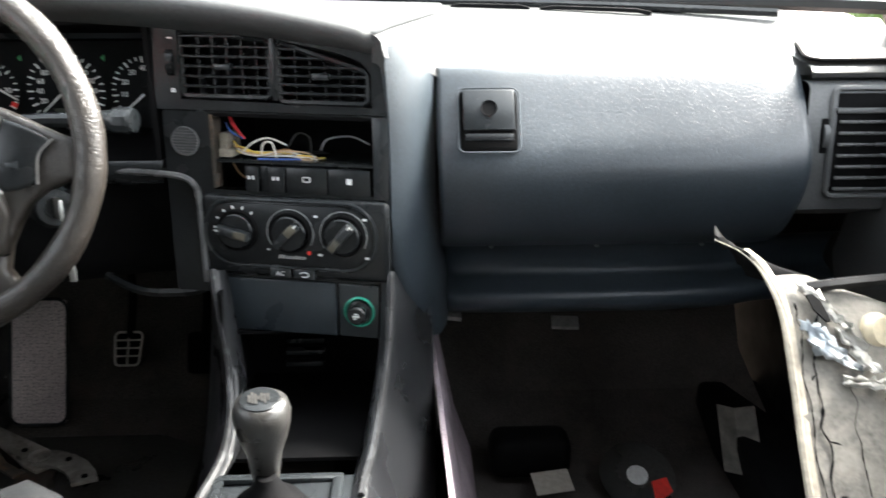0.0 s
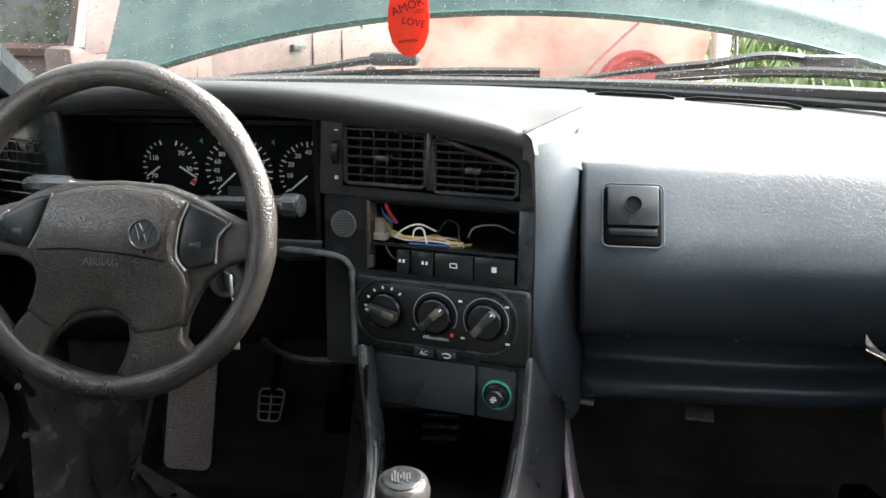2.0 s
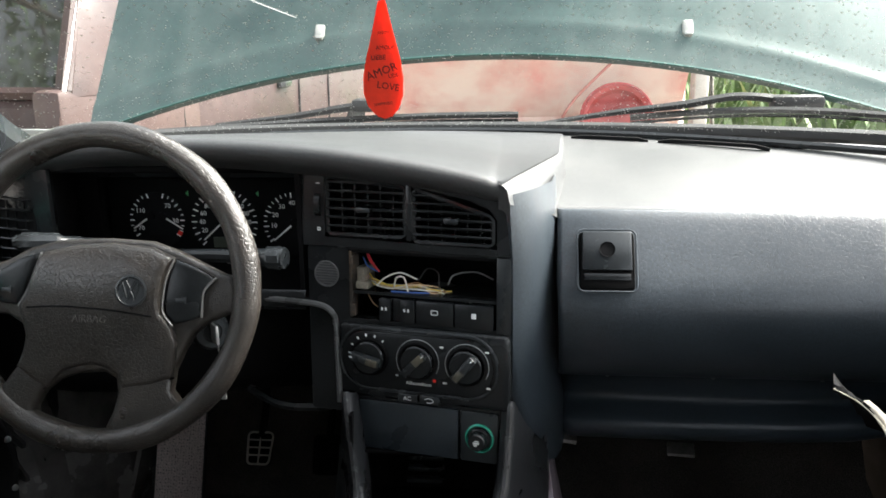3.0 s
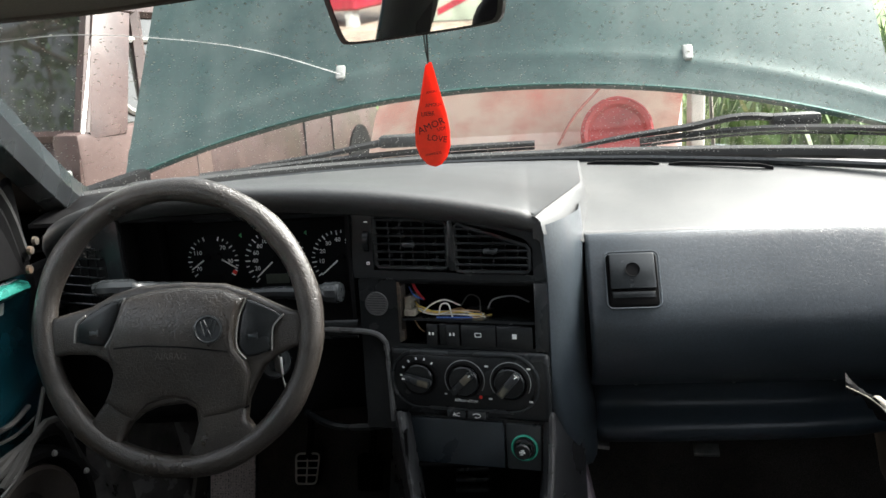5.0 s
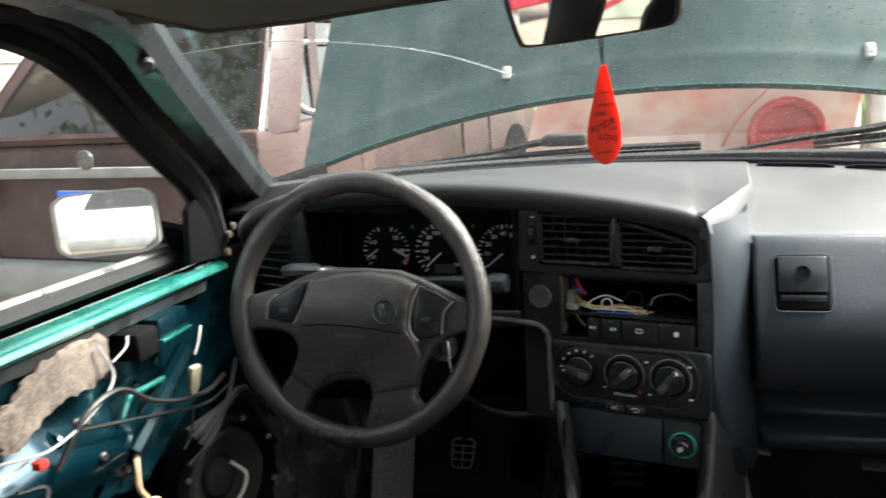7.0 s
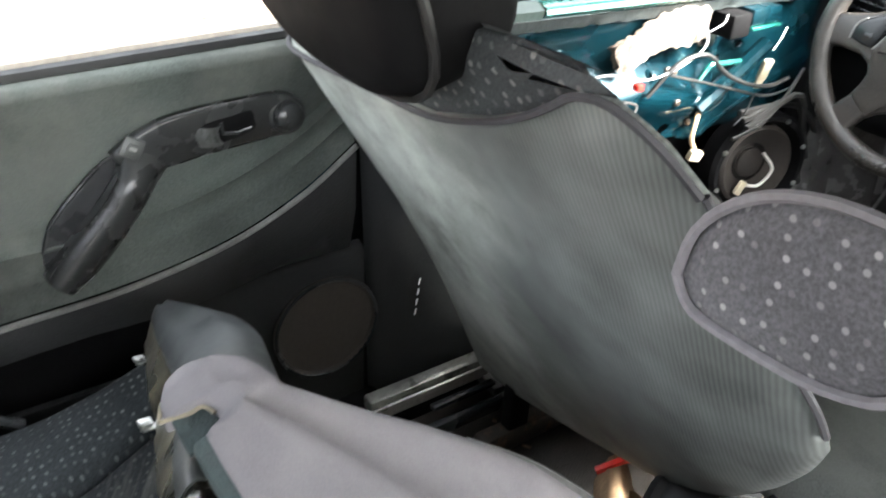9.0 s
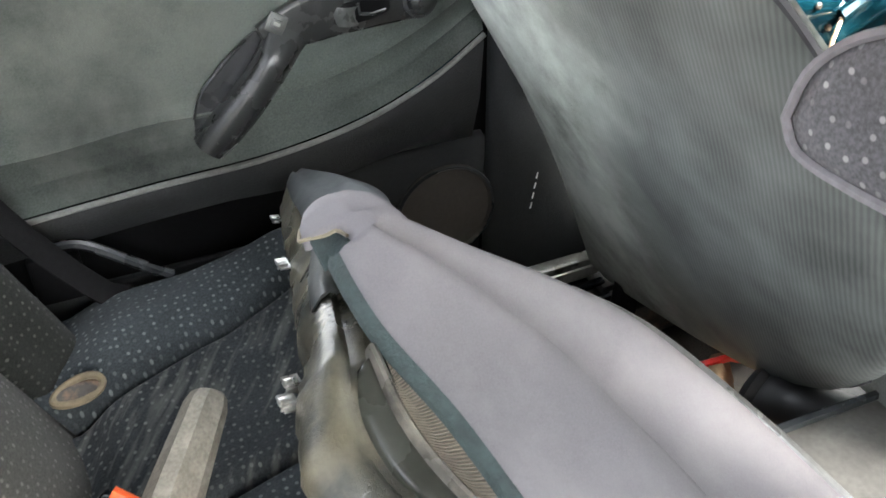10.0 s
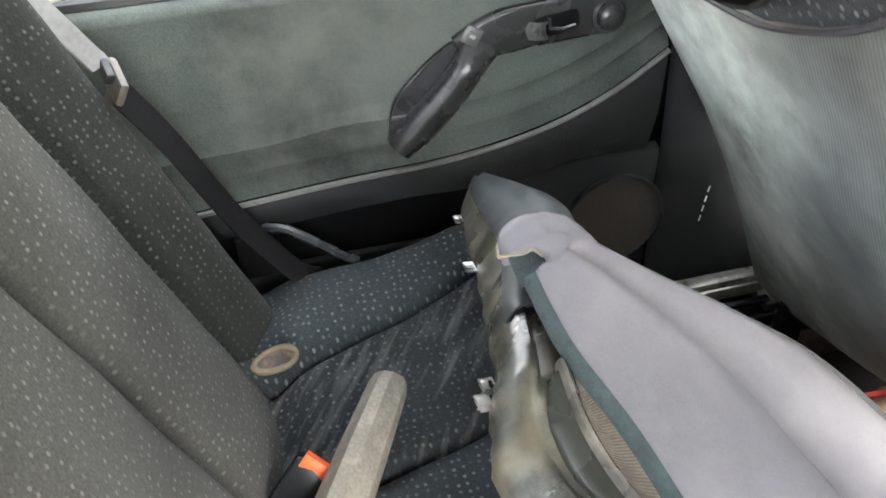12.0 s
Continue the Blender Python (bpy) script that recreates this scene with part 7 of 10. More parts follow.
def front_seat(name, origin, across, upward, label, head):
    """A front seat: backrest with a smooth rear cover, dotted top roll, headrest, cushion on a frame."""
    ux, uv = Vector(across).normalized(), Vector(upward).normalized()
    uw = uv.cross(ux).normalized()
    wide = Vector(across).length / 0.46
    M = Matrix.Translation(origin) @ Matrix((ux * wide, uv, uw)).transposed().to_4x4()
    if uw.y < 0:
        M = Matrix.Translation(origin) @ Matrix((ux * wide, uv, -uw)).transposed().to_4x4()
    s = thing(name, (origin[0] + 0.22, origin[1] + 0.25, 0.05), label, "car seat", "front seats")
    rings = [[M @ Vector(p) for p in backrest_ring(v)] for v in [-0.06 + 0.71 * i / 36 for i in range(37)]]
    rings += [[M @ Vector((0.45 + (p[0] - 0.45) * k, v, 0.003 + (p[2] - 0.003) * k2)) for p in backrest_ring(0.655)] for k, k2, v in ((0.9, 0.75, 0.656), (0.6, 0.4, 0.66))]
    part("backrest", loft(rings), RIBBED, s, "charcoal backrest with woven dots", angle=1.5)
    ahead = uw if uw.y > 0 else -uw
    cover = []
    for j in range(25):
        row = []
        for f, w in ((0.0, 0.42), (0.02, 0.15), (0.06, -0.04), (0.14, -0.11), (0.26, -0.14), (0.4, -0.16), (0.55, -0.16), (0.68, -0.14), (0.78, -0.12), (0.86, -0.1), (0.92, -0.06), (0.965, 0.02), (0.985, 0.08), (1.0, 0.18)):
            low = -0.138 + 0.006 * noise.noise((f * 9, 0, 3))
            v = low + (between(COVER_TOP, f)[0] - low) * j / 24
            a, b, d = between(BACK, min(v, 0.595))
            b = between(BACK, v)[1]
            d = max(d, 0.05)
            dent = 0.005 * noise.noise((f * 5, v * 7, 1)) * math.sin(math.pi * f)
            row.append(M @ Vector((a - 0.004 + (b - a + 0.009) * f, v, w * d - 0.006 + dent)))
        cover.append(row)
    part("rear_cover", sheet(cover, 0.004, ahead), COVERM, s, "grey velour rear cover, rubbed, with light falloff in its colour", angle=1.5)
    PIPING = mat("dark_piping", (0.035, 0.034, 0.038), 0.8)
    part("piping", tube(smooth_path([p - ahead * 0.003 for p in cover[-1]], 3), 0.003, 6), PIPING, s)
    part("side_piping", tube(smooth_path([c[-1] + Vector((0.002, -0.001, 0)) for c in cover[17:]], 2), 0.003, 6), PIPING, s)
    part("hem", tube(smooth_path([p + ahead * 0.004 + Vector((0, 0, 0.004 * noise.noise((i * 2.0, 0, 7)))) for i, p in enumerate(cover[0] + [c[-1] for c in cover[1:11]])], 3), 0.0035, 6), PIPING, s, "frayed dark hem")
    hc = M @ Vector((0.245, 0.74, 0.05)) if not head else Vector(head)
    hr = part("headrest", moved(loft([[(a * 0.155 * k, w, b * 0.1 * k) for a, b in [(math.copysign(abs(math.cos(q)) ** 0.75, math.cos(q)), math.copysign(abs(math.sin(q)) ** 0.75, math.sin(q))) for q in [2 * math.pi * i / 28 for i in range(28)]]] for w, k in ((-0.055, 0.75), (-0.048, 0.9), (-0.03, 0.99), (0.0, 1.0), (0.03, 0.99), (0.048, 0.9), (0.055, 0.75))]), Matrix.Translation(hc) @ pose(0, 0, 0, 18, 0, 0)), SHADEP if head else RIBBED, s, "black headrest with rounded edges", angle=1.2)
    part("piping", moved(tube([(0.152 * math.copysign(abs(math.cos(q)) ** 0.75, math.cos(q)), -0.034, 0.098 * math.copysign(abs(math.sin(q)) ** 0.75, math.sin(q))) for q in [2 * math.pi * i / 28 for i in range(28)]], 0.004, 6, True), Matrix.Translation(hc) @ pose(0, 0, 0, 18, 0, 0)), BLACK, hr)
    for du in (-0.07, 0.07):
        part("headrest_post", tube([M @ Vector((0.245 + du, 0.62, 0.05)), hc + Vector((du, 0.0, -0.05))], 0.006, 8), METAL, s)
    # cushion
    x0, y0 = origin[0], origin[1]
    rows = []
    for i in range(13):
        t = i / 12
        y = y0 + 0.06 + 0.435 * t
        z = 0.312 + 0.078 * t - 0.07 * max(0, (t - 0.86) / 0.14) ** 2
        rows.append([(x0 + 0.0 + 0.44 * k, y - (0.035 * abs(2 * k - 1) ** 3 if t > 0.8 else 0), z + dz) for k, dz in ((-0.02, -0.12), (-0.02, -0.03), (0.03, 0.0), (0.1, 0.008), (0.19, -0.012), (0.3, -0.022), (0.5, -0.02), (0.7, -0.022), (0.81, -0.012), (0.9, 0.008), (0.97, 0.0), (1.02, -0.03), (1.02, -0.12))])
    part("cushion", loft(rows, False), DARKCUSH, s, "dusty charcoal seat cushion", angle=1.5)
    part("cushion_front", sheet([[(p[0], p[1] + d, p[2] - e) for p in rows[-1]] for d, e in ((0, 0), (0.006, 0.03), (0.0, 0.08))], 0.01, (0, -1, 0)), DARKCUSH, s)
    for k in (0.17, 0.5, 0.83):
        part("cushion_seam", tube([(r[0][0] + 0.009 + 0.44 * k, r[0][1], r[4][2] + 0.008 - (0.006 if k == 0.5 else 0)) for r in rows[1:-1]], 0.003, 5), mat("pale_seam", (0.035, 0.035, 0.035), 0.9), s)
    for a in (0.06, 0.36):
        part("runner", box(x0 + a, x0 + a + 0.03, y0 - 0.02, y0 + 0.45, 0.03, 0.07, 0.005), RUST, s)
        for b in (0.03, 0.35):
            part("frame_leg", box(x0 + a + 0.004, x0 + a + 0.026, y0 + b, y0 + b + 0.04, 0.06, 0.26, 0.004), SHADEP, s)
    part("pan", box(x0 + 0.02, x0 + 0.42, y0 + 0.05, y0 + 0.44, 0.20, 0.25, 0.01), SHADEP, s)
    return s


front_seat("driver_seat", (-0.6, -0.795, 0.245), (0.46, 0.01, 0.005), (-0.004, -0.474, 0.88), "charcoal driver's seat with a grey velour rear cover", (-0.385, -1.10, 0.852))
front_seat("passenger_seat", (0.2, -0.925, 0.30), (0.39, 0.0, 0.0), (0, -0.44, 0.9), "charcoal passenger seat with a grey velour rear cover", None)

# folded-up armrest between the front seats
arm = thing("front_armrest", (0.0, -1.0, 0.3), "dotted grey armrest folded up between the front seats", "armrest")
PADLINE = smooth_path([(-0.072, 0, 0.719), (-0.066, 0, 0.752), (-0.046, 0, 0.779), (-0.018, 0, 0.797), (0.02, 0, 0.806), (0.06, 0, 0.80), (0.078, 0, 0.76), (0.066, 0, 0.722), (0.03, 0, 0.704), (-0.02, 0, 0.699), (-0.056, 0, 0.701), (-0.071, 0, 0.716)], 3)[:-1]
lobe = []
for i in range(9):
    a = i / 8
    k = 1 - abs(2 * a - 1) ** 6 * 0.3
    lobe.append([(0.046 + 0.88 * (p.x * k + 0.005 * (1 - k)), -1.128 + 0.05 * a, 0.797 + 0.86 * (p.z - 0.752) * k - 0.03 * a) for p in PADLINE])
part("pad", moved(loft(lobe), Matrix.Translation((0, 0, 0))), dotted("lilac_dotted_velour", (0.1, 0.098, 0.106), (0.27, 0.265, 0.27), 85, 0.18), arm, "grey pad with pale woven dots", angle=1.5)
part("piping", tube([Vector(p) + Vector((0, -0.002, 0)) for p in lobe[1]], 0.003, 6, True), mat("lilac_piping", (0.13, 0.122, 0.132), 0.9, var=0.15), arm)
part("base", sheet([[(x, -0.80 - 0.62 * max(0, z - 0.45) + 0.2 * (x + 0.02) ** 2 - 0.05 * (0.6 - z), z) for z in (0.36, 0.42, 0.48, 0.54, 0.6, 0.645)] for x in (-0.15, -0.12, -0.06, 0.0, 0.06, 0.1)], 0.03, (0, 1, 0)), GREYV, arm, "plain grey velour base")

# ---- rear bench ----
bench = thing("rear_bench", (0, -1.5, 0.1), "dark dotted velour rear bench, dusty and creased", "bench seat")


def seam_left(y):
    return -0.545 + 0.37 * (-1.275 - y)


def seam_right(y):
    return -0.31 + 0.24 * (-1.29 - y)


def cush(x, y):
    """Height of the bench: a raised roll by the door, two sunken seams, a slack creased middle."""
    a, b = seam_left(y), seam_right(y)
    z = 0.300 + 0.02 * math.exp(-((x - a + 0.07) / 0.06) ** 2) - 0.014 * math.exp(-((x - (a + b) / 2) / 0.09) ** 2)
    z -= 0.02 * math.exp(-((x - a) / 0.009) ** 2) + 0.018 * math.exp(-((x - b) / 0.009) ** 2)
    z += 0.0035 * math.sin((x - a) * 75 + 7 * noise.noise((x * 5, y * 7, 2))) * (1 if a < x < b else 0.0) * min(1, abs(x - a) / 0.04) * min(1, abs(x - b) / 0.04)
    z += 0.004 * noise.noise((x * 14, y * 14, 0))
    z += 0.02 * math.exp(-((y + 1.25) / 0.06) ** 2) - 0.02 * math.exp(-((y + 1.54) / 0.03) ** 2)
    z -= 0.14 * max(0, (y + 1.235) / 0.045) ** 2
    z -= 0.16 * max(0, (-0.62 - x) / 0.04) ** 2 + 0.16 * max(0, (x - 0.66) / 0.04) ** 2
    return z


DOTM = dotted("dusty_dotted_velour", (0.028, 0.031, 0.033), (0.1, 0.105, 0.1), 95, 0.22, plane="xy", dust=0.5)
ys = [-1.60 + 0.41 * j / 40 for j in range(41)]
part("cushion_roll", loft([[(x, y, cush(x, y)) for x in [-0.66 + (seam_left(y) + 0.66) * i / 18 for i in range(19)]] for y in ys], False), DOTV, bench, "dark dotted roll beside the door", angle=1.5)
part("cushion", loft([[(x, y, cush(x, y)) for x in [seam_left(y) + (seam_right(y) - seam_left(y)) * i / 40 for i in range(41)]] for y in ys], False), DOTM, bench, "slack dark cushion with dusty creases", angle=1.5)
part("cushion_middle", loft([[(x, y, cush(x, y)) for x in [seam_right(y) + (0.7 - seam_right(y)) * i / 60 for i in range(61)]] for y in ys], False), DOTV, bench, "dark dotted middle cushion", angle=1.5)
part("cushion_front", box(-0.64, 0.68, -1.24, -1.20, 0.1, 0.24, 0.02), DOTV, bench)
part("base", box(-0.62, 0.66, -1.58, -1.24, 0.08, 0.22), SHADEP, bench)


def rest_at(x, z):
    y = -1.56 - 0.38 * (z - 0.3)
    y += 0.035 * math.exp(-((x + 0.56) / 0.055) ** 2) + 0.012 * math.exp(-((x + 0.36) / 0.06) ** 2) + 0.012 * math.exp(-((x + 0.1) / 0.1) ** 2)
    y -= 0.016 * math.exp(-((x + 0.465) / 0.012) ** 2) + 0.02 * math.exp(-((x + 0.262) / 0.014) ** 2)
    y -= 0.12 * max(0, (-0.61 - x) / 0.05) ** 2 + 0.05 * max(0, (z - 0.74) / 0.06) ** 2
    y += 0.003 * noise.noise((x * 12, z * 12, 4))
    return y


xa = [-0.66 + 0.20 * i / 22 for i in range(23)]
xb = [-0.46 + 1.14 * i / 70 for i in range(71)]
zs = [0.26 + 0.56 * j / 30 for j in range(31)]
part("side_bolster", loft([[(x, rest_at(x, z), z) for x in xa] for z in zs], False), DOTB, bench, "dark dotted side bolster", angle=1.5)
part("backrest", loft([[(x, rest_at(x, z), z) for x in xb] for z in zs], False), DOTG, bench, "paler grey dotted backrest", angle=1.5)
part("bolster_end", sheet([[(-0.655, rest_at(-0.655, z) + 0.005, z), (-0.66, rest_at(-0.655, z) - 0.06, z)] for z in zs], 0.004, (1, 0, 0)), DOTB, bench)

# seat belt over the bolster
belt = thing("seat_belt", (-0.6, -1.55, 0.3), "grey seat belt with a tongue hanging beside the bolster", "seat belt")
BELT = mat("black_webbing", (0.01, 0.01, 0.0105), 0.8, var=0.2, vscale=20, bump=0.5, bscale=700, spec=0.1)
GBELT = mat("pale_grey_webbing", (0.15, 0.147, 0.14), 0.8, var=0.15, vscale=20, bump=0.4, bscale=700)
up_pts = [Vector(p) for p in ((-0.60, -1.74, 0.80), (-0.58, -1.69, 0.73), (-0.583, -1.645, 0.652))]
down = [Vector(p) for p in ((-0.585, -1.635, 0.625), (-0.60, -1.60, 0.55), (-0.625, -1.55, 0.42), (-0.635, -1.49, 0.315), (-0.64, -1.46, 0.29))]
part("webbing", sheet([[p + Vector((-0.010, 0.009, 0)), p + Vector((0.0, 0.0, 0.001)), p + Vector((0.010, -0.009, 0))] for p in smooth_path(up_pts, 4)], 0.0018, (0, 1, 0.3)), GBELT, belt, "pale grey webbing")
for dx in (0.006, 0.022):
    part("webbing", sheet([[p + Vector((dx - 0.006, 0.010, 0.005)), p + Vector((dx + 0.006, -0.006, -0.004))] for p in smooth_path(down, 5)], 0.0018, (0.3, 1, 0.3)), BELT, belt, "black webbing")
part("tongue", moved(join(box(-0.026, 0.026, -0.005, 0.005, -0.014, 0.014, 0.004), box(-0.013, 0.013, -0.0015, 0.0015, -0.045, -0.012, 0.001)), pose(-0.58, -1.635, 0.636, -25, 15, 15)), mat("dull_brown_tongue", (0.1, 0.085, 0.07), 0.55, var=0.3, vscale=40), belt, "dull metal tongue with a dark stop")
part("stop", moved(box(-0.022, 0.022, -0.005, 0.005, -0.007, 0.006, 0.003), pose(-0.583, -1.642, 0.652, -25, 15, 15)), BLACK, belt)

# dusty handle, buckle and ring lying on the bench
stick = thing("plastic_handle", (-0.29, -1.44, 0.31), "dusty grey-beige plastic handle standing on the rear bench", "handle")
a, b = Vector((-0.338, -1.413, 0.366)), Vector((-0.19, -1.505, 0.332))
d = (b - a).normalized()
sd = d.cross(Vector((0, 0, 1))).normalized()
nn = sd.cross(d)
ring_ = lambda p, w, h: [p + sd * w * c + nn * h * s_ for c, s_ in ((-1, -0.6), (-0.92, 0.1), (-0.3, 1), (0.3, 1), (0.95, 0.2), (1, -0.6), (0.6, -1), (-0.6, -1))]
part("body", loft([ring_(a - d * 0.010, 0.014, 0.005), ring_(a - d * 0.006, 0.018, 0.011), ring_(a + d * 0.006, 0.021, 0.017), ring_(a.lerp(b, 0.5), 0.025, 0.022), ring_(b, 0.028, 0.024), ring_(b + d * 0.05, 0.028, 0.024)]), BEIGE, stick, angle=0.35)
part("foot", tube([b, b + Vector((0.02, -0.01, -0.05))], 0.018, 8), BEIGE, stick)
bk = thing("belt_buckle", (-0.29, -1.5, 0.3), "black belt buckle with a bright orange-red button", "belt buckle")
AXIS, OUT = Vector((-0.018, 0.045, 0.047)).normalized(), Vector((0.56, 0.03, 0.65))
OUT = (OUT - AXIS * OUT.dot(AXIS)).normalized()
BK = Matrix.Translation((-0.272, -1.514, 0.322)) @ Matrix((AXIS, OUT.cross(AXIS), OUT)).transposed().to_4x4() @ Matrix.Scale(0.84, 4)
part("housing", moved(box(-0.05, 0.022, -0.027, 0.027, -0.013, 0.013, 0.007, 3), BK), PLASTIC, bk)
part("button", moved(slab([(0.012, -0.018, 0), (0.031, -0.018, 0), (0.031, 0.018, 0), (0.012, 0.018, 0), (0.018, 0.0, 0)], (0, 0, 1), 0.0152, 0.0015), BK), mat("orange_red_button", (0.9, 0.13, 0.03), 0.45, var=0.05), bk, "orange-red release button")
part("stalk", tube([BK @ Vector((-0.045, 0, 0)), BK @ Vector((-0.09, -0.01, -0.02)), BK @ Vector((-0.12, -0.02, -0.05))], 0.01, 8), BLACK, bk)
loop = thing("belt_guide", (-0.5, -1.55, 0.3), "beige plastic belt guide between cushion and backrest", "belt guide")
LP = facing((-0.462, -1.53, 0.31), (0.4, 0.1, 0.85), up=(1, 0.3, 0))
part("ring", moved(tube([(0.026 * math.sin(q), 0.0125 * math.cos(q), 0.003 * math.sin(2 * q)) for q in [2 * math.pi * i / 28 for i in range(28)]], 0.0045, 8, True), LP), mat("dirty_tan_plastic", (0.13, 0.102, 0.062), 0.7, var=0.3, vscale=30), loop)
part("inset", moved(slab([(0.024 * math.sin(q), 0.011 * math.cos(q), -0.003) for q in [2 * math.pi * i / 20 for i in range(20)]], (0, 0, 1), 0.004), LP), RUST, loop)

# ---- loose door card standing in the rear footwell ----
card = thing("loose_door_card", (-0.1, -1.22, 0.05), "loose rear door card, lilac-grey felt on scuffed dark plastic", "door card")
# the outer rim of the dark moulding, its inner line, and the two long edges of the felt
RIM = smooth_path([(-0.578, -1.262, 0.408), (-0.48, -1.287, 0.447), (-0.40, -1.304, 0.482), (-0.312, -1.321, 0.522), (-0.24, -1.338, 0.556), (-0.17, -1.356, 0.583), (-0.098, -1.371, 0.603), (-0.078, -1.382, 0.600), (-0.041, -1.391, 0.589), (-0.015, -1.383, 0.576), (0.02, -1.368, 0.556), (0.09, -1.35, 0.51), (0.2, -1.33, 0.43)], 5)
INNER = smooth_path([(-0.589, -1.233, 0.439), (-0.52, -1.231, 0.473), (-0.45, -1.232, 0.508), (-0.36, -1.245, 0.549), (-0.28, -1.272, 0.584), (-0.19, -1.312, 0.612), (-0.10, -1.334, 0.617), (-0.079, -1.339, 0.616), (-0.055, -1.346, 0.603), (-0.023, -1.340, 0.585), (0.006, -1.322, 0.570), (0.06, -1.30, 0.535), (0.18, -1.27, 0.45)], 5)
LEFT_EDGE = smooth_path([(-0.152, -1.328, 0.643), (-0.122, -1.327, 0.637), (-0.085, -1.321, 0.626), (-0.032, -1.299, 0.600), (0.037, -1.281, 0.571), (0.10, -1.262, 0.542), (0.2, -1.235, 0.49)], 6)
RIGHT_EDGE = smooth_path([(-0.176, -1.268, 0.640), (-0.152, -1.228, 0.620), (-0.124, -1.176, 0.595), (-0.088, -1.125, 0.566), (-0.012, -1.081, 0.530), (0.044, -1.054, 0.502), (0.13, -1.015, 0.46)], 6)
rows = []
for i, (m_, n_) in enumerate(zip(RIM, INNER)):
    jag = 0.005 * noise.noise((i * 1.37, 0, 0))
    across = lambda q, h: m_.lerp(n_, q) + Vector((0, 0, h))
    rows.append([m_ + Vector((0, 0.012, -0.06)), m_ + Vector((0, jag - 0.001, -0.012)), m_ + Vector((0, jag, 0)), across(0.12, 0.005 + 0.002 * noise.noise((i * 0.6, 5, 0))), across(0.3, 0.010 + 0.003 * noise.noise((i * 0.5, 3, 0))), across(0.5, 0.013), across(0.66, 0.010), across(0.8, -0.002), across(1.0, -0.004), n_ + Vector((0.004, 0.02, -0.012)), n_ + Vector((0.01, 0.05, -0.14))])
part("moulding", loft(rows, False), DIRTYP, card, "scuffed dark plastic moulding, dusty edge", angle=1.0)
part("end_cover", sheet([[r[4] + Vector((0.0, 0.0, 0.003)), r[5] + Vector((0, 0, 0.004)), r[6] + Vector((0, 0, 0.005)), r[7] + Vector((0, 0, 0.009)), r[8] + Vector((0, 0.002, 0.008)), r[9] + Vector((0, 0.012, 0.0)), r[10] + Vector((0, 0.012, 0))] for r in rows[:28]], 0.003, (0, 0, -1)), mat("scuffed_black_vinyl", (0.03, 0.033, 0.033), 0.6, var=0.3, vscale=18, bump=0.25, bscale=300, col2=(0.07, 0.075, 0.073), mix=(0.5, 0.8), mscale=9), card, "dark vinyl end of the card", angle=1.5)
# felt cover: a tab at the end, a hooked notch, then the long sheet with its pressed hollow
tab = [((-0.224, -1.329, 0.630), (-0.212, -1.293, 0.648)), ((-0.206, -1.336, 0.634), (-0.203, -1.282, 0.649)), ((-0.184, -1.339, 0.637), (-0.191, -1.275, 0.646)), ((-0.181, -1.337, 0.639), (-0.189, -1.274, 0.645)), ((-0.179, -1.318, 0.643), (-0.187, -1.273, 0.644)), ((-0.168, -1.313, 0.644), (-0.183, -1.271, 0.643)), ((-0.158, -1.314, 0.643), (-0.180, -1.27, 0.642)), ((-0.154, -1.322, 0.643), (-0.178, -1.269, 0.641))]
felt_rows = []
for k, (l_, r_) in enumerate([(Vector(a), Vector(b)) for a, b in tab] + list(zip(LEFT_EDGE, RIGHT_EDGE))):
    deep = max(0.0, min(1.0, (k - 6) / 9))
    felt_rows.append([l_ + Vector((0, -0.001, -0.003)), l_ + Vector((0, 0.001, 0.002))] + [l_.lerp(r_, q) + Vector((0, 0, h0 + h1 * deep + 0.0015 * noise.noise((k * 0.4, q * 5, 2)))) for q, h0, h1 in ((0.1, 0.005, 0.001), (0.24, 0.007, 0.005), (0.38, 0.008, 0.011), (0.46, 0.008, 0.012), (0.51, 0.008, 0.003), (0.56, 0.007, -0.011), (0.65, 0.006, -0.010), (0.78, 0.005, -0.004), (0.9, 0.004, 0.001))] + [r_, r_ + Vector((0.003, 0.006, -0.014)), r_ + Vector((0.0, 0.008, -0.10)), Vector((r_.x, r_.y - 0.01, 0.06))])
part("felt_cover", sheet(felt_rows, 0.005, (0, 0, -1)), LILAC, card, "lilac-grey felt cover", angle=1.5)
part("notch_edge", tube(smooth_path([Vector(a) + Vector((0, -0.001, 0.001)) for a in ((-0.212, -1.334, 0.626), (-0.19, -1.341, 0.633), (-0.183, -1.339, 0.638), (-0.1795, -1.326, 0.640), (-0.178, -1.318, 0.643), (-0.168, -1.314, 0.644))], 4), 0.0014, 5), mat("pale_tan_cut_edge", (0.2, 0.175, 0.125), 0.8, var=0.3, vscale=60), card, "pale cut edge of the notch")
STRIP = mat("green_grey_fabric_edge", (0.035, 0.05, 0.05), 0.95, var=0.25, vscale=60, bump=0.9, bscale=420)
strip_rows = [[r[1] + Vector((0.0, 0.0005, 0.0008)), r[0] + Vector((-0.001, -0.0025, 0.003)), r[0] + Vector((-0.0015, -0.0045, 0.0005)), r[0] + Vector((-0.002, -0.005, -0.006))] for r in felt_rows[len(tab) - 1:]]
part("felt_edge", loft(strip_rows, False), STRIP, card, "green-grey woven edge strip", angle=1.5)
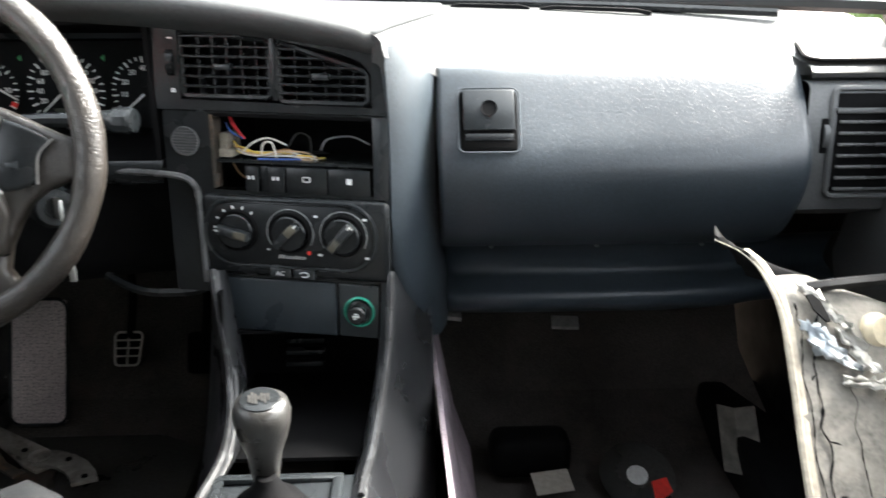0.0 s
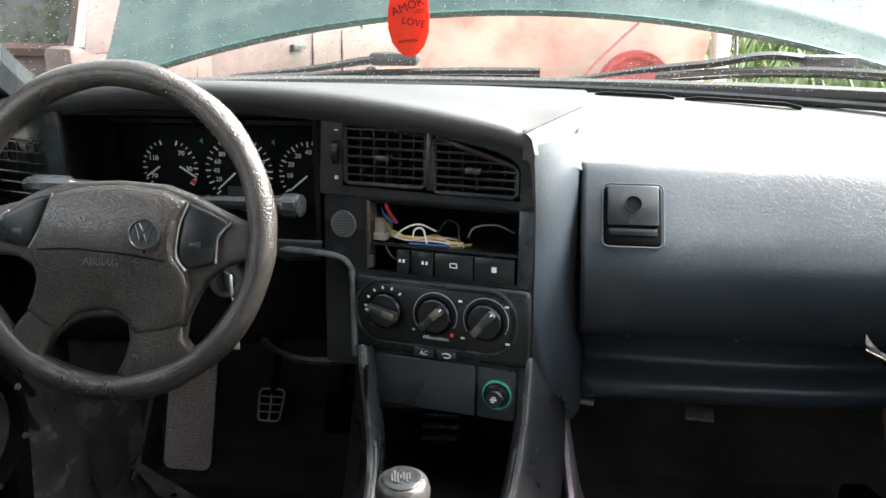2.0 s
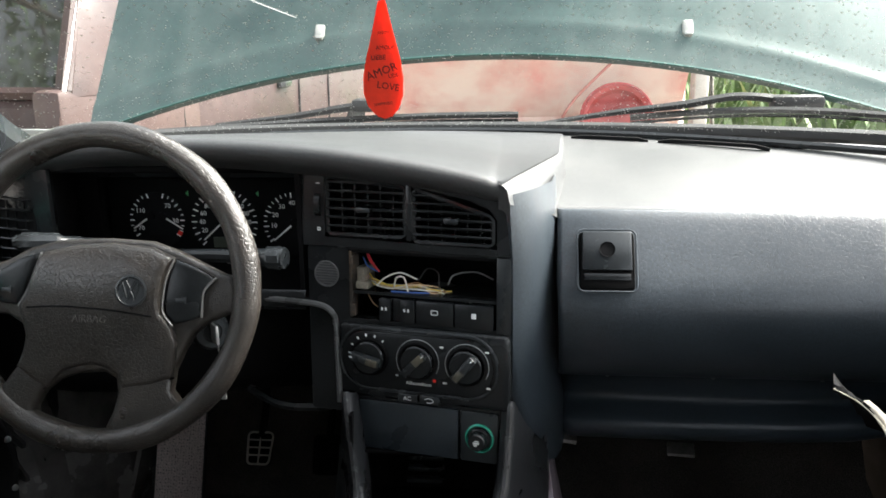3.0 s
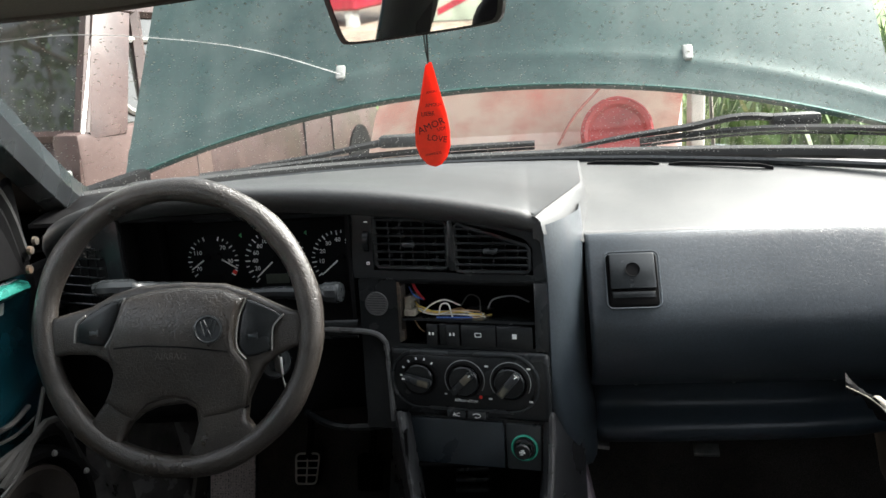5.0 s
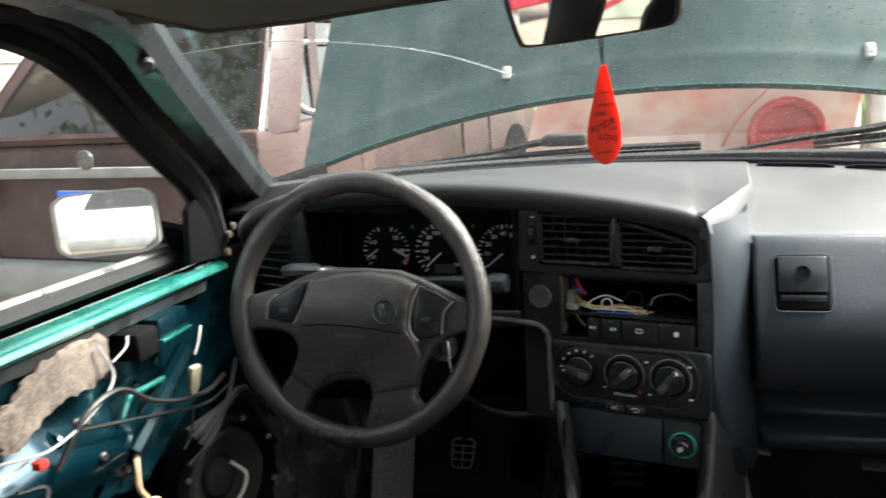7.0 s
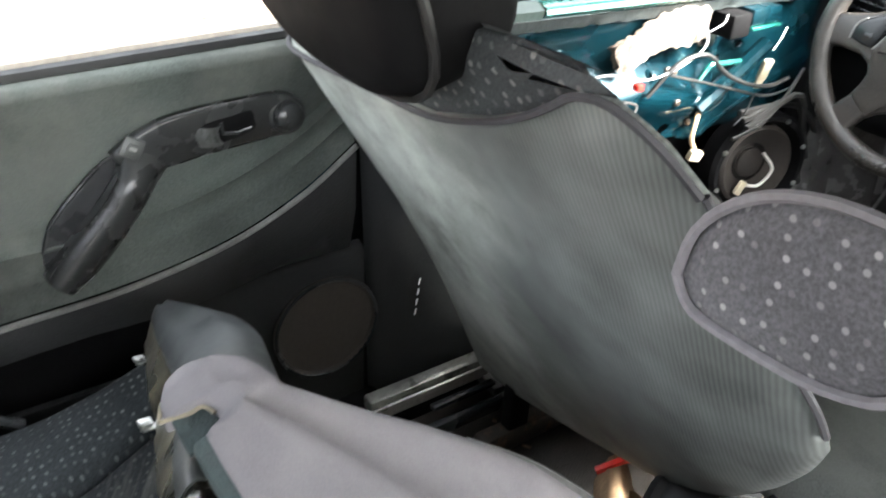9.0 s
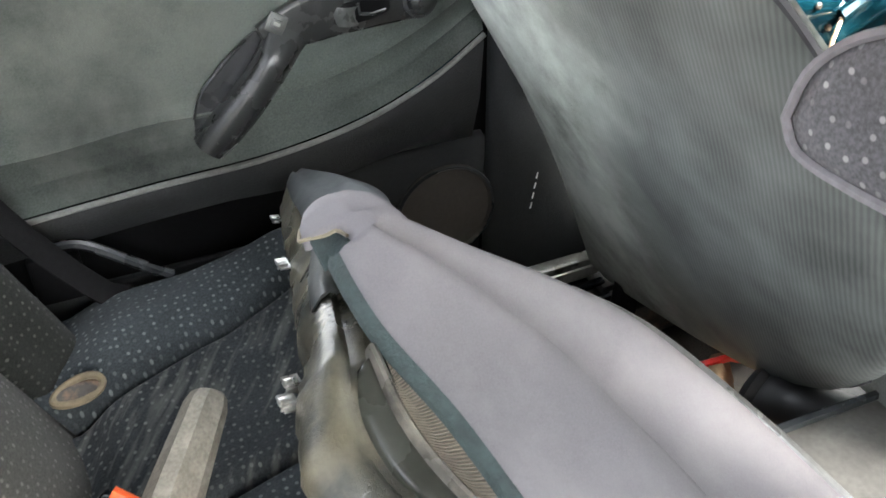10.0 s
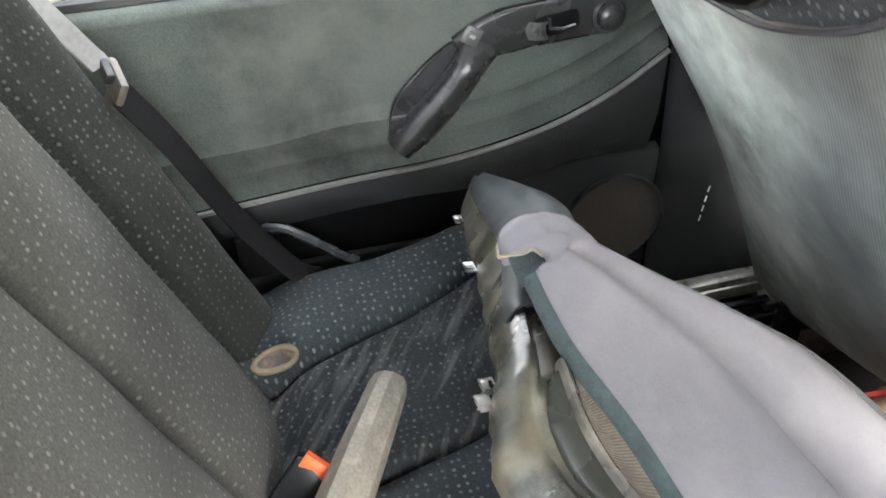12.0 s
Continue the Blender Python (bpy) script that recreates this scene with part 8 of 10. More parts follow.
part("notch_lining", slab([(-0.182, -1.337, 0.6395), (-0.180, -1.318, 0.6415), (-0.168, -1.311, 0.6425), (-0.156, -1.313, 0.642), (-0.150, -1.324, 0.641), (-0.155, -1.336, 0.634)], (0, 0, -1), 0.003), STRIP, card)
part("front_tube", tube([r[11] + Vector((0.006, 0.010, -0.012)) for r in felt_rows[len(tab) + 12:]], 0.006, 8), mat("dull_silver_rod", (0.1, 0.1, 0.098), 0.4, metal=0.5, var=0.2), card)
for i in (3, 14, 30, 33):
    part("clip", moved(join(box(-0.011, 0.011, -0.014, 0.004, -0.0015, 0.0015), box(-0.004, 0.004, -0.017, -0.002, 0.001, 0.007, 0.001), box(0.004, 0.006, -0.015, 0.0, -0.004, 0.006)), Matrix.Translation(RIM[i] + Vector((0, -0.004, -0.004))) @ pose(0, 0, 0, -15, 10, 8) @ Matrix.Scale(0.6, 4)), METAL, card, "small spring clip")
part("rib", tube(smooth_path([r[6] + Vector((0, 0, 0.004)) for r in rows[17:24:2]], 3), 0.0022, 6), BEIGE, card, "pale rubbed rib")
# loudspeaker in the card, half under the felt
def pod(q, k):
    """A place on the loudspeaker: q from 0 to 1 along it, k from 0 under the felt to 1 at its lip."""
    a = 35 + 16 * q
    i = min(int(a), len(INNER) - 2)
    lip_ = INNER[i].lerp(INNER[i + 1], a - i)
    b = 12.5 + 16 * q
    j = min(int(b), len(strip_rows) - 2)
    hid = strip_rows[j][3].lerp(strip_rows[j + 1][3], b - j) + Vector((0, 0.004, 0))
    edge_ = hid.lerp(lip_, 0.3 + 0.22 * math.sin(math.pi * min(1.0, q * 1.2)))
    return hid.lerp(edge_, k) + Vector((0, 0, -0.004 * math.sin(math.pi * k)))


lip = [pod(q / 40, 1) for q in range(41)]
inner = [INNER[min(int(35 + 16 * q / 40), len(INNER) - 2)].lerp(INNER[min(int(35 + 16 * q / 40), len(INNER) - 2) + 1], (35 + 16 * q / 40) % 1) for q in range(41)]
part("speaker_surround", sheet([[a + Vector((0, -0.004, -0.003)), a.lerp(b, 0.25) + Vector((0, 0, 0.001)), a.lerp(b, 0.6) + Vector((0, 0, 0.0)), b + Vector((0, 0.004, -0.002))] for a, b in zip(inner, lip)], 0.003, (0, 0, -1)), mat("glossy_olive_black_plastic", (0.03, 0.031, 0.026), 0.25, var=0.3, vscale=14, bump=0.1, bscale=300, spec=0.6), card, "glossy dark surround of the loudspeaker", angle=1.2)
pod_ = part("loudspeaker_ring", loft([[p + Vector((-0.001, -0.006, -0.012)), p + Vector((-0.001, -0.006, 0.001)), p + Vector((0, -0.0035, 0.006)), p + Vector((0, -0.001, 0.0065)), p + Vector((0, 0.0015, 0.003)), p + Vector((0, 0.0035, -0.006))] for p in lip], False), mat("shiny_grey_plastic_lip", (0.07, 0.066, 0.058), 0.25, var=0.3, vscale=20, bump=0.2, bscale=200, col2=(0.17, 0.155, 0.13), mix=(0.45, 0.7), mscale=30), card, "shiny oval loudspeaker ring")
part("grille", sheet([[pod(q / 40, k) for k in (0, 0.5, 0.96)] for q in range(41)], 0.003, (0, 0, -1)), mat("taupe_grille_cloth", (0.09, 0.08, 0.064), 0.9, var=0.15, vscale=30, bump=0.6, bscale=500), pod_, "taupe ribbed grille")
TAUPE = mat("taupe_rib", (0.14, 0.12, 0.095), 0.85)
for i in range(70):
    q = 0.04 + 0.9 * i / 69
    part("grille_rib", tube([pod(q, 0.05) + Vector((0, 0, 0.0004)), pod(q, 0.5) + Vector((0, 0, 0.0005)), pod(q, 0.92) + Vector((0, 0, 0.0004))], 0.0006, 4), TAUPE, pod_)
part("back_board", sheet([[Vector((-0.50 + 0.72 * i / 8, -1.24 + 0.008 * math.sin(i), z)) for z in (0.05, 0.2, 0.3, 0.38 + 0.008 * min(i, 4))] for i in range(9)], 0.006, (0, 1, 0)), DIRTYP, card, "dark lower board")

# things on the rear floor
parcel = thing("paper_bag", (-0.25, -0.78, 0.04), "crumpled tan paper bag with a red rim", "paper bag")
pp = [Vector((-0.31, -0.76, 0.19)), Vector((-0.27, -0.80, 0.20)), Vector((-0.2, -0.86, 0.19)), Vector((-0.15, -0.92, 0.16))]
bag = sheet([[p + Vector((0.03 * noise.noise((i, j, 0)), 0.05 * (j - 1.5) / 1.5 * 0.6, -0.012 * (j - 1.5) ** 2 + 0.02 * noise.noise((i * 1.3, j * 1.7, 2)))) for j in range(5)] for i, p in enumerate(smooth_path(pp, 3))], 0.002, (0, 0, -1))
part("sheet", bag, mat("tan_paper", (0.36, 0.24, 0.14), 0.8, var=0.25, vscale=20, bump=0.4, bscale=60), parcel, angle=2)
part("red_rim", tube([pp[0] + Vector((0.0, -0.03, -0.01)), pp[0] + Vector((0.02, 0.0, 0.012)), pp[0] + Vector((0.04, 0.03, 0.01))], 0.006, 6), RED, parcel)
part("red_rim", tube([pp[2] + Vector((-0.02, -0.05, -0.02)), pp[3] + Vector((-0.02, -0.03, -0.01))], 0.005, 6), RED, parcel)
part("bulk", box(-0.3, -0.17, -0.88, -0.74, 0.03, 0.16, 0.03), mat("tan_paper_bulk", (0.4, 0.28, 0.17), 0.9, var=0.3), parcel)
hb = thing("handbrake", (-0.02, -0.8, 0.24), "black handbrake boot beside a pale dusty console box", "handbrake")
part("boot", loft([[Vector((-0.19 + 0.14 * t, -0.84 + 0.05 * t, 0.27 + 0.05 * t)) + Vector((0, 0, 0)) + r * (Vector((0.3, -0.9, 0)).normalized() * math.cos(q) + Vector((0, 0, 1)) * math.sin(q)) for q in [2 * math.pi * i / 14 for i in range(14)]] for t, r in ((0, 0.03), (0.06, 0.038), (0.12, 0.03), (0.2, 0.037), (0.28, 0.03), (0.36, 0.034), (0.5, 0.03), (1.0, 0.026))]), BLACK, hb, "ribbed rubber boot", angle=1.2)
part("lever", tube([(-0.06, -0.79, 0.315), (-0.02, -0.76, 0.335), (0.03, -0.72, 0.35)], 0.014, 8), BEIGE, hb)
CONSG = mat("dusty_dark_grey_box", (0.09, 0.088, 0.082), 0.7, var=0.3, vscale=12, bump=0.2, bscale=300)
cb = thing("console_box", (0.03, -0.88, 0.24), "open grey console box, dusty", "box")
part("lid", slab([(-0.085, -0.93, 0.345), (0.10, -0.93, 0.345), (0.10, -0.79, 0.365), (-0.065, -0.79, 0.365)], (0, 0, -1), 0.012, 0.003), CONSG, cb, angle=0.5)
part("side_wall", slab([(-0.085, -0.93, 0.345), (-0.065, -0.79, 0.365), (-0.065, -0.79, 0.25), (-0.085, -0.93, 0.25)], (-1, 0, 0), 0.008, 0.002), CONSG, cb, angle=0.5)
part("end_wall", slab([(-0.085, -0.93, 0.345), (0.1, -0.93, 0.345), (0.1, -0.93, 0.24), (-0.085, -0.93, 0.24)], (0, -1, 0), 0.008, 0.002), CONSG, cb, angle=0.5)
part("rim", tube([(-0.088, -0.935, 0.348), (-0.068, -0.788, 0.368), (0.1, -0.788, 0.368)], 0.006, 6), TRIM, cb)
random.seed(21)
deb = bmesh.new()
for i in range(70):
    x, y = random.uniform(-0.62, -0.15), random.uniform(-1.1, -0.72)
    m = Matrix.Translation((x, y, 0.035 + random.uniform(0, 0.01))) @ Euler((random.uniform(-0.5, 0.5), random.uniform(-0.5, 0.5), random.uniform(0, 6))).to_matrix().to_4x4() @ Matrix.Diagonal((random.uniform(0.004, 0.02), random.uniform(0.002, 0.008), random.uniform(0.001, 0.005), 1))
    bmesh.ops.create_cube(deb, size=1, matrix=m)
whole("floor_litter", deb, mat("dry_litter", (0.16, 0.11, 0.07), 0.9, var=0.5, vscale=40), "dry crumbs and scraps on the rear carpet", "litter", kind="stuff", smooth=False)

# ---- torn door card leaning on the passenger seat ----
torn = thing("torn_door_card", (0.5, -0.45, 0.3), "torn door card seen from behind, foil and peeling board", "door card")
edge = smooth_path([(0.470, -0.187, 0.543), (0.488, -0.215, 0.539), (0.501, -0.245, 0.526), (0.509, -0.28, 0.497), (0.508, -0.325, 0.449), (0.502, -0.38, 0.395), (0.496, -0.46, 0.32)], 6)
rows = []
for i, p in enumerate(edge):
    k = i / (len(edge) - 1)
    w = 0.006 + 0.3 * max(0, min(1, (k - 0.22) / 0.35))
    rows.append([p + Vector((w * t, 0.02 * t, -0.05 * t * t * min(1, k * 3) + 0.01 * t + 0.006 * noise.noise((i * 0.8, t * 6, 0)))) for t in (0, 0.04, 0.1, 0.2, 0.35, 0.5, 0.7, 1.0)])
part("tip", sheet(rows[:13], 0.004, (0, 0, -1)), SHADEP, torn, "black tip of the card", angle=1.2)
part("board", sheet(rows[12:], 0.004, (0, 0, -1)), mat("dark_torn_board", (0.16, 0.15, 0.13), 0.65, var=0.35, vscale=18, grain=0.3, gscale=200, bump=0.8, bscale=90, col2=(0.28, 0.26, 0.225), mix=(0.42, 0.6), mscale=22), torn, "grey peeling board", angle=1.2)
part("edge", tube(edge, [0.0008 + 0.003 * max(0, min(1, (i - 8) / 14)) for i in range(len(edge))], 6), mat("pale_torn_edge", (0.42, 0.38, 0.31), 0.8, var=0.3, vscale=30, bump=0.6, bscale=120), torn, "pale frayed edge")
part("edge_band", sheet([[p + Vector((0.001, 0, 0.002)), p + Vector((0.004, 0.001, 0.004)), p + Vector((0.009 + 0.001 * noise.noise((i * 1.7, 0, 3)), 0.002, 0.003))] for i, p in enumerate(edge[6:])], 0.002, (0, 0, -1)), bpy.data.materials["pale_torn_edge"], torn, "pale fibre band along the edge", angle=1.5)
FOIL = mat("silver_blue_foil", (0.3, 0.34, 0.37), 0.3, metal=0.3, var=0.35, vscale=14, bump=0.6, bscale=50, col2=(0.5, 0.52, 0.52), mix=(0.45, 0.6), mscale=25)
PEEL = mat("white_peeling_film", (0.5, 0.49, 0.45), 0.4, var=0.3, vscale=25, bump=0.5, bscale=80)
LIFT = Vector((0.02, -0.6, 0.75)).normalized()


def crumple(corners, high, seed, n=9):
    """A crumpled patch between four corners, ragged at its rim, lifted off the board."""
    a, b, c, d = [Vector(p) for p in corners]
    rows = []
    for i in range(n):
        row = []
        for j in range(n):
            u, v = i / (n - 1), j / (n - 1)
            p = a.lerp(b, u).lerp(d.lerp(c, u), v)
            rag = Vector((noise.noise((i * 0.9, j * 0.9, seed)), noise.noise((i * 0.9, j * 0.9, seed + 5)), noise.noise((i * 0.9, j * 0.9, seed + 9)))) * 0.006
            row.append(p + rag + LIFT * (high + 0.006 * noise.noise((i * 0.7, j * 0.7, seed + 20))))
        rows.append(row)
    return sheet(rows, 0.0008, -LIFT)


for corners, m_, lab in (
        (((0.524, -0.256, 0.521), (0.549, -0.262, 0.512), (0.574, -0.292, 0.482), (0.552, -0.284, 0.492)), PEEL, "peeling white film"),
        (((0.521, -0.285, 0.493), (0.547, -0.290, 0.486), (0.574, -0.322, 0.452), (0.531, -0.311, 0.468)), FOIL, "crumpled silver-blue foil"),
        (((0.556, -0.289, 0.485), (0.572, -0.291, 0.482), (0.596, -0.322, 0.449), (0.574, -0.318, 0.455)), PEEL, "peeling white film"),
        (((0.553, -0.325, 0.451), (0.60, -0.325, 0.446), (0.61, -0.335, 0.437), (0.556, -0.331, 0.444)), PEEL, "peeling white film")):
    part("foil", crumple(corners, 0.006, corners[0][0] * 90), m_, torn, lab, angle=2)
part("hole", slab([Vector(p) + LIFT * 0.013 for p in ((0.529, -0.270, 0.507), (0.536, -0.268, 0.507), (0.543, -0.273, 0.502), (0.549, -0.288, 0.487), (0.544, -0.289, 0.487), (0.534, -0.281, 0.496))], LIFT, 0.002), SHADEP, torn, "ragged dark hole")
random.seed(23)
for dx, i0, i1, r0 in ((0.013, 17, 36, 0.0011), (0.0235, 20, 36, 0.0016), (0.055, 24, 33, 0.0007)):
    pts = [edge[i] + Vector((dx + 0.006 * noise.noise((i * 0.63, dx * 200, 0)), 0.002, 0.0035 - 0.02 * dx)) for i in range(i0, min(i1, len(edge)))]
    part("glue_crack", tube(smooth_path(pts, 3), [r0 * (0.25 + 1.7 * abs(noise.noise((k * 0.37, dx * 90, 4)))) for k in range((len(pts) - 1) * 3 + 1)], 5), SHADEP, torn)
for k in range(9):
    i = random.randint(18, len(edge) - 3)
    dx = random.choice((0.011, 0.016, 0.021, 0.028, 0.032, 0.07, 0.09)) + random.uniform(-0.003, 0.003)
    c = edge[i] + Vector((dx, 0.002, 0.0035 - 0.02 * dx))
    q = Vector((random.uniform(-0.006, 0.006), random.uniform(-0.007, 0.003), 0)) + Vector((0, 0, 0))
    q.z = q.y * 0.95
    part("flake_mark", tube([c - q, c + Vector((random.uniform(-0.002, 0.002), 0, 0)), c + q], [0.0005, random.uniform(0.0008, 0.0024), 0.0004], 5), SHADEP, torn)
part("strap", tube(smooth_path([(0.54, -0.255, 0.515), (0.58, -0.255, 0.52), (0.66, -0.24, 0.52)], 5), 0.006, 6), BLACK, torn)
part("knob", moved(lathe([(0.02, -0.02), (0.02, 0.02), (0.014, 0.026), (0, 0.026)], 16), facing((0.60, -0.27, 0.47), (0.3, -0.8, 0.5))), CREAM, torn)

# passenger footwell clutter
disc = thing("compact_disc", (0.5, 0.08, 0.03), "bare scratched disc on the carpet", "disc")
part("disc", moved(lathe([(0.008, 0), (0.06, 0), (0.06, 0.0012), (0.008, 0.0012)], 40), pose(0.5, 0.085, 0.05, 25, 0, 0)), mat("dull_disc", (0.1, 0.1, 0.095), 0.25, metal=0.8, var=0.2), disc)
part("hub", moved(lathe([(0.0075, 0), (0.017, 0.0005), (0.017, 0.002), (0.0075, 0.002)], 24), pose(0.5, 0.085, 0.05, 25, 0, 0)), WHITEP, disc)
part("label_patch", moved(slab([(0.02, -0.05, 0.0018), (0.05, -0.03, 0.0018), (0.045, -0.005, 0.0018), (0.02, -0.012, 0.0018)], (0, 0, 1), 0.0006), pose(0.5, 0.085, 0.05, 25, 0, 0)), RED, disc)
whole("leaflet", moved(sheet([[(0.03 * i, 0.028 * j, 0.012 * abs(i - 1) + 0.004 * noise.noise((i, j, 0))) for j in range(5)] for i in range(3)], 0.0015, (0, 0, 1)), pose(0.63, 0.07, 0.06, 35, 0, -8)), mat("stained_paper", (0.2, 0.19, 0.165), 0.8, var=0.4, vscale=30), "folded stained paper leaflet on the carpet", "leaflet")
whole("paper_scrap", moved(sheet([[(0.02 * i, 0.02 * j, 0.005 * noise.noise((i, j, 5))) for j in range(3)] for i in range(4)], 0.0015, (0, 0, 1)), pose(0.335, 0.04, 0.05, 20, 0, 10)), mat("pale_paper", (0.34, 0.32, 0.28), 0.8, var=0.2), "pale paper scrap on the carpet", "paper")
whole("black_pouch", box(0.27, 0.40, 0.10, 0.17, 0.03, 0.10, 0.02, 3), SHADEP, "black zipped pouch on the carpet", "pouch")
whole("tunnel_carpet", sheet([[Vector((0.172 + 0.02 * t, 0.20 - 0.5 * t, 0.33 - 0.05 * t)), Vector((0.190 + 0.01 * t, 0.20 - 0.5 * t, 0.25 - 0.05 * t)), Vector((0.215, 0.2 - 0.5 * t, 0.12)), Vector((0.245, 0.2 - 0.5 * t, 0.03))] for t in [k / 8 for k in range(9)]], 0.006, (-1, 0, 0)), mat("lilac_brown_carpet", (0.36, 0.3, 0.33), 1.0, var=0.3, vscale=10, grain=0.3, gscale=400, bump=0.5, bscale=500, spec=0.1), "lilac-brown carpet on the tunnel side", "carpet", kind="structure")

# ---- mirror, air freshener, visor, wipers ----
rv = thing("interior_mirror", (0.0, -0.27, 1.0), "black interior mirror hanging from the windscreen", "mirror")
HANG = Matrix.Translation((0.10, -1.14, 0.957)) @ Matrix.Scale(0.85, 4) @ Matrix.Translation((-0.10, 1.14, -0.957))
RM = HANG @ facing((-0.022, -0.118, 1.012), (-0.29, -0.952, -0.07), spin=3.0)
outl = [(-0.125, 0.04), (-0.11, -0.026), (-0.1, -0.034), (0.098, -0.031), (0.11, -0.022), (0.118, 0.035), (0.105, 0.046), (-0.112, 0.048)]
for _ in range(2):
    outl = [(a[0] + (b[0] - a[0]) * q, a[1] + (b[1] - a[1]) * q) for a, b in zip(outl, outl[1:] + outl[:1]) for q in (0.2, 0.8)]
part("case", moved(loft([[(u * k, v * k, w) for u, v in outl] for w, k in ((-0.03, 0.7), (-0.022, 0.93), (-0.002, 1.0), (0.004, 0.985), (0.004, 0.93), (0.0, 0.92))]), RM), PLASTIC, rv, "black plastic case")
part("glass", moved(slab([(u * 0.92, v * 0.9, 0.001) for u, v in outl], (0, 0, 1), 0.002), RM), MIRROR, rv, smooth=False)
part("stalk", tube([(0.0, -0.25, 1.02), (0.004, -0.245, 1.045), (0.01, -0.27, 1.065)], 0.010, 8), PLASTIC, rv)
tag = thing("air_freshener", (0.004, -0.256, 0.893), "orange-red drop-shaped card air freshener with black words", "air freshener")
drop = [(0.0015, 0.066), (0.004, 0.058), (0.011, 0.03), (0.018, 0.004), (0.0215, -0.018), (0.021, -0.036), (0.016, -0.05), (0.008, -0.059), (0.0, -0.0615), (-0.008, -0.059), (-0.016, -0.05), (-0.021, -0.036), (-0.0215, -0.018), (-0.018, 0.004), (-0.011, 0.03), (-0.004, 0.058), (-0.0015, 0.066)]
TG = HANG @ facing((-0.013, -0.1, 0.882), (0.05, -1, 0), spin=0)
front_card = part("card", moved(slab([(u, v, 0) for u, v in drop], (0, 0, 1), 0.0016), TG @ pose(0, 0, 0.001, 0, 6, -2)), ORANGE, tag, smooth=False)
part("card", moved(slab([(u, v, 0) for u, v in drop], (0, 0, 1), 0.0016), TG @ pose(-0.0005, -0.0025, -0.003, 0, 2, 1.2)), ORANGE, tag, smooth=False)
part("card", moved(slab([(u, v, 0) for u, v in drop], (0, 0, 1), 0.0016), TG @ pose(0.0003, -0.0012, -0.006, 0, 8, -1)), ORANGE, tag, smooth=False)
INK = mat("black_ink", (0.02, 0.012, 0.012), 0.7, var=0.05)
TM = TG @ pose(0, 0, 0.001, 0, 6, -2)
for s_, sz, u, v, turn in (("AMOR", 0.0125, -0.001, -0.012, 22), ("LOVE", 0.0105, 0.006, -0.028, -8), ("LIEBE", 0.0072, -0.005, 0.003, 3), ("AMOUR", 0.006, 0.003, 0.014, 4), ("AMORE", 0.0042, 0.001, 0.03, 8), ("UDE", 0.006, 0.012, -0.016, 15), ("HAPPINESS", 0.0042, 0.001, -0.047, 8)):
    text(s_, sz, TM @ pose(u, v, 0.0019, 0, 0, turn), INK, front_card, "lettering", 0.0002)
part("string", moved(tube([(-0.013, -0.1, 0.947), (-0.0125, -0.103, 0.965), (-0.012, -0.108, 0.985)], 0.0012, 5), HANG), BLACK, tag)
part("string", moved(tube([(-0.013, -0.1, 0.947), (-0.015, -0.102, 0.962), (-0.016, -0.108, 0.985)], 0.0009, 5), HANG), BLACK, tag)
visor = thing("sun_visor", (-0.32, -0.42, 1.04), "brown-grey cloth sun visor folded up", "sun visor")
part("pad", sheet([[(-0.46, -0.45, 1.037), (-0.45, -0.53, 1.045), (-0.44, -0.62, 1.06)], [(-0.40, -0.375, 1.014), (-0.39, -0.46, 1.03), (-0.38, -0.6, 1.06)], [(-0.3, -0.35, 1.018), (-0.29, -0.45, 1.035), (-0.28, -0.6, 1.065)], [(-0.2, -0.338, 1.026), (-0.19, -0.44, 1.04), (-0.18, -0.6, 1.07)], [(-0.1, -0.345, 1.03), (-0.09, -0.44, 1.045), (-0.08, -0.6, 1.075)]], 0.014, (0, 0, 1)), CLOTH, visor, angle=1.2)
part("seam", tube([(-0.46, -0.45, 1.036), (-0.40, -0.375, 1.013), (-0.3, -0.35, 1.017), (-0.2, -0.338, 1.025), (-0.1, -0.345, 1.029)], 0.003, 5), mat("brown_seam", (0.05, 0.045, 0.04), 0.9), visor, "stitched edge")
part("hinge_rod", tube([(-0.455, -0.46, 1.045), (-0.475, -0.44, 1.05), (-0.485, -0.43, 1.058)], 0.005, 8), BLACK, visor)
part("header", tube(smooth_path([(-0.47, -0.42, 1.045), (-0.3, -0.36, 1.052), (0.0, -0.33, 1.062), (0.3, -0.36, 1.055), (0.52, -0.42, 1.05)], 5), 0.022, 8), CLOTH, body)
ck = thing("pillar_clip", (-0.45, -0.38, 0.98), "small black broken clip on the pillar trim", "clip")
part("clip", join(moved(lathe([(0.009, -0.006), (0.009, 0.008), (0.005, 0.014), (0, 0.014)], 12), facing((-0.485, -0.372, 0.985), (0.6, -0.6, -0.2))), box(-0.50, -0.478, -0.378, -0.362, 0.99, 1.0, 0.003)), BLACK, ck)


def wiper(name, pts, blade, label):
    w = thing(name, pts[0], label, "wiper", "windscreen wipers")
    part("arm", tube(smooth_path(pts, 5), [0.004 + 0.004 * min(1, i / 10) for i in range(5 * (len(pts) - 1) + 1)], 6), BLACK, w)
    part("blade", tube(smooth_path(blade, 6), 0.0065, 6), BLACK, w)
    part("rubber", tube([Vector(p) + Vector((0, -0.004, -0.009)) for p in smooth_path(blade, 6)], 0.003, 5), SHADEP, w)
    part("cap", moved(box(-0.045, 0.045, -0.02, 0.02, -0.012, 0.012, 0.008), Matrix.Translation(Vector(pts[-1]))), BLACK, w)
    return w


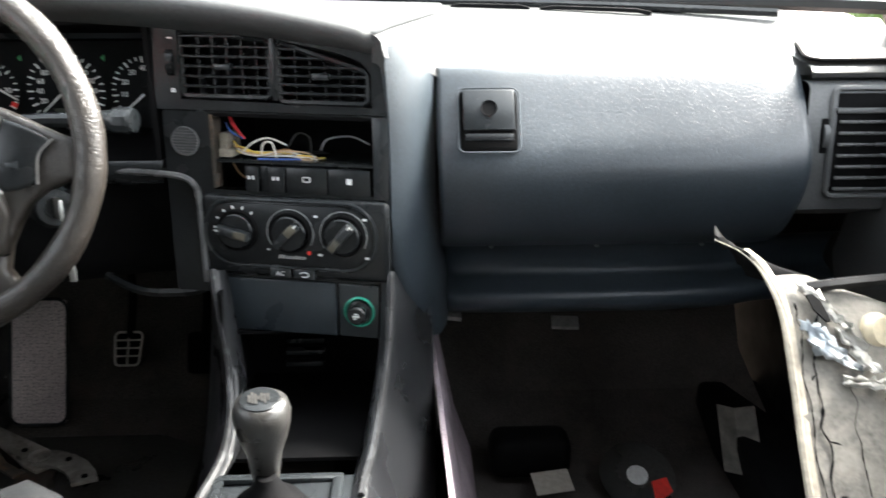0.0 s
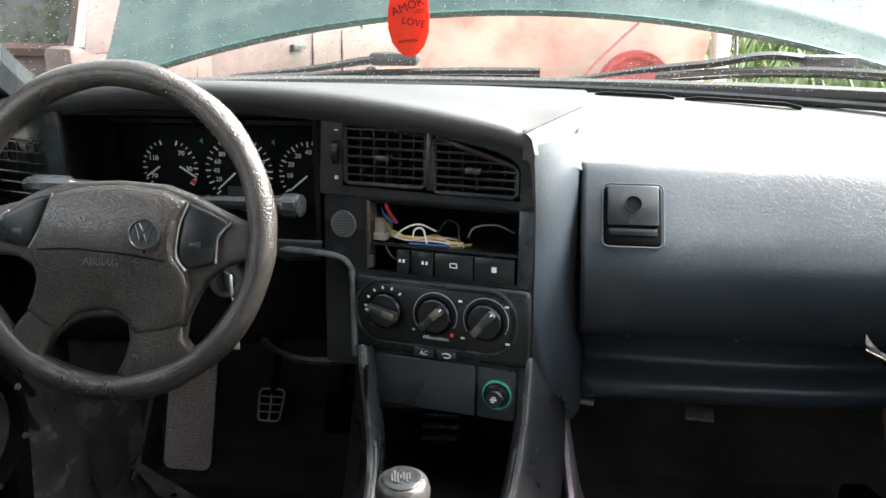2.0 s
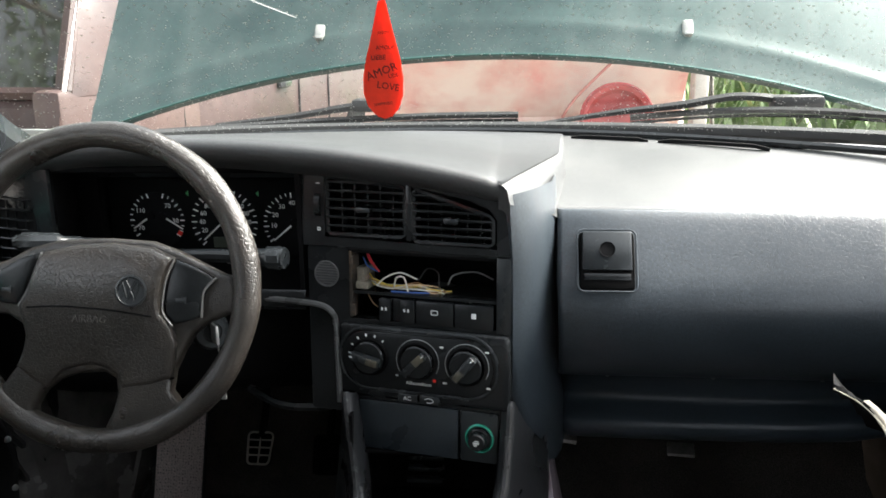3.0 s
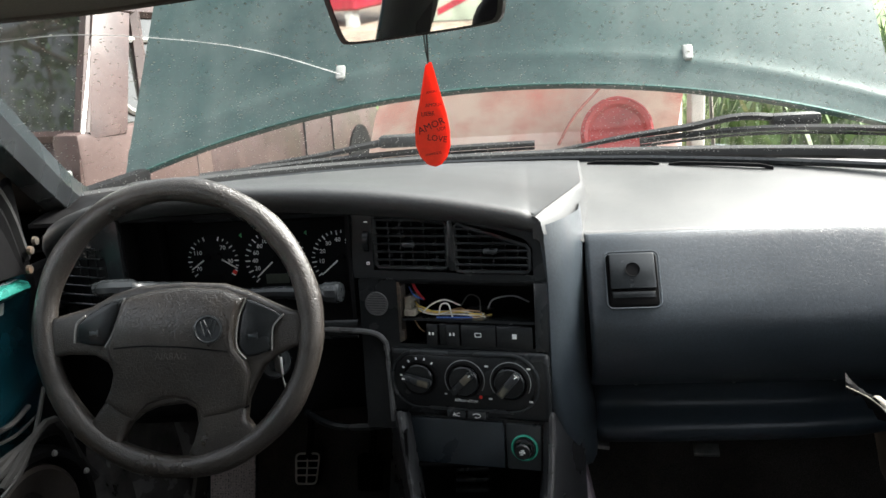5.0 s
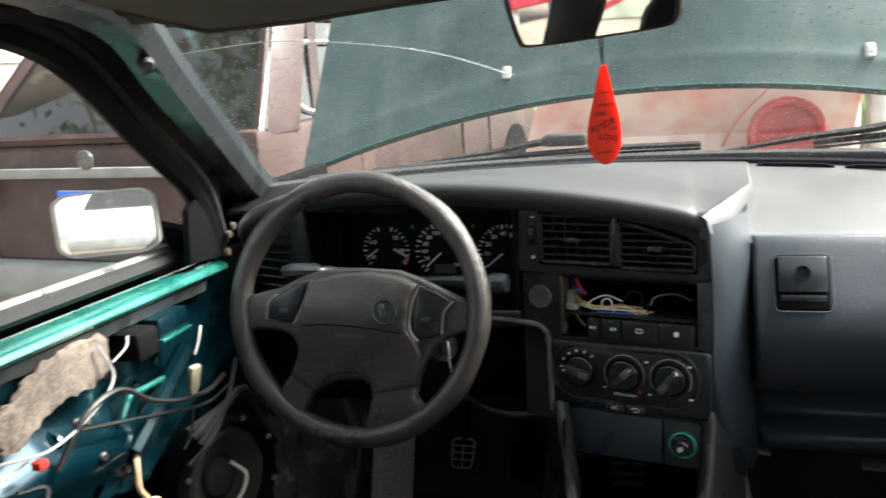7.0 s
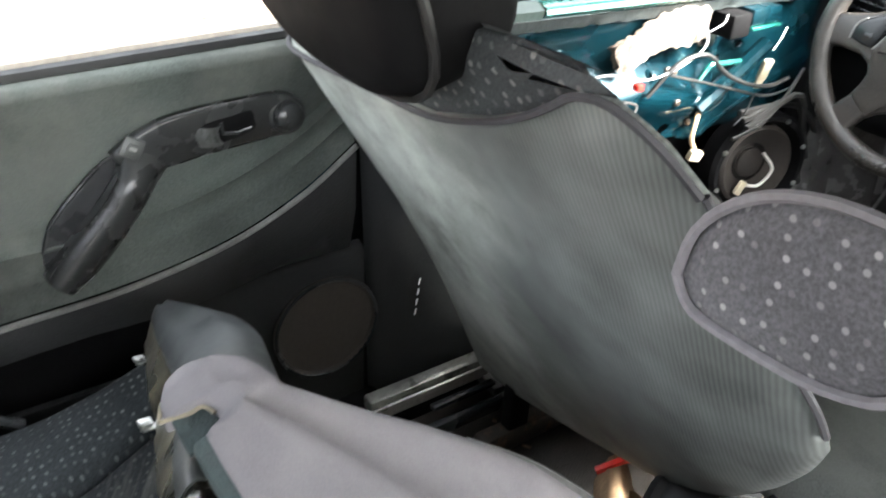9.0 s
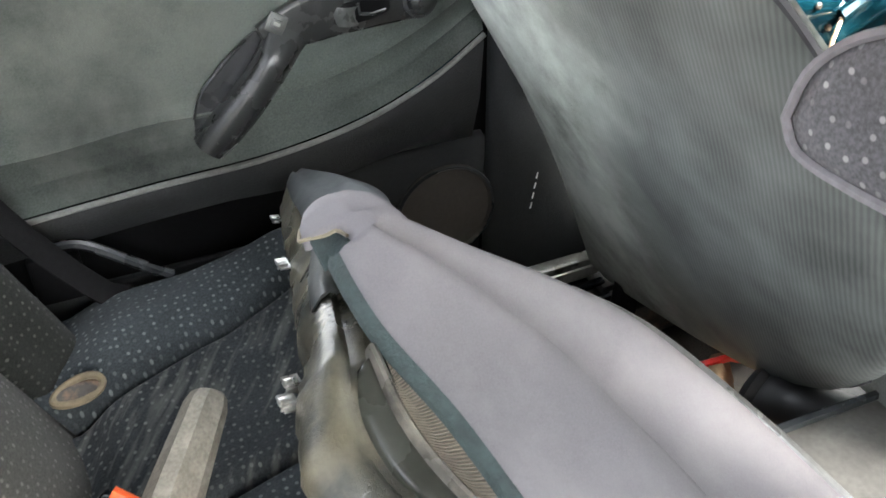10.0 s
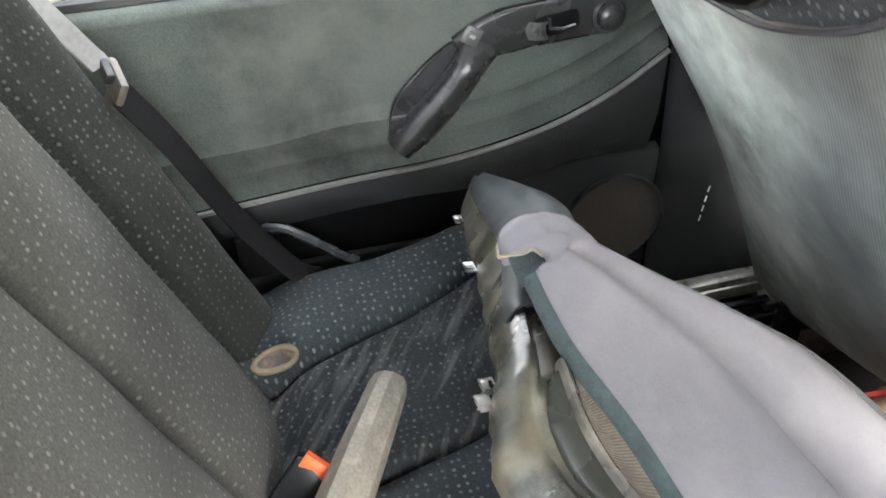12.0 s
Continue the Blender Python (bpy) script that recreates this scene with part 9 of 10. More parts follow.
wiper("wiper", [(-0.44, 0.47, 0.755), (-0.30, 0.5, 0.768), (-0.2, 0.505, 0.783), (-0.14, 0.505, 0.788)], [(-0.53, 0.42, 0.748), (-0.3, 0.49, 0.757), (-0.05, 0.515, 0.766), (0.125, 0.515, 0.768)], "black wiper with its blade resting low")
wiper("wiper", [(0.14, 0.5, 0.748), (0.3, 0.505, 0.772), (0.42, 0.505, 0.785), (0.52, 0.505, 0.80), (0.62, 0.505, 0.79)], [(0.33, 0.515, 0.762), (0.5, 0.50, 0.775), (0.65, 0.46, 0.777), (0.80, 0.42, 0.768)], "black wiper with a cranked arm")

# ---- yard: cars, tree, wall, plants ----
def wheel_on(parent, M, x, y, r, side):
    t = part("wheel", moved(lathe([(r * 0.62, -0.09), (r * 0.95, -0.09), (r, -0.06), (r, 0.06), (r * 0.95, 0.09), (r * 0.62, 0.09)], 24), M @ pose(x, y, r, 0, 90, 0)), BLACK, parent)
    part("rim", moved(lathe([(r * 0.62, 0.04 * side), (r * 0.55, 0.05 * side), (r * 0.3, 0.02 * side), (0.0, 0.03 * side)], 20), M @ pose(x, y, r, 0, 90, 0)), GREYP, t)


def parked_car(name, M, paint, label, width=1.55, length=3.8, height=1.42, belt=0.9, hood_len=0.9, open_top=False, hatch=0.75, plate=False, axle=0.75, low=0.36):
    """A parked car: x to its right, y to its front, from the middle of its tail. Body, glasshouse, bumpers, lamps, wheels."""
    c = thing(name, M.translation, label, "car", "parked cars")
    w = width / 2
    side = [(0.0, 0.34), (0.0, 0.55), (0.05, belt - 0.06), (0.12, belt), (length * 0.35, belt + 0.01), (length - hood_len, belt + 0.02), (length - 0.25, belt - 0.12), (length - 0.03, belt - 0.3), (length, 0.45), (length - 0.05, 0.3), (length * 0.85, 0.22), (length * 0.5, 0.2), (0.1, 0.25)]
    rings = [[(s * w * k, y + (0.05 if k < 0.99 else 0) * (1 if y < 0.2 else 0), z - dz) for y, z in side] for s, k, dz in ((-1, 1.0, 0.03), (-1, 0.985, 0.0), (-1, 0.9, -0.004), (1, 0.9, -0.004), (1, 0.985, 0.0), (1, 1.0, 0.03))]
    part("body", moved(loft(rings), M), paint, c, angle=0.5)
    y0, y1, y2, y3 = 0.14, hatch, length - hood_len - 0.75, length - hood_len
    gw = w * 0.97
    tw = w * 0.78
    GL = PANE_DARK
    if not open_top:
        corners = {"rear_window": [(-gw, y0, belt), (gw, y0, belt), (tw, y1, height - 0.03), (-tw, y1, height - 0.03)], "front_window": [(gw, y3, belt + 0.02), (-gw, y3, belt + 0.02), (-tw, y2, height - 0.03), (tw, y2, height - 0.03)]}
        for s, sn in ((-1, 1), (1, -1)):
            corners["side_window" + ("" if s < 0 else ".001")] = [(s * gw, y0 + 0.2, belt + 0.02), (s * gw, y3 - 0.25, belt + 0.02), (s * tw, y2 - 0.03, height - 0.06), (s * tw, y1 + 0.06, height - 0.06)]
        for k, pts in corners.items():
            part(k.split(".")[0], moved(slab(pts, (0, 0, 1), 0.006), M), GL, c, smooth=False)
        part("roof", moved(loft([[(s * tw, y1 - 0.02, height - 0.02), (s * tw, (y1 + y2) / 2, height), (s * tw, y2 + 0.02, height - 0.02)] for s in (-1, -0.9, 0, 0.9, 1)], False), M), paint, c)
        for s in (-1, 1):
            for a, b in (((gw, y0, belt), (tw, y1, height - 0.02)), ((gw, y3, belt), (tw, y2, height - 0.02)), ((gw, (y0 + y3) / 2, belt), (tw, (y1 + y2) / 2, height - 0.02)), ((tw, y1, height - 0.02), (tw, y2, height - 0.02)), ((gw, y0 + 0.5, belt), (tw, y1 + 0.35, height - 0.02))):
                part("pillar", moved(tube([(s * a[0], a[1], a[2]), (s * b[0], b[1], b[2])], 0.04, 6), M), paint, c)
        part("pillar", moved(tube([(-gw, y0, belt), (gw, y0, belt)], 0.03, 6), M), paint, c)
    part("bumper", moved(box(-w - 0.02, w + 0.02, -0.1, 0.06, low, low + 0.18, 0.03), M), mat(name + "_bumper", (0.17, 0.178, 0.17), 0.6, var=0.25), c, "dull grey plastic bumper")
    part("bumper", moved(box(-w - 0.01, w + 0.01, length - 0.06, length + 0.08, 0.34, 0.52, 0.03), M), paint if open_top else bpy.data.materials[name + "_bumper"], c)
    for s in (-1, 1):
        part("tail_lamp", moved(box(s * (w - 0.2), s * (w - 0.01), -0.012, 0.03, 0.62, 0.76, 0.008), M), mat("dull_red_lamp", (0.11, 0.012, 0.012), 0.35), c)
        part("headlamp", moved(box(s * (w - 0.32), s * (w - 0.03), length - 0.12, length + 0.005, 0.5, 0.64, 0.02), M), WHITEP, c)
        for y in (0.65, length - axle):
            wheel_on(c, M, s * (w - 0.09), y, 0.29, s)
            part("arch", moved(lathe([(0.33, -0.015), (0.33, 0.015), (0.28, 0.015)], 24), M @ pose(s * w, y, 0.31, 0, 90, 0)), SHADEP, c)
    part("trim_strip", moved(box(-w + 0.02, w - 0.02, -0.012, 0.02, 0.78, 0.83, 0.006), M), bpy.data.materials[name + "_bumper"], c)
    if plate:
        pl = part("number_plate", moved(box(-0.2, 0.2, -0.03, -0.012, 0.59, 0.72, 0.004), M), WHITEP, c, "white plate with a blue strip and plain bars")
        part("strip", moved(box(-0.2, 0.2, -0.033, -0.0295, 0.688, 0.72, 0.0005), M), mat("plate_blue", (0.02, 0.12, 0.6), 0.5), pl)
        for i in range(7):
            part("bar", moved(box(-0.17 + 0.05 * i, -0.14 + 0.05 * i, -0.0325, -0.0295, 0.61, 0.67), M), GREYP, pl)
        part("badge", moved(lathe([(0.05, 0), (0.05, 0.01), (0.04, 0.014), (0.036, 0.008), (0, 0.008)], 24), M @ pose(0, -0.005, 0.87, 90, 0, 0)), GREYP2, c, "round dull badge")
        part("wiper", moved(tube([(0.05, 0.12, 0.93), (0.0, 0.16, 0.95), (-0.4, 0.19, 0.97)], 0.012, 6), M), BLACK, c)
    return c


# Pale patches in the glass colour stand in for reflections; gloss adds real ones.
PANE_DARK = mat("dark_glass_painted_reflections", (0.02, 0.02, 0.018), 0.06, var=0.3, vscale=3, col2=(0.2, 0.18, 0.15), mix=(0.6, 0.9), mscale=3, spec=0.5, rvar=0.03)
MAROON = mat("dull_maroon_paint", (0.042, 0.025, 0.023), 0.5, var=0.25, vscale=3, bump=0.03, bscale=30, col2=(0.09, 0.06, 0.053), mix=(0.5, 0.85), mscale=5, spec=0.22)
PINK = mat("sun_faded_pink_red_paint", (0.66, 0.33, 0.3), 0.42, var=0.2, vscale=2.5, grain=0.1, bump=0.05, bscale=20, col2=(0.82, 0.7, 0.65), mix=(0.34, 0.52), mscale=1.6)
REDP = mat("bright_red_paint", (0.42, 0.012, 0.018), 0.35, var=0.15, vscale=3, col2=(0.4, 0.03, 0.03), mix=(0.5, 0.8), mscale=5, coat=0.5)
WHITEC = mat("white_car_paint", (0.7, 0.7, 0.68), 0.35, var=0.05, coat=0.4)

HM = pose(-2.728, 2.259, -0.27, 0, 0, -7)
parked_car("maroon_hatchback", HM, MAROON, "dusty maroon hatchback parked nose away, tail to the yard", plate=True, low=0.16, width=1.95, length=4.6, height=1.54, belt=0.96, hatch=0.6)
hb2 = bpy.data.objects["maroon_hatchback"]
HM = HM @ Matrix.Translation((0.125, 0, 0))
part("corner_strip", moved(tube([(0.84, 0.1, 0.95), (0.675, 0.58, 1.51)], 0.012, 6), HM), METAL, hb2, "bright corner strip")
part("pillar_panel", moved(slab([(0.84, 0.1, 0.94), (0.85, 0.40, 0.94), (0.70, 0.80, 1.49), (0.665, 0.56, 1.51)], (1, 0, 0.3), 0.02, 0.004), HM), MAROON, hb2)
part("rear_panel", moved(box(0.72, 0.86, 0.05, 1.2, 0.3, 0.98, 0.03), HM), mat("dusty_pink_brown_paint", (0.075, 0.048, 0.043), 0.5, var=0.2, vscale=3, spec=0.22), hb2)
for y0, y1 in ((0.50, 1.25), (1.4, 2.3)):
    a = moved(tube([(0.83 - 0.16 * (z - 0.98) / 0.45, y, z) for y, z in [(y0 + (y1 - y0) * (0.5 + 0.5 * math.copysign(abs(math.cos(q)) ** 0.4, math.cos(q))), 1.19 + 0.18 * math.copysign(abs(math.sin(q)) ** 0.4, math.sin(q))) for q in [2 * math.pi * i / 28 for i in range(28)]]], 0.016, 6, True), HM)
    part("window_seal", a, GREYP, hb2)

RRM = pose(-7.95, 3.3, -0.27, 0, 0, -90)
parked_car("red_roadster", RRM, REDP, "bright red open car with its roof and side glass missing", open_top=True, belt=0.95, width=1.6, length=3.5, hood_len=0.28, axle=1.2)
rr = bpy.data.objects["red_roadster"]
for s in (-1, 1):
    part("seat", moved(box(s * 0.38 - 0.24, s * 0.38 + 0.24, 1.9, 2.1, 0.5, 1.05, 0.06), RRM), SHADEP, rr)
    part("door_mirror", moved(box(s * 0.78 - 0.05, s * 0.78 + 0.09, 3.25, 3.42, 0.95, 1.08, 0.03), RRM), BLACK, rr)
    part("open_side", moved(box(s * 0.795, s * 0.806, 1.2, 3.25, 0.66, 0.9, 0.02), RRM), SHADEP, rr)
part("screen_pillar", moved(tube(smooth_path([(0.76, 3.46, 0.97), (0.74, 3.2, 1.16), (0.72, 2.92, 1.345), (0.68, 2.5, 1.52)], 4), 0.032, 8), RRM), REDP, rr, "slanting red windscreen pillar")
part("cockpit", moved(box(-0.66, 0.66, 0.7, 3.3, 0.93, 0.975, 0.02), RRM), SHADEP, rr)
for i in range(4):
    for s in (-1, 1):
        part("groove", moved(box(s * 0.796, s * 0.806, 0.5, 3.4, 0.36 + 0.07 * i, 0.372 + 0.07 * i), RRM), mat("dark_groove", (0.12, 0.01, 0.012), 0.6) if i + s == -1 else bpy.data.materials["dark_groove"], rr)
lv_ = thing("louvred_window", (-6.2, 3.75, -0.27), "blue-grey steel window frame with slats, leaning behind the red car", "window frame")
BLUEGREY = mat("blue_grey_steel_paint", (0.14, 0.17, 0.2), 0.5, var=0.25, vscale=8)
FL = [Vector(p) for p in ((-6.75, 3.75, 0.25), (-6.45, 3.8, 1.28), (-6.12, 3.8, 1.3), (-5.75, 3.75, 0.3))]
for a, b, r in ((0, 1, 0.03), (1, 2, 0.03), (2, 3, 0.06), (3, 0, 0.03)):
    part("frame_bar", tube([FL[a], FL[b]], r, 6), BLUEGREY, lv_)
part("leg", tube([FL[0], (-6.85, 3.7, -0.27)], 0.03, 6), BLUEGREY, lv_)
part("leg", tube([FL[3], (-5.65, 3.7, -0.27)], 0.03, 6), BLUEGREY, lv_)
for i in range(1, 7):
    part("slat", tube([FL[0].lerp(FL[1], i / 7), FL[3].lerp(FL[2], i / 7)], 0.012, 5), BLUEGREY, lv_)

side_x = lambda y: -1.576 + 0.1227 * (y - 3.641) + 0.006
for y in (3.15, 4.72, 5.3):
    part("door_gap", tube([(side_x(y) - 0.004, y, 0.2), (side_x(y), y, 0.5), (side_x(y) - 0.006, y + 0.02, 0.68)], 0.008, 5), BLACK, hb2)
part("door_handle", moved(box(-0.012, 0.022, -0.1, 0.1, -0.022, 0.022, 0.01), pose(side_x(4.46), 4.46, 0.60, 0, 0, -7)), TRIM, hb2)
# pink car across the front: a big rounded tail and wing with an arch
pink = thing("pink_car", (0.3, 4.0, -0.27), "sun-faded pink-red old car with rounded wings", "car", "parked cars")
rows = []
for i in range(33):
    a = i / 32
    x = -0.75 + 1.75 * a
    r = math.sqrt(max(0.0, 1 - (max(0, -0.35 - x) / 0.45) ** 2))
    rows.append([(x, 3.55 + 0.9 * (1 - math.sin(q)) * 0.6 - 0.25 * r * math.sin(q * 0.5 + 0.3), -0.05 + (1.02 * r) * math.sin(q) ** 0.8 * (1 - 0.10 * max(0, x - 0.4))) for q in [1.5708 * j / 14 for j in range(15)]])
part("wing", loft(rows, False), PINK, pink, "rounded faded wing", angle=1.5)
part("body", join(box(-0.7, 1.05, 3.75, 5.6, -0.05, 0.85, 0.12, 4), box(-0.2, 1.0, 4.6, 5.4, 0.8, 1.35, 0.2, 4)), PINK, pink)
AR = facing((0.61, 3.31, 0.47), (-0.05, -0.97, 0.2))
part("arch", moved(lathe([(0.19, -0.12), (0.19, 0.0), (0.175, 0.02), (0.155, 0.01), (0.14, -0.03), (0.0, -0.04)], 36), AR), mat("dark_red_arch", (0.3, 0.05, 0.05), 0.6, var=0.3, vscale=6), pink, "dark red wheel arch")
part("arch_lip", moved(tube([(0.185 * math.cos(q), 0.185 * math.sin(q), 0.012) for q in [math.pi * (0.1 + 0.9 * i / 24) for i in range(25)]], 0.008, 6), AR), bpy.data.materials["dark_red_arch"], pink)
part("panel_gap", tube(smooth_path([(0.30, 3.33, 0.42), (0.38, 3.32, 0.56), (0.52, 3.36, 0.70), (0.66, 3.46, 0.82)], 5), 0.008, 5), mat("pink_gap", (0.35, 0.14, 0.12), 0.8), pink)
part("wheel", moved(lathe([(0.18, -0.08), (0.29, -0.08), (0.3, 0.0), (0.29, 0.06), (0.18, 0.06)], 24), AR @ pose(0, -0.28, -0.1)), BLACK, pink)
part("edge_post", box(1.0, 1.075, 3.36, 3.5, -0.05, 0.78, 0.02), mat("pale_weathered_post", (0.5, 0.47, 0.43), 0.7, var=0.3, vscale=5), pink, "pale weathered edge")

# engine bay edge under the bonnet: cowl, wings
cowl = thing("engine_bay", (0, 0.9, 0.3), "dark cowl and wings of the open engine bay", "car body")
part("cowl", loft([[(x, 0.10 + 0.36 * (1 - (x / 0.76) ** 2), 0.718), (x, 0.47 + 0.12 * (1 - (x / 0.75) ** 2), 0.735), (x, 0.56 + 0.12 * (1 - (x / 0.75) ** 2), 0.725), (x, 0.62 + 0.1 * (1 - (x / 0.75) ** 2), 0.66), (x, 0.75, 0.4)] for x in [-0.78 + 1.56 * i / 16 for i in range(17)]], False), BLACK, cowl)
for s in (-1, 1):
    part("wing", loft([[(s * 0.72, y, 0.68 - 0.1 * t), (s * 0.80, y, 0.67 - 0.1 * t), (s * 0.84, y, 0.6 - 0.1 * t), (s * 0.85, y, 0.1)] for y, t in ((0.35, 0), (0.8, 0.2), (1.3, 0.5), (1.8, 0.9))], False), TEAL, cowl)
part("prop", tube([(0.7, 1.5, 0.55), (0.62, 1.35, 1.2), (0.6, 1.25, 1.65)], 0.006, 6), METAL, cowl)

# tree, poles, wall
BARK = mat("grey_brown_bark", (0.2, 0.15, 0.11), 0.95, var=0.3, vscale=8, grain=0.3, gscale=60, bump=1.0, bscale=18)
LEAF = mat("fresh_leaf_green", (0.10, 0.20, 0.03), 0.55, var=0.4, vscale=3)
LEAF.node_tree.nodes["Principled BSDF"].inputs["Transmission Weight"].default_value = 0.0


def tree(x, y, h, r, seed, bend=(0.08, -0.06, 0.12), swell=0.0):
    random.seed(seed)
    t = thing("tree", (x, y, -0.27), "yard tree with a bent grey-brown trunk and loose leaves", "tree", "yard trees")
    pts = smooth_path([(x, y, -0.3), (x + bend[0], y + 0.03, 0.55), (x + bend[1], y + 0.05, 1.3), (x + bend[2], y, h * 0.6), (x + 0.2, y + 0.1, h)], 5)
    part("trunk", tube(pts, [r * (1.25 - 0.8 * i / len(pts)) * (1 + 0.08 * math.sin(i * 2)) * (1 + swell * math.exp(-((i - 10) / 3.2) ** 2)) for i in range(len(pts))], 12), BARK, t)
    ends = []
    for i in range(9):
        a = random.uniform(0, 6.28)
        b = pts[10 + i]
        e = b + Vector((1.3 * math.cos(a), 1.3 * math.sin(a), random.uniform(0.5, 1.4)))
        part("limb", tube(smooth_path([b, b.lerp(e, 0.5) + Vector((0, 0, 0.15)), e], 4), [r * 0.35 * (1 - 0.1 * k) for k in range(9)], 6), BARK, t)
        ends += [b.lerp(e, 0.6), e, e]
    vs, fs = [], []
    for i in range(2600):
        c = random.choice(ends) + Vector((random.gauss(0, 0.4), random.gauss(0, 0.4), random.gauss(0, 0.3)))
        d = Vector((random.gauss(0, 1), random.gauss(0, 1), random.gauss(-0.2, 0.6))).normalized() * random.uniform(0.05, 0.1)
        s = d.cross(Vector((random.random(), random.random(), random.random()))).normalized() * d.length * 0.4
        k = len(vs)
        vs += [c - d, c + s, c + d, c - s]
        fs.append((k, k + 1, k + 2, k + 3))
    me = bpy.data.meshes.new("crown")
    me.from_pydata([tuple(v) for v in vs], [], fs)
    me.materials.append(LEAF)
    cr = new("crown", me)
    cr.parent = t
    cr.matrix_parent_inverse = t.matrix_basis.inverted()
    return t


tree(-4.25, 2.66, 4.6, 0.074, 3, (0.09, 0.25, 0.34), 1.35)
tree(-2.6, -24.5, 5.0, 0.16, 5)
POLE = mat("pale_painted_pole", (0.33, 0.34, 0.35), 0.5, var=0.12, vscale=4, bump=0.1, bscale=40)
whole("pole", tube([(-1.58, -0.09, -0.27), (-1.667, -0.087, 0.444), (-1.76, -0.08, 1.1), (-2.0, -0.07, 2.6)], 0.052, 14), POLE, "pale painted leaning steel pole standing in the yard", "pole")
whole("rod", tube([(-2.22, 0.36, -0.27), (-2.187, 0.524, 0.272), (-2.12, 0.76, 1.05)], 0.011, 8), POLE, "thin pale leaning rod standing in the yard", "rod")
WALLM = mat("weathered_white_render", (0.42, 0.42, 0.41), 0.9, var=0.2, vscale=0.8, grain=0.1, gscale=20, bump=0.3, bscale=25, col2=(0.45, 0.46, 0.46), mix=(0.52, 0.8), mscale=1.5)


def yard_wall(name, a, b, h, windows, label):
    a, b = Vector((*a, -0.3)), Vector((*b, -0.3))
    d = (b - a)
    L = d.length
    M = Matrix.Translation(a) @ Matrix.Rotation(math.atan2(d.y, d.x), 4, "Z")
    w = tagged(new(name), label, "wall", "", "structure")
    w.location = a
    xs = [0.0]
    for x0, x1, z0, z1 in windows:
        part("wall", moved(box(xs[-1], x0, 0, 0.2, 0, h), M), WALLM, w)
        part("wall", moved(box(x0, x1, 0, 0.2, 0, z0), M), WALLM, w)
        part("wall", moved(box(x0, x1, 0, 0.2, z1, h), M), WALLM, w)
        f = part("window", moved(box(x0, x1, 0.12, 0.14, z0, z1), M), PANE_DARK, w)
        part("frame", moved(join(box(x0, x0 + 0.05, 0.06, 0.12, z0, z1), box(x1 - 0.05, x1, 0.06, 0.12, z0, z1), box((x0 + x1) / 2 - 0.03, (x0 + x1) / 2 + 0.03, 0.06, 0.12, z0, z1), box(x0, x1, 0.06, 0.12, z1 - 0.05, z1)), M), WHITEP, f)
        part("sill", moved(box(x0 - 0.15, x1 + 0.15, -0.12, 0.1, z0 - 0.1, z0, 0.01), M), WALLM, f)
        xs.append(x1)
    part("wall", moved(box(xs[-1], L, 0, 0.2, 0, h), M), WALLM, w)
    part("coping", moved(box(-0.05, L + 0.05, -0.06, 0.02, 1.62, 1.75, 0.02), M), WALLM, w)
    return w


yard_wall("wall_west", (-12.0, -6.0), (-8.0, 13.0), 5.0, ((6.0, 6.9, 2.3, 3.5), (9.0, 9.8, 2.1, 3.3), (11.5, 12.75, 1.92, 3.1)), "weathered white rendered building wall with small windows")
yard_wall("wall_south", (12.0, -28.0), (-14.0, -27.0), 2.6, ((3.0, 4.0, 1.2, 2.0),), "weathered white yard wall with one window")

# plants at the right, before a low pale wall
random.seed(31)
vs, fs = [], []
for i in range(5200):
    x, y = random.uniform(1.15, 6.5), random.uniform(4.2, 9.5)
    h = random.uniform(0.3, 1.1) * (1.3 if y > 6 else 1)
    a = random.uniform(0, 6.28)
    lean = Vector((math.cos(a), math.sin(a), 0)) * random.uniform(0.1, 0.5) * h
    sd_ = Vector((-math.sin(a), math.cos(a), 0)) * random.uniform(0.01, 0.035)
    b0 = Vector((x, y, -0.28))
    k = len(vs)
    vs += [b0 - sd_, b0 + sd_, b0 + lean * 0.4 + Vector((0, 0, h * 0.65)) + sd_ * 1.2, b0 + lean * 0.4 + Vector((0, 0, h * 0.65)) - sd_ * 1.2, b0 + lean + Vector((0, 0, h))]
    fs += [(k, k + 1, k + 2, k + 3), (k + 3, k + 2, k + 4)]
me = bpy.data.meshes.new("long_grass")
me.from_pydata([tuple(v) for v in vs], [], fs)
me.materials.append(mat("grass_green", (0.06, 0.115, 0.025), 0.6, var=0.5, vscale=2.5, grain=0.3, gscale=12, col2=(0.2, 0.22, 0.09), mix=(0.5, 0.75), mscale=3))
tagged(new("long_grass", me), "tall green weeds beside the yard", "grass", "", "stuff")
whole("low_wall", box(1.3, 7.0, 4.0, 4.12, -0.3, 0.12, 0.02), WALLM, "low pale weathered wall before the weeds", "wall", kind="structure")
whole("garden_bank", loft([[(x, y, -0.3 + 0.9 * t + 0.25 * noise.noise((x * 0.5, t * 3, 0))) for t, y in ((0, 9.5), (0.4, 11), (1.2, 13), (2.2, 15))] for x in [-8 + 1.2 * i for i in range(22)]], False), mat("far_greenery", (0.07, 0.13, 0.03), 0.9, var=0.6, vscale=1.2, grain=0.5, gscale=6, bump=1.0, bscale=4, col2=(0.2, 0.28, 0.08), mix=(0.45, 0.6), mscale=2.5), "overgrown green bank behind the yard", "bank", kind="structure")
random.seed(8)
vs, fs = [], []
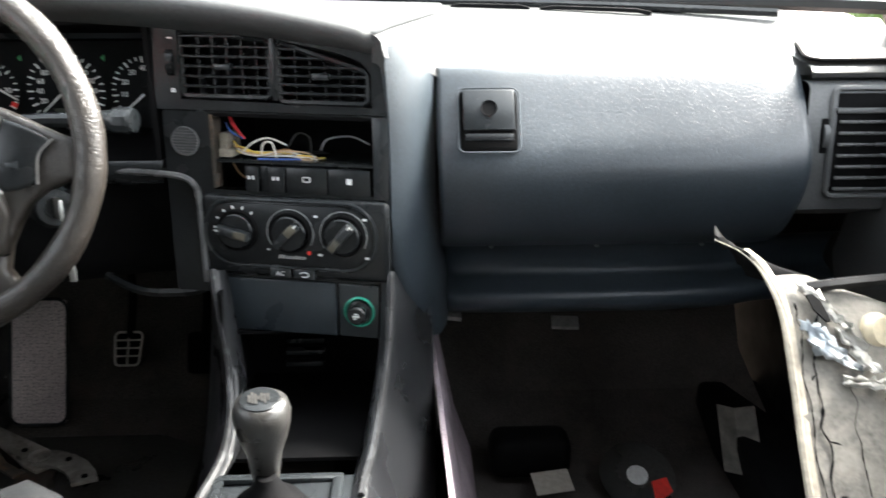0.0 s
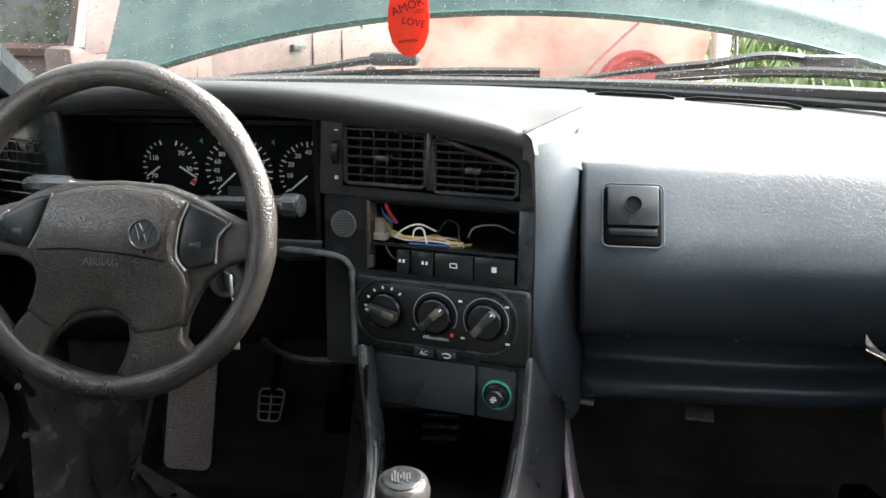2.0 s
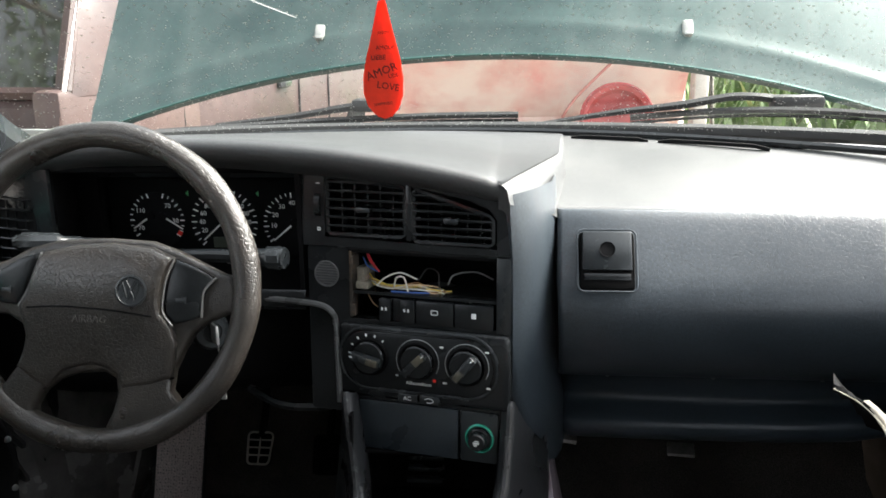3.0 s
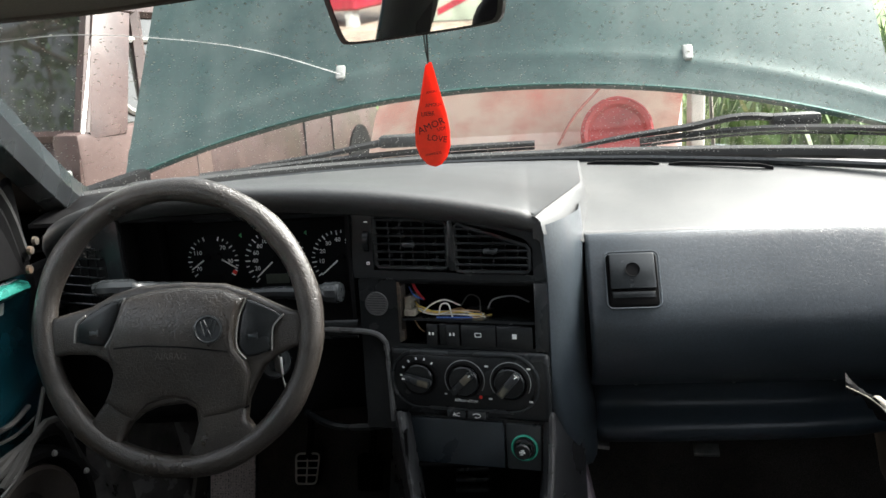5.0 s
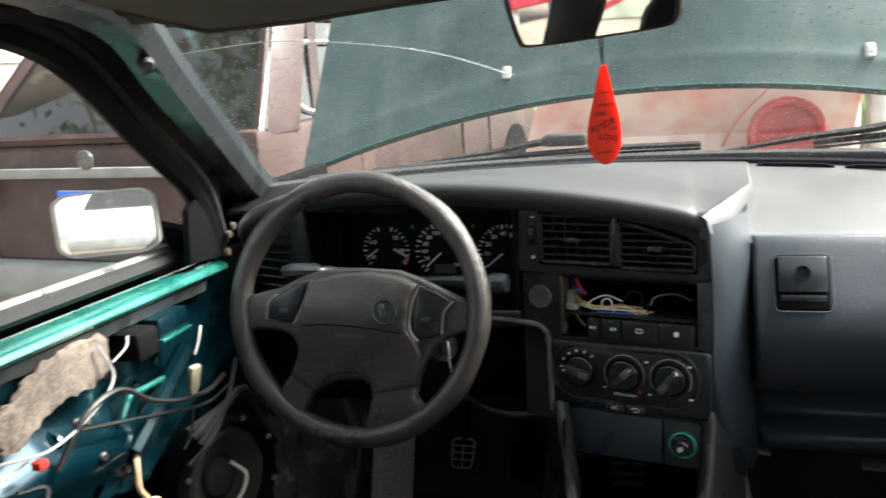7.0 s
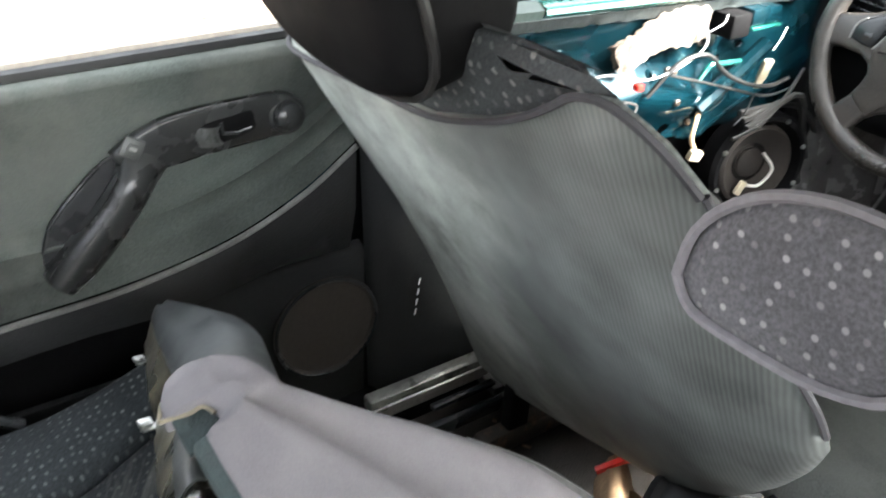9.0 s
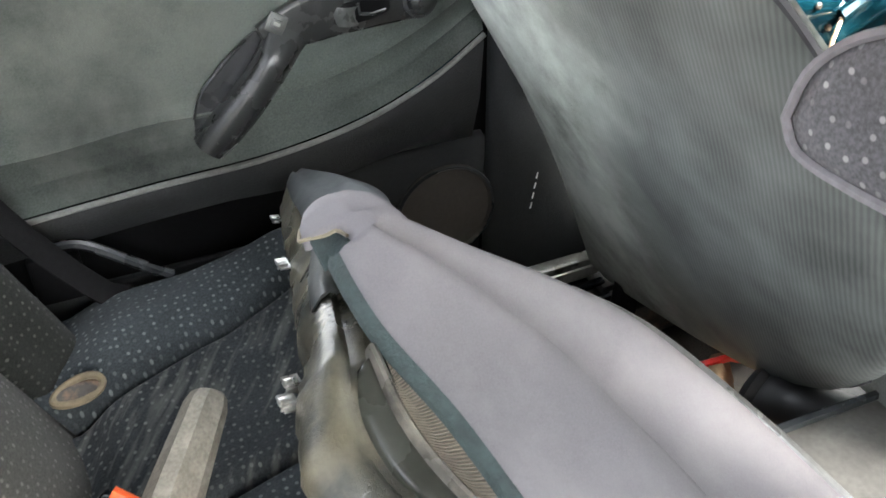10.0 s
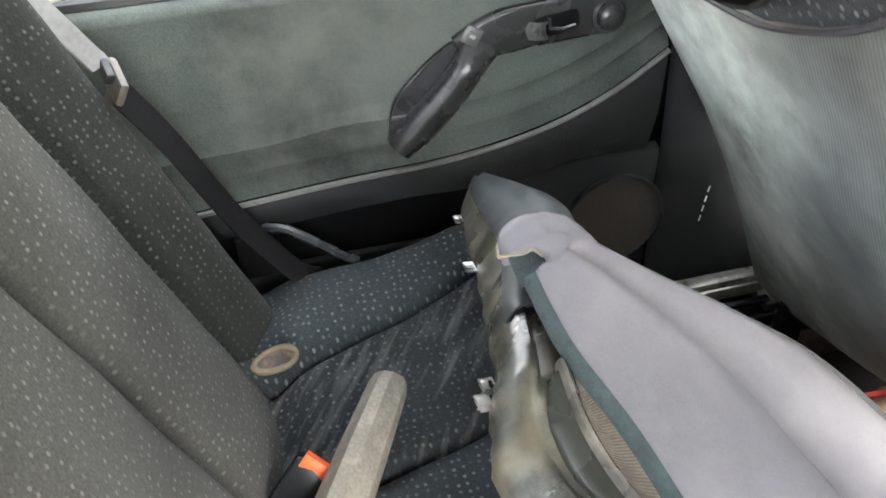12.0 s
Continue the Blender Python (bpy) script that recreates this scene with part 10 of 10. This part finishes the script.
for i in range(1500):
    x, y = random.uniform(-6.5, -1.2), random.uniform(-2.5, 4.5)
    a = random.uniform(0, 6.28)
    s = random.uniform(0.02, 0.05)
    c = Vector((x, y, -0.245))
    d1, d2 = Vector((math.cos(a), math.sin(a), random.uniform(-0.3, 0.5))) * s, Vector((-math.sin(a), math.cos(a), random.uniform(-0.2, 0.4))) * s * 0.55
    k = len(vs)
    vs += [c - d1, c + d2, c + d1, c - d2]
    fs.append((k, k + 1, k + 2, k + 3))
me = bpy.data.meshes.new("fallen_leaves")
me.from_pydata([tuple(v) for v in vs], [], fs)
me.materials.append(mat("dry_leaf", (0.33, 0.2, 0.1), 0.8, var=0.5, vscale=5))
tagged(new("fallen_leaves", me), "dry brown leaves scattered on the earth", "leaves", "", "stuff")
# behind the car, as the mirrors show it
parked_car("white_car", pose(-2.2, -16.0, -0.27), WHITEC, "white hatchback parked facing the yard behind", width=1.65)
cab = thing("red_cabinet", (-11.0, -10.2, -0.27), "large red painted steel cabinet standing on short feet", "cabinet")
part("body", box(-12.8, -9.25, -11.0, -9.6, 0.0, 2.6, 0.06, 3), mat("dull_red_steel_paint", (0.2, 0.011, 0.022), 0.45, var=0.3, vscale=3, col2=(0.24, 0.04, 0.045), mix=(0.5, 0.8), mscale=4), cab)
for x in (-12.6, -9.5):
    for y in (-10.85, -9.75):
        part("foot", box(x - 0.1, x + 0.1, y - 0.08, y + 0.08, -0.28, 0.05, 0.02), GREYP, cab)
board = thing("striped_board", (-6.9, -10.0, -0.27), "pale green-white board with a slanting red stripe", "board")
BM = pose(-6.9, -10.0, -0.25)
part("board", moved(box(-1.3, 1.3, -0.03, 0.03, 0.0, 1.6, 0.01), BM), mat("pale_green_white_paint", (0.3, 0.34, 0.27), 0.6, var=0.3, vscale=3), board)
part("stripe", moved(slab([(-0.95, 0.032, 0.08), (-0.95, 0.032, 0.18), (1.3, 0.032, 0.98), (1.3, 0.032, 0.88)], (0, 1, 0), 0.006), BM), bpy.data.materials["dull_red_steel_paint"], board, "dark red stripe")
for x in (-1.1, 1.1):
    part("leg", moved(box(x - 0.05, x + 0.05, -0.09, -0.03, -0.05, 0.5, 0.01), BM), GREYP, board)
